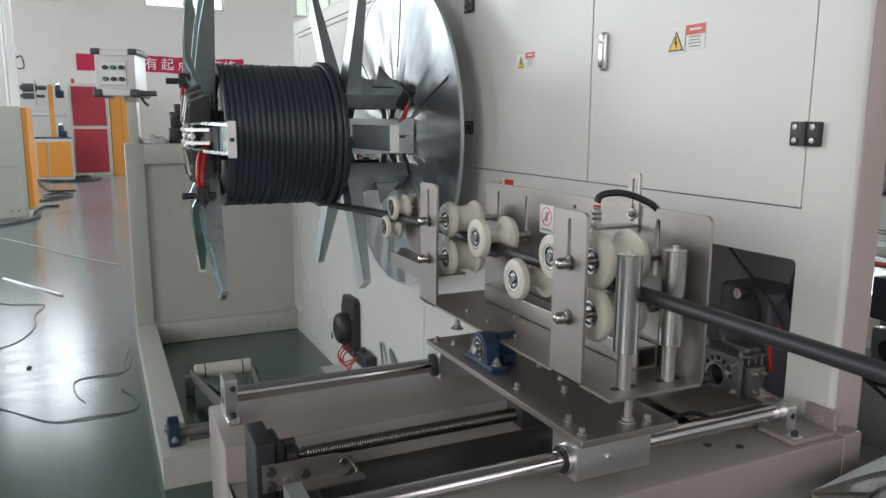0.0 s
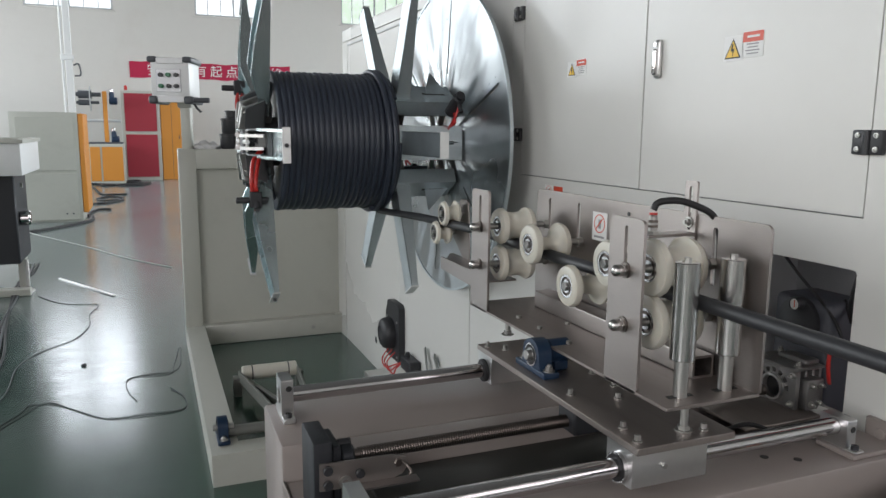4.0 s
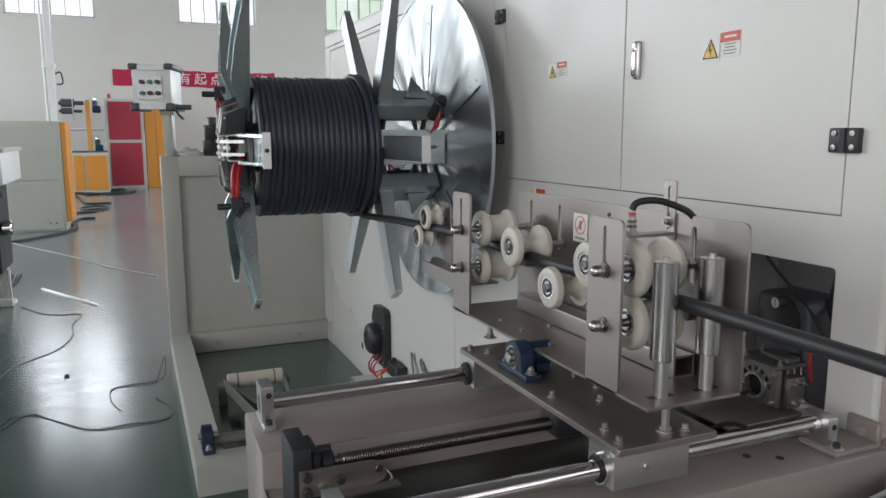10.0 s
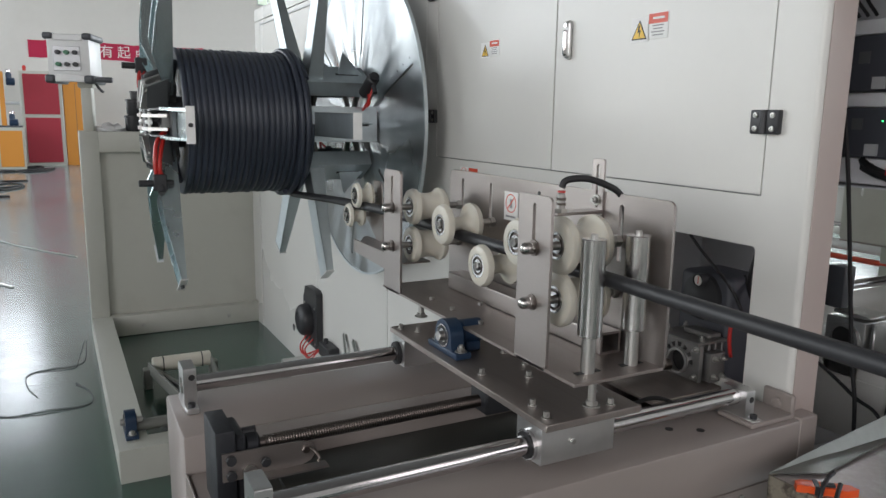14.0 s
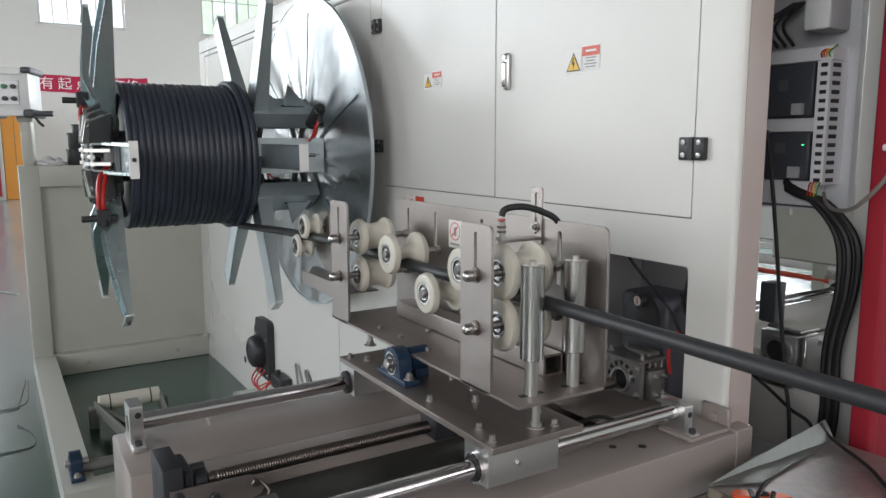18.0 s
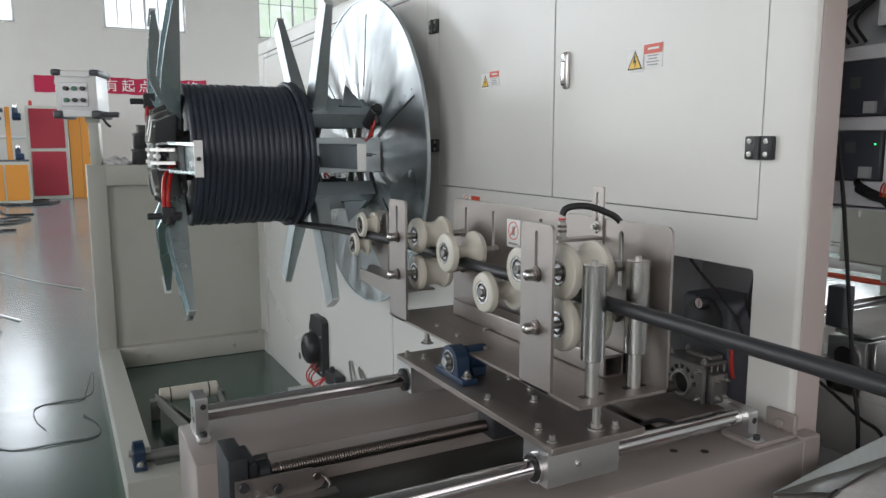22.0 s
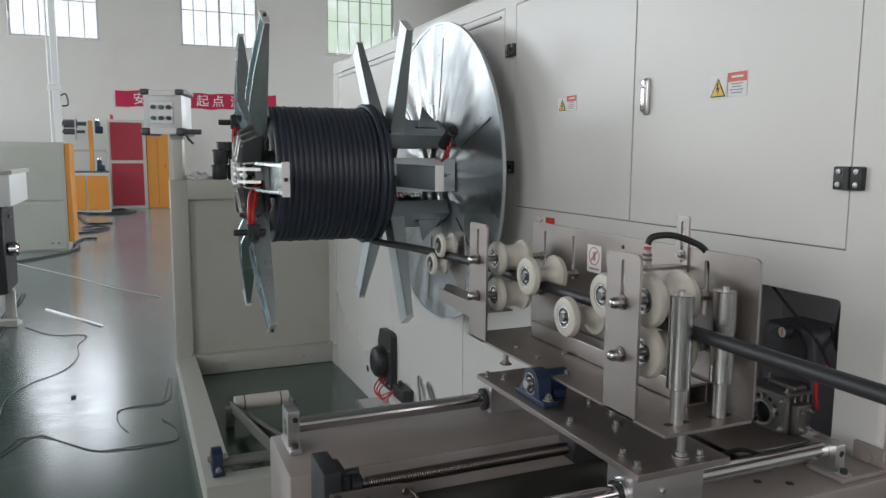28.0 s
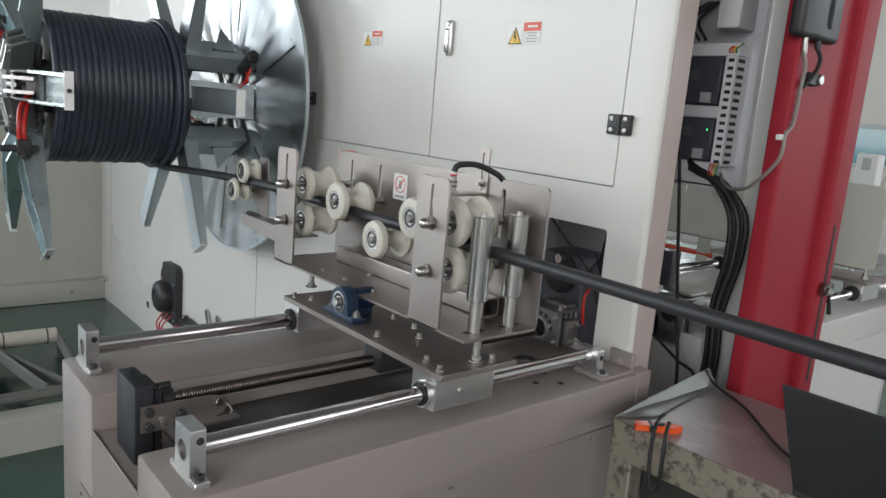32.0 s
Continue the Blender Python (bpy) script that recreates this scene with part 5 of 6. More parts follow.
X = Vector((1, 0, 0))
for k in range(6):
    a = PHASE + 60 * k
    d, t = radial(a), tangent(a)
    # drum shoe: a folded channel that carries the coil
    bm = B()
    w, r1 = 0.060, 0.196
    x0, x1 = -0.735, -0.118
    plate3(bm, [RC + X * x0 + d * r1 - t * w, RC + X * x1 + d * r1 - t * w, RC + X * x1 + d * r1 + t * w, RC + X * x0 + d * r1 + t * w], d, 0.004)
    for s in (-1, 1):
        plate3(bm, [RC + X * x0 + d * (r1 - 0.05) + t * s * w, RC + X * x1 + d * (r1 - 0.05) + t * s * w, RC + X * x1 + d * r1 + t * s * w, RC + X * x0 + d * r1 + t * s * w], t * -s, 0.004)
    shoe = part("drum_shoe", bm, GALVDIM, reel, "folded galvanised drum segment")
    bm = plate3(B(), [RC + X * -0.235 + d * (r1 + 0.0042) - t * 0.006, RC + X * -0.150 + d * (r1 + 0.0042) - t * 0.006, RC + X * -0.150 + d * (r1 + 0.0042) + t * 0.006, RC + X * -0.235 + d * (r1 + 0.0042) + t * 0.006], d, 0.0006)
    part("slot", bm, LABELBLACK, shoe)
    for xx in (-0.66, -0.30, -0.14):
        part("strut", cyl(B(), RC + X * xx + d * 0.03, RC + X * xx + d * (r1 - 0.002), 0.011, 12), ZINC, shoe)
    # arm beside the disc: a folded box that narrows outwards, closed by an end plate
    bm = B()
    base_r, tip_r, hw = r1 - 0.01, 0.580, 0.040
    xb0, xb1, xt0, xt1 = -0.346, -0.292, -0.352, -0.328
    for s in (-1, 1):
        plate3(bm, [RC + X * xb0 + d * base_r + t * s * hw, RC + X * xb1 + d * base_r + t * s * hw, RC + X * xt1 + d * tip_r + t * s * hw * 0.92, RC + X * xt0 + d * tip_r + t * s * hw * 0.92], t * -s, 0.004)
    plate3(bm, [RC + X * xb0 + d * base_r - t * hw, RC + X * xb0 + d * base_r + t * hw, RC + X * xt0 + d * tip_r + t * hw * 0.92, RC + X * xt0 + d * tip_r - t * hw * 0.92], X, 0.004)
    arm_r = part("inner_arm", bm, GALVDIM, reel, "folded galvanised reel arm beside the disc")
    bm = plate3(B(), [RC + X * (xt0 - 0.002) + d * tip_r - t * hw, RC + X * (xt1 + 0.002) + d * tip_r - t * hw, RC + X * (xt1 + 0.002) + d * tip_r + t * hw, RC + X * (xt0 - 0.002) + d * tip_r + t * hw], d, 0.004)
    part("end_plate", bm, BRIGHTALU, arm_r)
    part("gusset", plate3(B(), [RC + X * -0.225 + d * base_r, RC + X * -0.118 + d * base_r, RC + X * -0.225 + d * (base_r + 0.10)], t, 0.004), GALVDIM, arm_r)
    # outer arm: a channel of folded sheet, deep near the hub and thin at its closed tip
    bm = B()
    xo = -0.782
    # (radius, half width, flange depth)
    prof = [(0.120, 0.036, 0.018), (0.19, 0.046, 0.036), (0.27, 0.047, 0.058), (0.40, 0.046, 0.043), (0.572, 0.044, 0.011)]
    lean = -0.04
    for (ra, wa, fa), (rb, wb, fb) in zip(prof, prof[1:]):
        pa, pb = RC + X * (xo + lean * ra) + d * ra, RC + X * (xo + lean * rb) + d * rb
        plate3(bm, [pa - t * wa, pb - t * wb, pb + t * wb, pa + t * wa], X, 0.0035)
        for s in (-1, 1):
            plate3(bm, [pa + t * s * wa, pb + t * s * wb, pb + t * s * wb - X * fb, pa + t * s * wa - X * fa], t * -s, 0.0035)
            qa, qb = pa + t * s * wa - X * fa, pb + t * s * wb - X * fb
            plate3(bm, [qa, qb, qb - t * s * 0.009, qa - t * s * 0.009], X, 0.003)
    bmesh.ops.remove_doubles(bm, verts=bm.verts, dist=0.0002)
    arm_l = part("outer_arm", bm, GALVLIT, reel, "folded galvanised channel arm on the open side", 20)
    tip = RC + X * (xo + lean * 0.572) + d * 0.572
    bm = plate3(B(), [tip + X * 0.006 - t * 0.050, tip + X * 0.006 + t * 0.050, tip - X * 0.017 + t * 0.050, tip - X * 0.017 - t * 0.050], d, 0.004)
    part("end_plate", bm, BRIGHTALU, arm_l)
    part("tip_screw", cyl(B(), tip - X * 0.006 + d * 0.004, tip - X * 0.006 + d * 0.014, 0.006, 8, 0.001), BLACKPLASTIC, arm_l)
    bm = B()
    m = axes(RC + X * -0.80 + d * 0.10, d, t)
    box(bm, -0.035, 0.045, -0.018, 0.030, -0.030, 0.030, 0.003, 1, m)
    clamp = part("hinge_block", bm, CASTALU, arm_l)
    bm = plate3(B(), [RC + X * -0.792 + d * 0.055 - t * 0.030, RC + X * -0.792 + d * 0.195 - t * 0.046, RC + X * -0.792 + d * 0.195 + t * 0.046, RC + X * -0.792 + d * 0.055 + t * 0.030], -X, 0.012)
    for s in (-1, 1):
        plate3(bm, [RC + X * -0.80 + d * 0.06 + t * s * 0.044, RC + X * -0.80 + d * 0.185 + t * s * 0.047, RC + X * -0.862 + d * 0.15 + t * s * 0.044, RC + X * -0.862 + d * 0.075 + t * s * 0.040], t * -s, 0.006)
    part("bracket", bm, ARMSTEEL, arm_l, "dark hinge bracket")
    for s in (-0.02, 0.03):
        part("bolt", hexbolt(B(), RC + X * -0.832 + d * (0.105 + s) + t * 0.006, (-1, 0, 0), 0.0075), BLACKPLASTIC, clamp)
    bm = B()
    for q in (-0.026, 0.016):
        plate3(bm, [RC + X * -0.815 + d * 0.055 + t * q, RC + X * -0.815 + d * 0.165 + t * q, RC + X * -0.872 + d * 0.140 + t * q, RC + X * -0.880 + d * 0.065 + t * q], t, 0.010)
    part("fork", bm, ALU, arm_l, "milled aluminium fork")
    part("link", cyl(B(), RC + X * -0.862 + d * 0.05, RC + X * -0.862 + d * 0.135, 0.0075, 12), BRIGHTALU, arm_l)
    part("pin", cyl(B(), RC + X * -0.862 + d * 0.125 - t * 0.032, RC + X * -0.862 + d * 0.125 + t * 0.032, 0.006, 12, 0.001), ZINC, arm_l)
part("drum_end", ring(B(), RC + X * -0.744, (1, 0, 0), 0.07, 0.2275, 0.006, 40), BLACKPLASTIC, reel)
part("end_hub", lathe(B(), RC + X * -0.712, (-1, 0, 0), [(0, 0), (0.085, 0), (0.085, 0.078), (0.06, 0.09), (0.06, 0.138), (0.045, 0.153), (0, 0.153)], 28), BLACKPLASTIC, reel)
# air cylinders and their red hoses
for x, a in ((-0.160, 30), (-0.160, 210)):
    d, t = radial(a + PHASE), tangent(a + PHASE)
    r0 = 0.215
    bm = cyl(B(), RC + X * x + d * r0, RC + X * x + d * (r0 + 0.10), 0.021, 20, 0.003)
    cyl(bm, RC + X * x + d * (r0 + 0.10), RC + X * x + d * (r0 + 0.112), 0.016, 16)
    ac = part("air_cylinder", bm, BLACKPLASTIC, reel, "small black air cylinder")
    part("fitting", cyl(B(), RC + X * x + d * (r0 + 0.085) - t * 0.02, RC + X * x + d * (r0 + 0.085) - t * 0.05, 0.008, 10), BLACKPLASTIC, ac)
    for s in (0, 1):
        p = [RC + X * x + d * (r0 + 0.08 - 0.05 * s) - t * 0.024, RC + X * (x - 0.015) + d * (r0 + 0.05) - t * (0.06 + 0.012 * s), RC + X * (x - 0.01) + d * (r0 - 0.02) - t * 0.055, RC + X * (x + 0.02) + d * 0.04 - t * 0.03]
        part("air_hose", tube(B(), curve_points(p, 7), 0.0045, 7), REDHOSE, ac)
# on the open side a fitting sits on one arm, fed by a loop of hose from the hub
for a in (PHASE - 60, PHASE + 120):
    d, t = radial(a), tangent(a)
    q = RC + X * -0.835 + d * 0.250 + t * 0.056
    bm = cyl(B(), q + X * 0.03, q - X * 0.075, 0.0105, 16, 0.002)
    box(bm, -0.020, 0.020, -0.014, 0.014, -0.024, 0.028, 0.003, 1, Matrix.Translation(q - X * 0.012))
    cyl(bm, q - X * 0.010 - d * 0.02, q - X * 0.010 + d * 0.034, 0.012, 14, 0.002)
    fit_ = part("hose_fitting", bm, BLACKPLASTIC, reel, "black air fitting on the arm")
    for s in (0, 1):
        p = [q - X * (0.004 + 0.016 * s) - d * 0.018, RC + X * (-0.846 - 0.012 * s) + d * (0.205 - 0.015 * s) + t * 0.088, RC + X * (-0.832 - 0.014 * s) + d * (0.135 - 0.01 * s) + t * 0.096, RC + X * -0.808 + d * 0.070 + t * (0.074 + 0.01 * s), RC + X * -0.785 + d * 0.030 + t * 0.045]
        part("air_hose", tube(B(), curve_points(p, 7), 0.0068, 8), REDHOSE, fit_)
for k in range(4):
    p = [RC + Vector((-0.165, -0.03 + 0.02 * k, 0.02)), RC + Vector((-0.20, -0.08 + 0.02 * k, 0.035 - 0.02 * k)), RC + Vector((-0.25, -0.06, -0.015 + 0.012 * k)), RC + Vector((-0.31, -0.03 - 0.02 * k, 0.02))]
    part("air_hose", tube(B(), curve_points(p, 7), 0.0045, 7), REDHOSE, reel)

# ---- the coil of pipe and the pipe that runs to it ----
PR, PC = 0.0116, 0.0096
pts = []
R1 = 0.2335
x0, x1 = -0.776, -0.356
turns, n = 21, 64
pitch = (x1 - x0 - 2 * PC) / turns
for i in range(turns * n + 1):
    a = 360.0 * i / n
    wob = 0.0012 * math.sin(i * 0.37 / n * 6.28) + 0.0006 * math.sin(i * 0.061)
    r = R1 + wob
    d = radial(a)
    pts.append(RC + X * (x0 + PC + pitch * i / n) + d * r)
coil = thing("pipe_coil", (-0.52, RC.y, RC.z - 0.24), "tight coil of black plastic pipe wound on the reel", "pipe coil")
part("first_layer", tube(B(), pts, PC, 10), PIPE, coil)
pts = []
for i in range(int(2.7 * n) + 1):
    a = 360.0 * i / n + 40
    d = radial(a)
    grow = min(1.0, i / (0.8 * n))
    pts.append(RC + X * (x1 - PC * 1.1 - pitch * 1.02 * i / n) + d * (R1 + PC * 1.72 * grow + 0.001 * math.sin(i * 0.11)))
end = pts[-1]
part("second_layer", tube(B(), pts, PC, 10), PIPE, coil)
part("inner_winding", ring(B(), RC + X * (x0 + 0.014), (1, 0, 0), 0.206, R1 + 0.004, x1 - x0 - 0.024, 64), PIPE, coil)
low = RC.z - (R1 + PC * 1.9)
pts = curve_points([(-0.372, RC.y + 0.10, low + 0.022), (-0.376, RC.y, low), (-0.385, RC.y - 0.14, low + 0.006), (-0.405, 1.22, 1.109), (-0.424, 0.918, 1.1255), (-0.42 + STAND, 0.70, 1.127), (-0.42 + STAND, 0.40, 1.1235), (-0.42 + STAND, 0.24, 1.1235), (-0.42 + STAND, 0.12, 1.124), (-0.42 + STAND, -0.08, 1.124)], 8)
pts += [Vector((-0.42 + STAND, y, 1.124 + 0.004 * math.sin(y * 1.3))) for y in (-0.3, -0.6, -0.9, -1.3, -1.8, -2.4, -3.2, -4.2, -5.4, -6.99)]
solo("running_pipe", tube(B(), pts, PR, 16), RUNPIPE, (-0.42, 0, 1.124), "black plastic pipe running through the rollers to the reel", "pipe")


# ---- machines and clutter across the hall ----
lc = thing("machine_cabinet", (-2.47, 11.2, 0), "beige machine cabinet with an orange edge across the aisle", "machine cabinet")
part("body", box(B(), -2.95, -2.09, 10.87, 11.75, 0.0, 1.565, 0.01, 2), FRAMEGREY, lc)
for z0, z1 in ((0.74, 1.50), (0.03, 0.70)):
    part("door", box(B(), -2.88, -2.14, 10.855, 10.872, z0, z1, 0.004), FRAMEGREY, lc)
part("edge_trim", box(B(), -2.088, -2.015, 10.875, 11.70, 0.13, 1.55, 0.01), ORANGE, lc, "orange edge trim")
part("screw", cyl(B(), (-2.30, 10.855, 0.12), (-2.30, 10.85, 0.12), 0.012, 10), DARKGREY, lc)
part("screw", cyl(B(), (-2.22, 10.855, 0.12), (-2.22, 10.85, 0.12), 0.012, 10), DARKGREY, lc)

pl = thing("machine_mast", (-2.17, 11.3, 1.565), "tall white steel mast on the machine cabinet", "mast")
part("tube", box(B(), -2.22, -2.13, 11.25, 11.34, 1.563, 4.6, 0.006), WHITEPAINT, pl)
part("rod", cyl(B(), (-2.26, 11.3, 1.563), (-2.26, 11.3, 4.2), 0.014, 12), WHITEPAINT, pl)
part("clamp", box(B(), -2.28, -2.11, 11.24, 11.36, 2.32, 2.40, 0.01), WHITEPAINT, pl)
part("hook", tube(B(), curve_points([(-2.12, 11.3, 2.25), (-2.05, 11.3, 2.27), (-2.03, 11.3, 2.12), (-2.11, 11.3, 2.10)], 5), 0.012, 7), DARKGREY, pl)

# twin-spool unwinder on low orange cabinets
uw = thing("spool_unwinder", (-2.07, 18.9, 0), "orange spool unwinder with black spools and motors on low cabinets", "unwinder")
part("frame", box(B(), -2.50, -1.70, 18.55, 19.30, 0.0, 0.95, 0.01), FRAMEGREY, uw)
for x0, x1 in ((-2.46, -2.24), (-2.20, -1.74)):
    part("door", box(B(), x0, x1, 18.53, 18.555, 0.06, 0.88, 0.006), ORANGE, uw, "orange cabinet door")
part("upright", box(B(), -2.13, -2.03, 18.75, 18.85, 0.95, 2.20, 0.01), ORANGE, uw, "orange upright")
for z, r, w in ((2.12, 0.10, 0.34), (1.93, 0.07, 0.30)):
    part("spool", lathe(B(), (-2.70, 18.8, z), (1, 0, 0), [(0, 0), (r * 0.5, 0), (r * 0.5, 0.05), (r, 0.05), (r, w), (r * 0.5, w), (r * 0.5, w + 0.2), (0, w + 0.2)], 20), DARKGREY, uw, "dark spool")
part("cross_shaft", cyl(B(), (-2.62, 18.8, 1.50), (-1.75, 18.8, 1.50), 0.035, 14), GREYBOX, uw)
part("disc", cyl(B(), (-2.40, 18.8, 2.02), (-2.385, 18.8, 2.02), 0.30, 28), GREYBOX, uw)
for z in (1.98, 1.05):
    bm = cyl(B(), (-1.98, 18.8, z), (-1.80, 18.8, z), 0.09, 18, 0.02)
    cyl(bm, (-1.92, 18.8, z + 0.06), (-1.92, 18.8, z + 0.20), 0.06, 14, 0.02)
    part("motor", bm, NAVY, uw, "blue motor")
    part("motor_cap", cyl(B(), (-1.92, 18.79, z + 0.20), (-1.92, 18.79, z + 0.27), 0.055, 14, 0.015), CHROME, uw)
part("base_plate", box(B(), -2.48, -1.72, 18.60, 19.2, 0.95, 0.99), DARKGREY, uw)

rc = thing("storage_cabinet", (-1.28, 19.8, 0), "tall storage cabinet with two crimson doors", "cabinet")
part("body", box(B(), -1.74, -0.85, 19.53, 20.1, 0.0, 2.27, 0.01), FRAMEGREY, rc)
for z0, z1 in ((0.09, 1.17), (1.25, 2.20)):
    part("door", box(B(), -1.67, -0.92, 19.50, 19.532, z0, z1, 0.006), REDDOOR, rc, "crimson door")
part("lamp", lathe(B(), (-1.62, 19.7, 2.27), (0, 0, 1), [(0, 0), (0.04, 0), (0.04, 0.10), (0.02, 0.13), (0, 0.13)], 12), REDHOSE, rc, "small red signal lamp")
oc = thing("storage_cabinet", (-0.6, 19.9, 0), "orange storage cabinet beside the crimson one", "cabinet")
part("body", box(B(), -0.83, -0.30, 19.62, 20.15, 0.0, 2.06, 0.01), ORANGE, oc)
part("door_gap", box(B(), -0.57, -0.562, 19.617, 19.62, 0.05, 2.0), DARKGREY, oc)
part("handle", box(B(), -0.40, -0.38, 19.605, 19.622, 1.05, 1.15, 0.004), DARKGREY, oc)

# extrusion table and drive at the edge of the aisle
et = thing("machine_table", (-2.7, 6.2, 0), "white machine trough on a dark blue drive stand", "machine table")
part("trough", box(B(), -4.2, -2.08, 5.55, 6.55, 0.99, 1.24, 0.012, 2), WHITEPAINT, et)
part("trough_rim", slab(B(), [rrect(-4.22, -2.06, 5.53, 6.57), rrect(-4.16, -2.12, 5.59, 6.51)[::-1]], axes((0, 0, 1.24), (1, 0, 0), (0, 1, 0)), 0.03), FRAMEGREY, et)
st2 = part("drive_stand", box(B(), -2.75, -2.18, 5.80, 6.40, 0.26, 0.99, 0.01), NAVYBLACK, et, "dark blue drive stand")
bm = cyl(B(), (-2.18, 5.95, 0.62), (-2.10, 5.95, 0.62), 0.06, 18, 0.01)
part("hub", bm, CHROME, st2)
part("bolt", cyl(B(), (-2.18, 6.1, 0.88), (-2.165, 6.1, 0.88), 0.02, 10), ZINC, st2)
part("foot_rail", box(B(), -4.0, -2.12, 5.75, 5.85, 0.0, 0.06, 0.006), FRAMEGREY, et)
for x in (-2.72, -2.21):
    part("leg", box(B(), x - 0.03, x + 0.03, 6.05, 6.15, 0.0, 0.27, 0.004), FRAMEGREY, et)
part("foot", lathe(B(), (-2.16, 5.95, 0.0), (0, 0, 1), [(0, 0), (0.05, 0), (0.05, 0.015), (0.015, 0.03), (0.015, 0.27), (0, 0.27)], 14), ZINC, et)

# loose cables on the floor
def floor_cable(pts, r, mat, label):
    c = curve_points([(x, y, r + 0.0005) for x, y in pts], 8)
    solo("floor_cable", tube(B(), c, r, 7), mat, (pts[0][0], pts[0][1], 0), label, "cable", "floor cables")


floor_cable([(-3.0, 10.5), (-2.762, 10.045), (-2.514, 9.48), (-1.903, 8.345), (-1.467, 7.421), (-1.01, 6.66)], 0.0048, CABLELIGHT, "pale cord lying across the aisle")
floor_cable([(-2.06, 5.70), (-1.845, 5.348), (-1.629, 5.261), (-1.591, 5.151), (-1.633, 4.922), (-1.613, 4.577), (-1.681, 4.247), (-1.842, 4.023), (-1.933, 3.736), (-1.93, 3.2), (-2.1, 2.7)], 0.003, CABLEGREY, "thin dark cable winding over the floor")
for k in (0, 1):
    q = 0.034 * k
    floor_cable([(-2.0, 2.55 - q), (-1.819 + q, 2.932), (-1.786 + q, 3.050 - q), (-1.700 + q * 0.4, 3.045 + q * 0.6), (-1.61, 2.966), (-1.46, 2.780 - q * 0.2), (-1.38, 2.721 + q * 0.3), (-1.258, 2.708 + q), (-1.10, 2.722 + q * 0.4), (-1.055, 2.790), (-1.066, 2.932), (-1.12, 3.046 + q)], 0.0019, CABLEGREY, "thin dark cable lying in a curve on the floor")
    floor_cable([(-1.043 - q * 0.3, 3.827), (-1.062 - q, 3.45), (-1.115, 3.362 - q), (-1.225, 3.352 - q), (-1.310, 3.326), (-1.344, 3.232 + q), (-1.329, 3.077), (-1.285, 2.935)], 0.0019, CABLEGREY, "thin dark cable looping from the frame's foot")
for k in range(4):
    q = 0.04 * k
    floor_cable([(-2.25 - q, 7.3), (-2.24 - 0.02 * k, 6.75), (-2.29 + q * 0.5, 6.2), (-2.15 - q * 0.3, 4.8), (-2.03 - q, 3.7), (-2.2 - q, 2.6)], 0.008, CABLEGREY if k % 2 else RUBBER, "dark cable of a bundle beside the machine table")
floor_cable([(-2.50, 17.8), (-2.348, 17.2), (-2.10, 15.40), (-1.93, 15.198), (-1.61, 15.174)], 0.018, RUBBER, "black cable before the far cabinets")
floor_cable([(-2.30, 13.25), (-2.125, 13.352), (-1.892, 13.444), (-1.659, 14.0), (-1.70, 14.5), (-1.912, 14.75), (-2.112, 14.284), (-1.95, 13.9), (-1.72, 14.1)], 0.018, RUBBER, "black cable coiled before the far cabinets")
floor_cable([(-2.08, 11.50), (-2.065, 11.85), (-1.991, 12.321), (-1.786, 12.336)], 0.018, RUBBER, "black cable end by the beige cabinet")
floor_cable([(-2.95, 9.50), (-2.722, 9.743), (-2.499, 9.944), (-2.145, 10.50), (-1.99, 10.95), (-2.00, 11.40)], 0.016, RUBBER, "black cable at the foot of the beige cabinet")
for k in range(3):
    floor_cable([(-2.48 + 0.1 * k, 18.3), (-2.113, 18.0 - 0.2 * k), (-1.70 + 0.05 * k, 17.5 + 0.25 * k), (-1.35, 17.6 + 0.3 * k), (-1.15 - 0.1 * k, 18.4)], 0.022, RUBBER, "black cable heaped before the crimson cabinet")
floor_cable([(-1.75, 18.9), (-1.55, 19.2), (-1.38, 19.0), (-1.50, 18.6), (-1.72, 18.7)], 0.022, RUBBER, "black cable heaped before the crimson cabinet")
bm = B()
m, h = between((-1.976, 6.415, 0.006), (-1.484, 5.507, 0.006))
box(bm, -0.012, 0.012, -0.006, 0.006, 0, h, 0.002, 1, m)
bmesh.ops.translate(bm, verts=bm.verts, vec=(0, 0, -min(v.co.z for v in bm.verts)))
solo("metal_strip", bm, ALU, (-1.73, 5.96, 0), "loose pale metal strip on the floor", "strip")
bm = B()
t = bmesh.new()
bmesh.ops.create_icosphere(t, subdivisions=2, radius=0.016)
for v in t.verts:
    v.co *= 1 + 0.5 * noise.noise(v.co * 90)
    v.co.z = max(v.co.z * 0.6, -0.004) + 0.004
add(bm, t, Matrix.Translation((-1.578, 3.645, 0)))
solo("debris", bm, DARKGREY, (-1.578, 3.645, 0), "small dark scrap on the floor", "debris")


# ---- electrics behind the cabinet's open end ----
EX = 0.50
mp_ = thing("mounting_plate", (EX, 0.2, 1.22), "grey electrical mounting plate with drives and slotted trunking", "electrical panel")
part("plate", box(B(), EX, EX + 0.004, -0.028, 0.46, 1.222, FTOP - 0.002), PANELGREY, mp_)
part("edge_fold", box(B(), EX - 0.018, EX, -0.028, -0.025, 1.222, FTOP - 0.002), PANELGREY, mp_)
part("shelf_lip", box(B(), EX - 0.04, EX, -0.028, 0.46, 1.219, 1.224), PANELGREY, mp_)


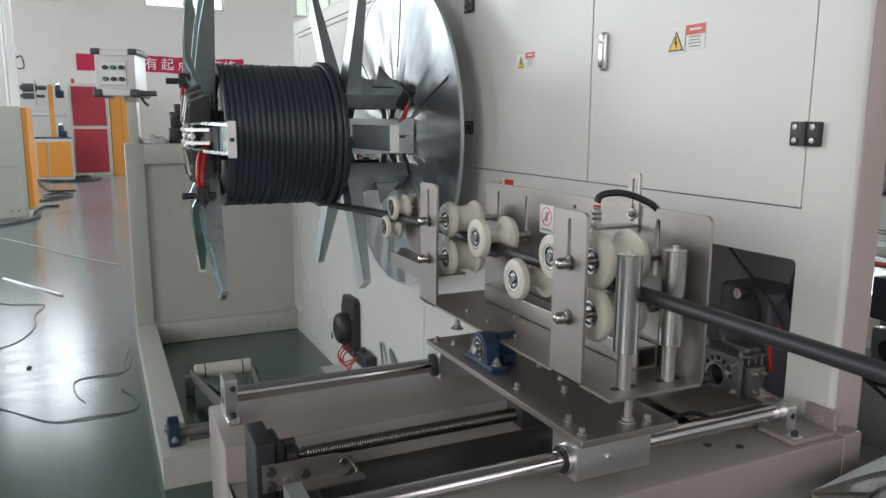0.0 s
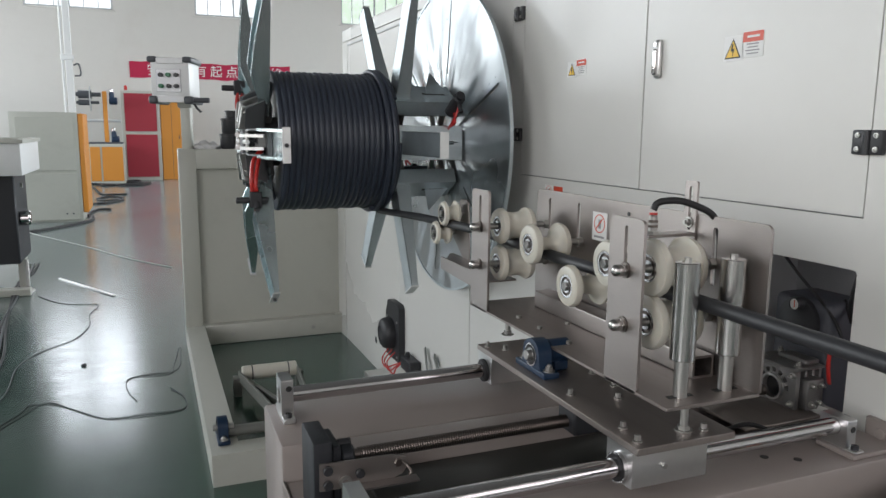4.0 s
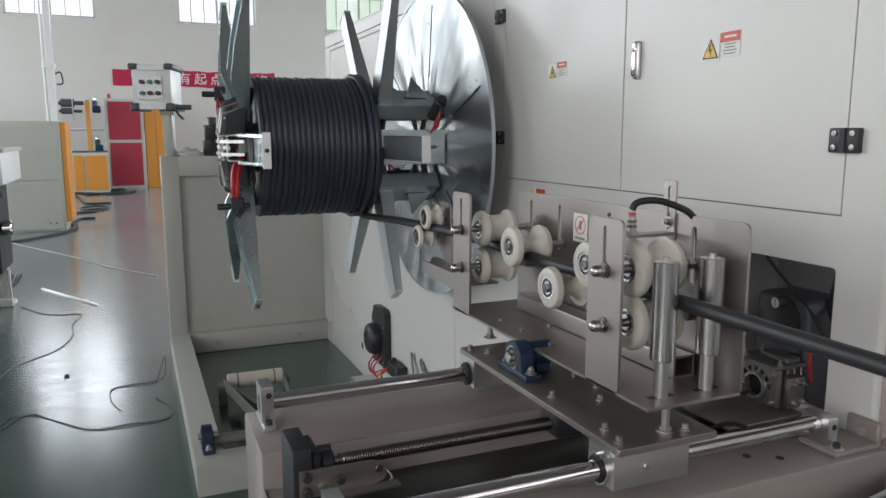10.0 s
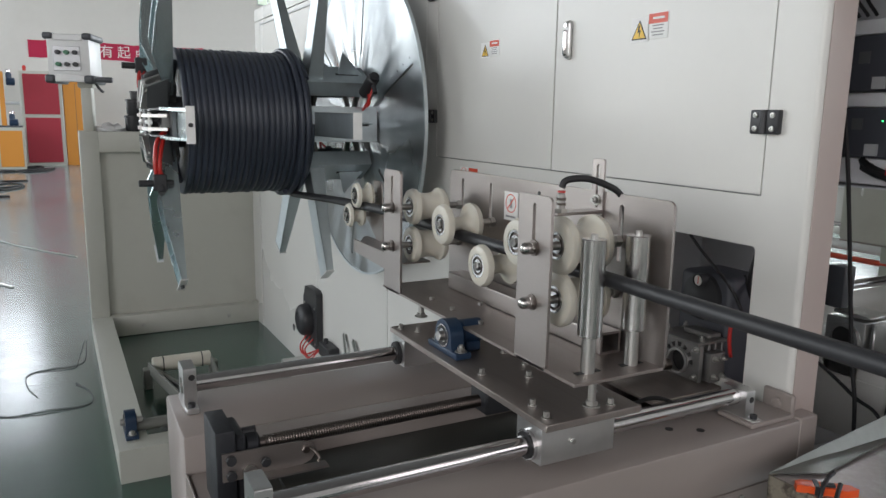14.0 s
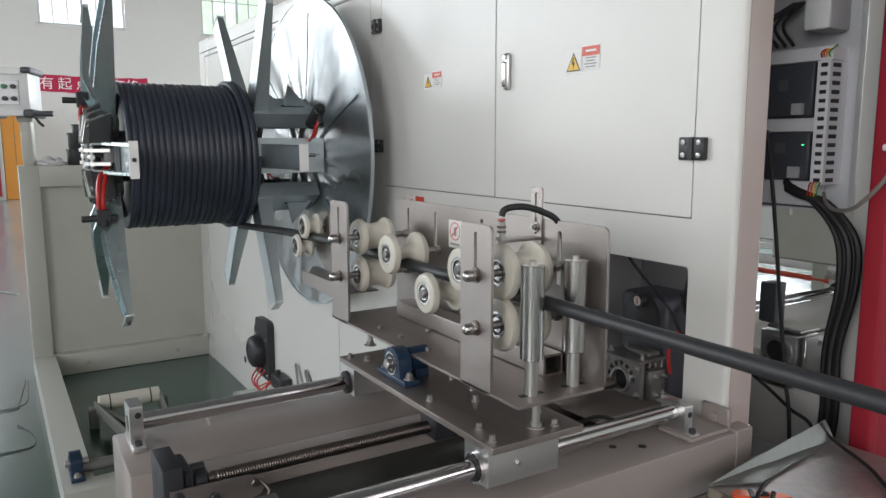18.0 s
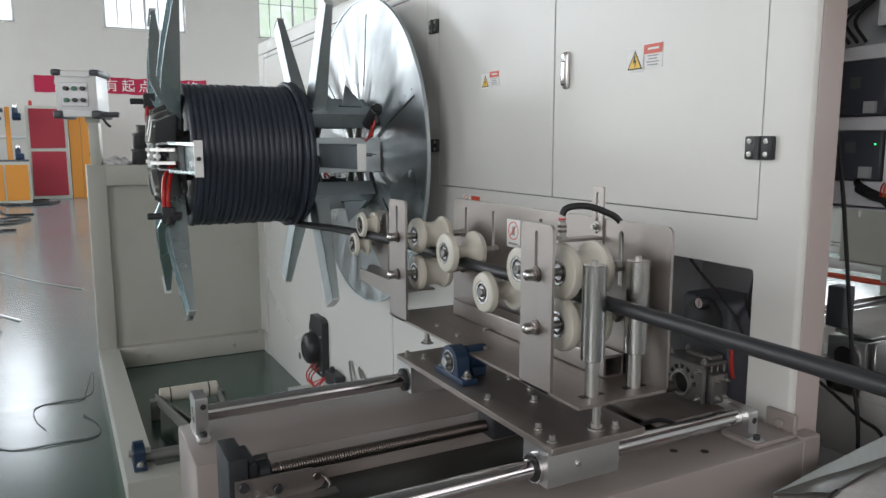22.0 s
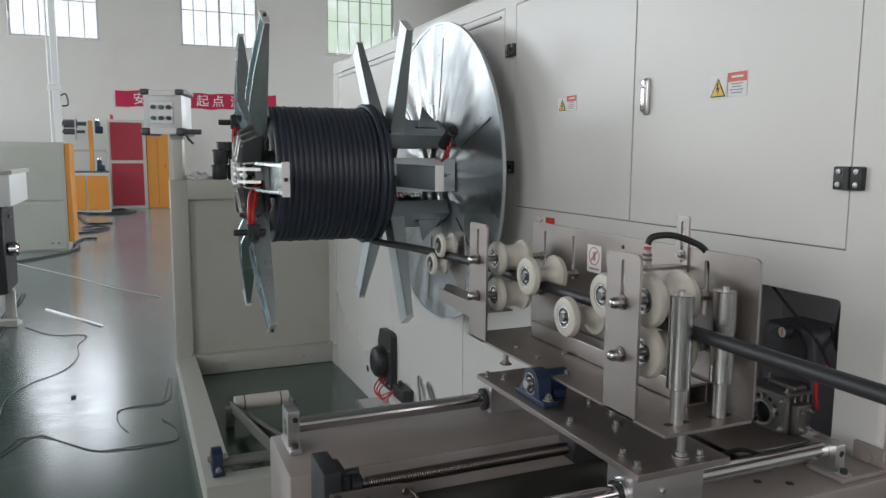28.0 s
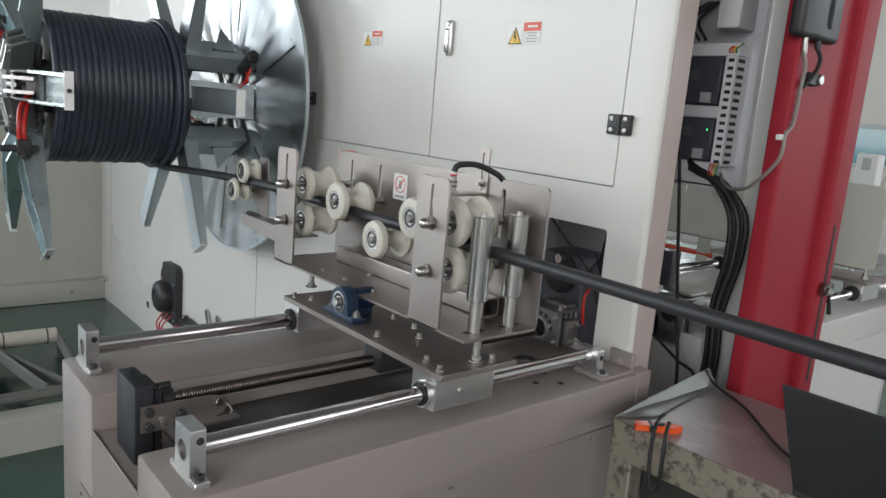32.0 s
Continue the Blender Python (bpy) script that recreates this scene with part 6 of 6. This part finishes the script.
def trunking(y0, y1, z0, z1, deep=0.065, upright=True):
    """Slotted wiring duct: a row of fingers, each one a tooth, with a cover."""
    du = part("cable_duct", box(B(), EX - deep, EX - 0.001, y0 + 0.002, y1 - 0.002, z0, z1), DUCT, mp_, "grey slotted wiring duct")
    part("cover", box(B(), EX - deep - 0.003, EX - deep, y0, y1, z0, z1, 0.001), DUCT, du)
    if upright:
        count = int((z1 - z0) / 0.0185)
        for i in range(count):
            z = z0 + (i + 0.5) * (z1 - z0) / count
            part("slot", box(B(), EX - deep + 0.010, EX - 0.030, y0 + 0.0012, y0 + 0.0024, z - 0.0045, z + 0.0045), LABELBLACK, du)
            part("slot", box(B(), EX - deep - 0.0036, EX - deep - 0.0028, y0 + 0.006, y0 + 0.021, z - 0.0042, z + 0.0042), LABELBLACK, du)


trunking(0.002, 0.032, 1.280, 1.550, 0.070)
trunking(0.004, 0.44, 1.552, 1.582, 0.06, upright=False)
trunking(0.036, 0.44, 1.398, 1.428, 0.05, upright=False)
trunking(0.036, 0.44, 1.230, 1.285, 0.05, upright=False)
for z0, z1 in ((1.430, 1.550), (1.288, 1.396)):
    dr = part("drive", box(B(), EX - 0.068, EX - 0.002, 0.042, 0.185, z0, z1, 0.004), CHARCOAL, mp_, "charcoal servo drive")
    part("terminal", box(B(), EX - 0.078, EX - 0.066, 0.06, 0.085, z0 + 0.005, z0 + 0.03), GREYBOX, dr)
    part("drive_label", box(B(), EX - 0.070, EX - 0.0678, 0.10, 0.125, z0 + 0.06, z0 + 0.085), CABLEGREY, dr)
part("lamp", box(B(), EX - 0.0698, EX - 0.0678, 0.055, 0.058, 1.366, 1.369), GREENLED, mp_, "lit green indicator")
tb = part("terminal_box", box(B(), EX - 0.078, EX - 0.002, 0.004, 0.066, 1.615, 1.722, 0.008, 2), GREYBOX, mp_, "light grey relay box")
part("terminal_cover", box(B(), EX - 0.084, EX - 0.076, 0.006, 0.064, 1.617, 1.720, 0.006, 2), WHITEPAINT, tb)
for k, mat in enumerate((REDHOSE, ORANGEPLASTIC, LABELYELLOW, material("green wire", (0.02, 0.22, 0.06), 0.45))):
    p = [(EX - 0.05, 0.030 - 0.006 * k, 1.552), (EX - 0.072, 0.026 - 0.006 * k, 1.566), (EX - 0.05, 0.02 - 0.006 * k, 1.583)]
    part("wire", tube(B(), curve_points(p, 4), 0.0017, 6), mat, mp_)
    p = [(EX - 0.05, 0.032 - 0.007 * k, 1.288), (EX - 0.085, 0.024 - 0.007 * k, 1.280), (EX - 0.09, 0.024 - 0.007 * k, 1.255)]
    part("wire", tube(B(), curve_points(p, 4), 0.0016, 6), mat, mp_)
for k in range(4):
    p = [(EX - 0.03, 0.12 + 0.02 * k, 1.594), (EX - 0.06, 0.13 + 0.02 * k, 1.64), (EX - 0.03, 0.10 + 0.008 * k, 1.69)]
    part("wire", tube(B(), curve_points(p, 5), 0.004, 6), RUBBER, mp_)

cbn = thing("cable_bundle", (0.45, 0.0, 0.70), "thick bundle of black cables hanging from the electrical panel", "cables")
for k in range(9):
    a = 2 * math.pi * k / 9
    ox, oy = 0.013 * math.cos(a) * (0.6 + 0.4 * (k % 2)), 0.0125 * math.sin(a) * (0.6 + 0.4 * (k % 2))
    p = [(0.46 + ox, 0.10 + oy * 0.5, 1.270 + oy), (0.44 + ox, 0.060 + oy, 1.258 + oy * 0.6), (0.44 + ox, 0.005 + oy, 1.236), (0.44 + ox, -0.055 + oy * 1.5, 1.165), (0.44 + ox, -0.064 + oy * 1.3, 1.06), (0.44 + ox, -0.042 + oy, 0.91), (0.445 + ox, -0.040 + oy, 0.72), (0.46 + ox, 0.03 + oy, 0.40), (0.47 + ox, 0.04 + oy, 0.008)]
    part("cable", tube(B(), curve_points(p, 8), 0.0085, 8), RUBBER, cbn)
pts = curve_points([(0.36, 0.10, 1.40), (0.35, 0.067, 1.255), (0.35, 0.035, 1.03), (0.35, 0.010, 0.854), (0.35, -0.010, 0.732), (0.36, -0.02, 0.40), (0.38, 0.0, 0.006)], 8)
solo("hanging_cable", tube(B(), pts, 0.0045, 7), RUBBER, (0.46, 0.16, 0), "single black cable hanging beside the cabinet post", "cable")
pts = curve_points([(0.36, 0.17, 0.86), (0.40, 0.099, 0.803), (0.40, 0.025, 0.762), (0.40, -0.036, 0.731), (0.42, -0.06, 0.60), (0.42, -0.05, 0.01)], 8)
solo("hanging_cable", tube(B(), pts, 0.0042, 7), RUBBER, (0.46, 0.08, 0), "black cable slung under the electrical panel", "cable")
pts = curve_points([(0.482, 0.03, 1.258), (0.41, -0.02, 1.243), (0.33, -0.09, 1.236), (0.268, -0.165, 1.252), (0.252, -0.226, 1.315), (0.256, -0.230, 1.369), (0.284, -0.228, 1.390), (0.300, -0.224, 1.424), (0.298, -0.226, 1.477), (0.297, -0.228, 1.515), (0.286, -0.224, 1.545)], 8)
solo("grey_cable", tube(B(), pts, 0.0042, 8), CABLETAN, (0.45, -0.1, 1.24), "grey sheathed cable looping to the red column", "cable")
bm = box(B(), EX - 0.002, EX + 0.09, -0.122, -0.031, 0.0, FTOP, 0.006, 2)
solo("cabinet_post", bm, CREAM, (EX + 0.04, -0.05, 0), "cream steel post at the cabinet's open end", "post")

# ---- red column of the neighbouring machine ----
rcx = thing("red_column", (0.52, -0.19, 0), "red enamelled steel channel column of the neighbouring machine", "column")
CYF, CXA, CXB = -0.200, 0.221, 0.558
part("web", box(B(), CXA + 0.004, CXB - 0.06, CYF, CYF + 0.010, 0.0, 2.7), REDPAINT, rcx)
part("flange", box(B(), CXA - 0.026, CXA + 0.006, CYF - 0.018, CYF + 0.022, 0.0, 2.7, 0.006, 3), REDPAINT, rcx)
part("flange", box(B(), CXB - 0.078, CXB + 0.010, CYF - 0.022, CYF + 0.05, 0.0, 2.7, 0.010, 3), REDPAINT, rcx)
tbx = part("terminal_box", box(B(), 0.160, 0.340, CYF - 0.034, CYF - 0.0005, 1.572, 1.90, 0.012, 3), BLACKPLASTIC, rcx, "black terminal box")
part("box_sticker", box(B(), 0.170, 0.230, CYF - 0.0352, CYF - 0.0342, 1.68, 1.76), GREYBOX, tbx)
part("gland", cyl(B(), (0.204, CYF - 0.022, 1.573), (0.206, CYF - 0.024, 1.540), 0.006, 12), ZINC, tbx)
part("gland", cyl(B(), (0.263, CYF - 0.022, 1.573), (0.265, CYF - 0.024, 1.556), 0.007, 12), BLACKPLASTIC, tbx)
part("side_rib", box(B(), 0.277, 0.283, CYF - 0.040, CYF - 0.0335, 1.60, 1.88, 0.001), DARKGREY, tbx)
for k in range(14):
    part("grille_slot", box(B(), 0.288, 0.295, CYF - 0.0356, CYF - 0.0338, 1.60 + 0.016 * k, 1.61 + 0.016 * k), LABELBLACK, tbx)
part("lead", tube(B(), curve_points([(0.263, CYF - 0.024, 1.558), (0.273, CYF - 0.030, 1.535), (0.257, CYF - 0.030, 1.504), (0.221, CYF - 0.026, 1.472)], 6), 0.0048, 7), RUBBER, rcx)
sn = part("clip", box(B(), 0.255, 0.307, CYF - 0.022, CYF - 0.0005, 1.480, 1.508, 0.003), BLACKPLASTIC, rcx)
part("clip_screw", cyl(B(), (0.305, CYF - 0.012, 1.494), (0.305, CYF - 0.027, 1.494), 0.012, 10, 0.002), ZINC, sn)
part("saddle", box(B(), 0.155, 0.175, CYF - 0.030, CYF - 0.0170, 1.358, 1.370, 0.002), LABELWHITE, rcx, "white cable saddle")
part("slot", box(B(), 0.522, 0.534, CYF - 0.0232, CYF - 0.0218, 0.75, 1.16), LABELBLACK, rcx, "dark adjusting slot")
cl = part("clamp", box(B(), 0.498, 0.546, CYF - 0.040, CYF - 0.0235, 0.985, 1.015, 0.003), SCREWMAT, rcx)
part("clamp_bolt", cyl(B(), (0.518, CYF - 0.038, 1.0), (0.498, CYF - 0.053, 1.0), 0.007, 10), ZINC, cl)
part("foot_plate", box(B(), 0.14, 0.64, -0.30, -0.10, 0.0, 0.014, 0.003), REDPAINT, rcx)

# ---- the second winding station behind ----
S0, S1 = 0.52, 1.505
sb = thing("second_bench", (1.0, 0.17, 0), "pale grey bench with guide rails of the second winding station", "machine bench")
part("near_beam", box(B(), S0, S1, BY0, 0.03, 0.0, TOP, 0.006, 2), LIGHTBENCH, sb)
part("far_beam", box(B(), S0, S1, 0.268, BY1, 0.0, TOP, 0.008, 2), LIGHTBENCH, sb)
part("inner_deck", box(B(), S0 + 0.002, S1 - 0.1, 0.170, 0.2685, 0.60, TOP - 0.0006, 0.004), LIGHTBENCH, sb)
part("trough_floor", box(B(), S0 + 0.002, S1 - 0.002, 0.0305, 0.1695, 0.60, 0.80), LIGHTBENCH, sb)
part("end_sheet", box(B(), S0 - 0.004, S0 - 0.0005, BY0, BY1, 0.0, 0.76, 0.001), LIGHTBENCH, sb)
part("side_sheet", box(B(), S0 + 0.05, S1 - 0.04, BY0 - 0.003, BY0, 0.05, 0.755, 0.0014), LIGHTBENCH, sb)
for x in (0.62, 1.02, 1.43):
    part("panel_screw", cyl(B(), (x, BY0 - 0.003, 0.738), (x, BY0 - 0.006, 0.738), 0.0045, 10), ZINC, sb)
for y in (RN, RF):
    part("rail", cyl(B(), (0.60, y, RZ), (1.49, y, RZ), RR, 24), CHROME, sb)
    for x in (0.615, 1.478):
        part("rail_block", box(B(), x - 0.011, x + 0.011, y - 0.027, y + 0.027, TOP, TOP + 0.078, 0.003), ALU, sb)
        part("rail_foot", box(B(), x - 0.0112, x + 0.0112, y - 0.046, y + 0.046, TOP, TOP + 0.011, 0.002), ALU, sb)
part("lead_screw", cyl(B(), (0.60, SY, SZ), (1.45, SY, SZ), SR, 16), SCREWMAT, sb)
part("screw_block", box(B(), 1.425, 1.482, 0.108, 0.214, 0.70, 0.935, 0.004), NAVYBLACK, sb)
gbx = part("gearbox", box(B(), 0.522, 0.618, 0.092, 0.195, 0.70, 0.899, 0.008, 2), ALU, sb, "cast aluminium gearbox")
part("gear_cover", box(B(), 0.53, 0.61, 0.073, 0.0855, 0.78, 0.90, 0.003), ALU, gbx)
part("gear_plate", box(B(), 0.53, 0.61, 0.088, 0.182, 0.905, 0.913, 0.002), ALU, gbx)
part("gear_flange", ring(B(), (0.512, 0.142, 0.850), (1, 0, 0), 0.030, 0.040, 0.010, 24), ALU, gbx)
part("gear_bore", cyl(B(), (0.5195, 0.142, 0.850), (0.521, 0.142, 0.850), 0.030, 24), LABELBLACK, gbx)
for z in (0.80, 0.88):
    part("bolt", hexbolt(B(), (0.585, 0.073, z), (0, -1, 0), 0.006), ZINC, gbx)
part("motor", box(B(), 0.53, 0.575, 0.163, 0.21, 0.915, 1.02, 0.006, 2), DARKGREY, sb, "dark servo motor")

sc = thing("second_carriage", (1.25, 0.2, 0.87), "stainless carriage with a slotted plate on the second bench", "carriage")
part("deck_plate", box(B(), 1.194, 1.371, -0.118, 0.428, LZ - 0.011, LZ, 0.0012), STEELH, sc)
for y in (RN, RF):
    bm = slab(B(), [rrect(y - 0.032, y + 0.032, RZ - 0.022, LZ - 0.0112, 0.002), circle(y, RZ, RR + 0.003, 20)[::-1]], axes((1.230, 0, 0), (0, 1, 0), (0, 0, 1)), 0.135)
    bb = part("bearing_block", bm, ALU, sc)
    part("bushing", ring(B(), (1.222, y, RZ), (1, 0, 0), RR + 0.0006, RR + 0.010, 0.15, 24), RUBBER, bb)
part("floor_plate", box(B(), 1.143, 1.317, -0.108, 0.590, UZ0, UZ1, 0.0008), STEELH, sc)
for x, y in ((1.26, -0.085), (1.20, 0.30), (1.29, 0.30), (1.20, 0.02)):
    bm = cyl(B(), (x, y, LZ), (x, y, UZ0), 0.0062, 12)
    hexbolt(bm, (x, y, LZ), (0, 0, 1), 0.0095, 0.007)
    part("levelling_bolt", bm, ZINC, sc)
bm = slab(B(), [rrect(-0.150, 0.590, UZ0 + 0.006, 1.243, 0.012, 5)] + [slot(y, 1.130, 1.226, 0.011)[::-1] for y in SLOTS], axes((1.142, 0, 0), (0, 1, 0), (0, 0, 1)), 0.005)
bp2 = part("back_plate", bm, FRAMEGREY, sc, "tall grey plate with vertical slots")
for y, z in ((0.004, 1.167), (0.004, 1.081), (0.120, 1.154), (0.242, 1.090), (0.395, 1.146)):
    part("roller", cyl(B(), (1.18, y, z), (1.275, y, z), 0.042, 24, 0.004), NYLON, sc, "white nylon roller")
    bm = cyl(B(), (1.130, y, z), (1.142, y, z), 0.0105, 6, 0.001)
    cyl(bm, (1.118, y, z), (1.275, y, z), 0.0069, 12)
    part("axle", bm, ZINC, bp2)
part("sensor_post", lathe(B(), (1.20, -0.115, 1.22), (0, 0, 1), [(0, 0), (0.014, 0), (0.014, 0.03), (0.009, 0.05), (0, 0.055)], 14), ZINC, sc)
part("clamp_lever", cyl(B(), (1.02, -0.09, TOP + 0.001), (1.00, -0.085, 0.93), 0.007, 10, 0.001, 0.004), RUBBER, sc)

pr = thing("pipe_rack", (1.62, 1.1, 0), "white tubular pipe rack beside the second bench", "pipe rack")
part("cross_beam", cyl(B(), (1.62, 0.30, 0.885), (1.62, 2.0, 0.885), 0.021, 18), WHITEPAINT, pr)
part("cross_rail", cyl(B(), (1.66, 0.70, 0.957), (1.66, 2.0, 0.957), 0.010, 14), CHROME, pr)
part("cross_pipe", cyl(B(), (1.60, 0.30, 0.838), (1.60, 2.0, 0.838), 0.011, 14), LABELRED, pr, "brownish red pipe")
for y in (0.66, 1.02, 1.8):
    part("post", box(B(), 1.59, 1.645, y, y + 0.055, 0.0, 0.925, 0.004), FRAMEGREY, pr)
ow = thing("second_reel_frame", (3.03, 2.9, 0), "rear housing of the second winding station, light put in its cream tone", "machine frame")
# Cream where grey belongs: the lighter tone stands in for missing light.
part("panel", box(B(), 3.0, 3.06, 1.22, 4.6, 0.70, 2.05, 0.006), CREAM, ow)
for y in (1.26, 2.9, 4.54):
    part("leg", box(B(), 3.0, 3.06, y - 0.03, y + 0.03, 0.0, 0.70, 0.004), FRAMEGREY, ow)
part("rail", box(B(), 2.985, 3.0, 1.22, 4.6, 0.98, 1.02, 0.003), WHITEPAINT, ow)

# ---- switch post and frame further off ----
ho = thing("switch_post", (2.59, 0.42, 0), "grey post with a white switch box", "switch")
part("post", cyl(B(), (2.59, 0.45, 0.0), (2.59, 0.45, 1.18), 0.018, 14), GREYBOX, ho)
part("switch_box", box(B(), 2.55, 2.63, 0.40, 0.50, 1.15, 1.32, 0.006), WHITEPAINT, ho, "white switch box")
part("switch_face", box(B(), 2.546, 2.5505, 0.43, 0.47, 1.24, 1.30, 0.001), GREYBOX, ho)
part("lead", tube(B(), curve_points([(2.56, 0.47, 1.16), (2.50, 0.52, 1.05), (2.46, 0.56, 0.85), (2.48, 0.58, 0.5)], 6), 0.012, 8), RUBBER, ho)
cu = thing("machine_trolley", (3.0, -0.2, 0), "white welded steel trolley frame with shelves", "trolley")
for x in (2.7, 3.5):
    for y in (-0.5, 0.15):
        part("leg", box(B(), x - 0.025, x + 0.025, y - 0.025, y + 0.025, 0.0, 0.72, 0.004), WHITEPAINT, cu)
for z in (0.20, 0.70):
    part("shelf", box(B(), 2.66, 3.54, -0.54, 0.19, z, z + 0.025, 0.003), WHITEPAINT, cu)
for x in (2.8, 3.1):
    part("bin", box(B(), x, x + 0.22, -0.4, -0.1, 0.2255, 0.38, 0.01), DARKGREY if x < 3 else REDPAINT, cu)

# ---- worn work table with its clutter ----
wt = thing("work_table", (0.08, -0.6, 0), "worn cream steel work table with a scuffed sheet-metal top", "work table")
TZ = 0.80
TM = Matrix.Translation((-0.152, -0.184, 0)) @ Matrix.Rotation(radians(2.0), 4, "Z")


def tbox(name, x0, x1, y0, y1, z0, z1, mat, b=0.003, parent=wt, label=""):
    return part(name, box(B(), x0, x1, y0, y1, z0, z1, b, 1, TM), mat, parent, label)


tbox("top", 0.004, 0.37, -0.80, -0.004, TZ - 0.006, TZ, SHEETTOP, 0.001, label="scuffed sheet-metal top")
bm = bmesh.new()
A, C, D, E = [bm.verts.new(TM @ Vector(q)) for q in ((0.0, 0.0, TZ + 0.002), (0.37, 0.006, TZ + 0.034), (0.362, -0.018, TZ + 0.003), (0.082, -0.046, TZ + 0.0025))]
bm.faces.new((A, E, D))
bm.faces.new((A, D, C))
bmesh.ops.subdivide_edges(bm, edges=bm.edges[:], cuts=7, use_grid_fill=True)
for v in bm.verts:
    v.co.z += 0.0022 * noise.noise(v.co * 38) + 0.0012
r = bmesh.ops.extrude_face_region(bm, geom=bm.faces[:])
bmesh.ops.translate(bm, verts=[v for v in r["geom"] if isinstance(v, bmesh.types.BMVert)], vec=(0, 0, 0.0015))
part("rim", bm, RIMSHEET, wt, "crumpled turned-up sheet edge")
part("back_apron", box(B(), 0.0, 0.37, -0.004, 0.0, TZ - 0.06, TZ - 0.0005, 0.001, 1, TM), WORN, wt)
tbox("front_apron", 0.0, 0.004, -0.80, 0.0, TZ - 0.075, TZ + 0.001, WORN, 0.001)
tbox("front_rail", 0.004, 0.05, -0.80, 0.0, TZ - 0.075, TZ - 0.03, WORN)
for y0, y1 in ((-0.05, 0.0), (-0.30, -0.265), (-0.80, -0.75)):
    tbox("leg", 0.001, 0.045, y0, y1, 0.0, TZ - 0.07, WORN)
for y0, y1 in ((-0.05, 0.0), (-0.80, -0.75)):
    tbox("leg", 0.325, 0.37, y0, y1, 0.0, TZ - 0.01, WORN)
# Dark panel added between the legs, in place of shade under the top.
tbox("recess_shade", 0.05, 0.055, -0.27, -0.05, 0.30, TZ - 0.07, DARKSHEET, 0.001)
tbox("back_rail", 0.33, 0.369, -0.76, -0.05, TZ - 0.06, TZ - 0.008, WORN)
tbox("lower_shelf", 0.01, 0.36, -0.79, -0.01, 0.24, 0.26, WORN)


def onto(x, y, z):
    return TM @ Vector((x, y, z))


kn = thing("utility_knife", tuple(onto(0.04, -0.095, TZ)), "orange utility knife lying on the table corner", "knife")
M = TM @ Matrix.Translation((0.030, -0.080, TZ)) @ Matrix.Rotation(radians(-44), 4, "Z") @ Matrix.Diagonal((0.60, 0.80, 0.75, 1))
prof = [(-0.075, -0.012), (0.045, -0.014), (0.075, 0.0), (0.058, 0.014), (-0.060, 0.015), (-0.075, 0.006)]
part("handle", slab(B(), [prof], M, 0.016), ORANGEPLASTIC, kn, "orange plastic handle")
part("slider", slab(B(), [rrect(-0.015, 0.018, -0.007, 0.007, 0.003)], M @ Matrix.Translation((0, 0, 0.016)), 0.004), BLACKPLASTIC, kn)
part("grip_band", slab(B(), [rrect(-0.032, -0.020, -0.016, 0.017)], M @ Matrix.Translation((0, 0, -0.0005)), 0.0185), BLACKPLASTIC, kn)
pts = curve_points([onto(0.060, -0.070, TZ + 0.022), onto(0.028, -0.080, TZ + 0.024), onto(0.002, -0.088, TZ + 0.010), onto(-0.008, -0.092, TZ - 0.04), onto(-0.010, -0.10, TZ - 0.088), onto(-0.007, -0.108, TZ - 0.098), onto(-0.009, -0.116, TZ - 0.085), onto(-0.008, -0.118, TZ - 0.03), onto(0.002, -0.112, TZ + 0.010), onto(0.03, -0.10, TZ + 0.024)], 8)
part("strap", tube(B(), pts, 0.0036, 8), RUBBER, kn, "black wrist strap hanging over the edge")
pts = curve_points([onto(0.350, 0.004, TZ + 0.034), onto(0.352, -0.012, TZ + 0.014), onto(0.335, -0.05, TZ + 0.006), onto(0.28, -0.13, TZ + 0.006), onto(0.15, -0.26, TZ + 0.006), onto(0.12, -0.34, TZ + 0.006), onto(0.20, -0.42, TZ + 0.006)], 8)
solo("power_lead", tube(B(), pts, 0.0036, 8), RUBBER, tuple(onto(0.2, -0.2, TZ)), "black power lead lying across the table top", "cable")
lp = thing("laptop", tuple(onto(0.16, -0.52, TZ)), "black laptop standing open on the table, lid towards the winder", "laptop")
tbox("base", 0.0, 0.225, -0.66, -0.343, TZ, TZ + 0.018, BLACKPLASTIC, 0.004, lp)
M = TM @ Matrix.Translation((0.006, -0.343, TZ + 0.014)) @ Matrix.Rotation(radians(-30), 4, "Y")
bm = box(B(), -0.006, 0.0, -0.330, 0.0, 0.0, 0.232, 0.003, 2, M)
part("lid", bm, BLACKPLASTIC, lp)
part("screen", box(B(), 0.0002, 0.001, -0.300, -0.015, 0.015, 0.19, 0, 1, M), LABELBLACK, lp)
rcx.location.x += 0.085
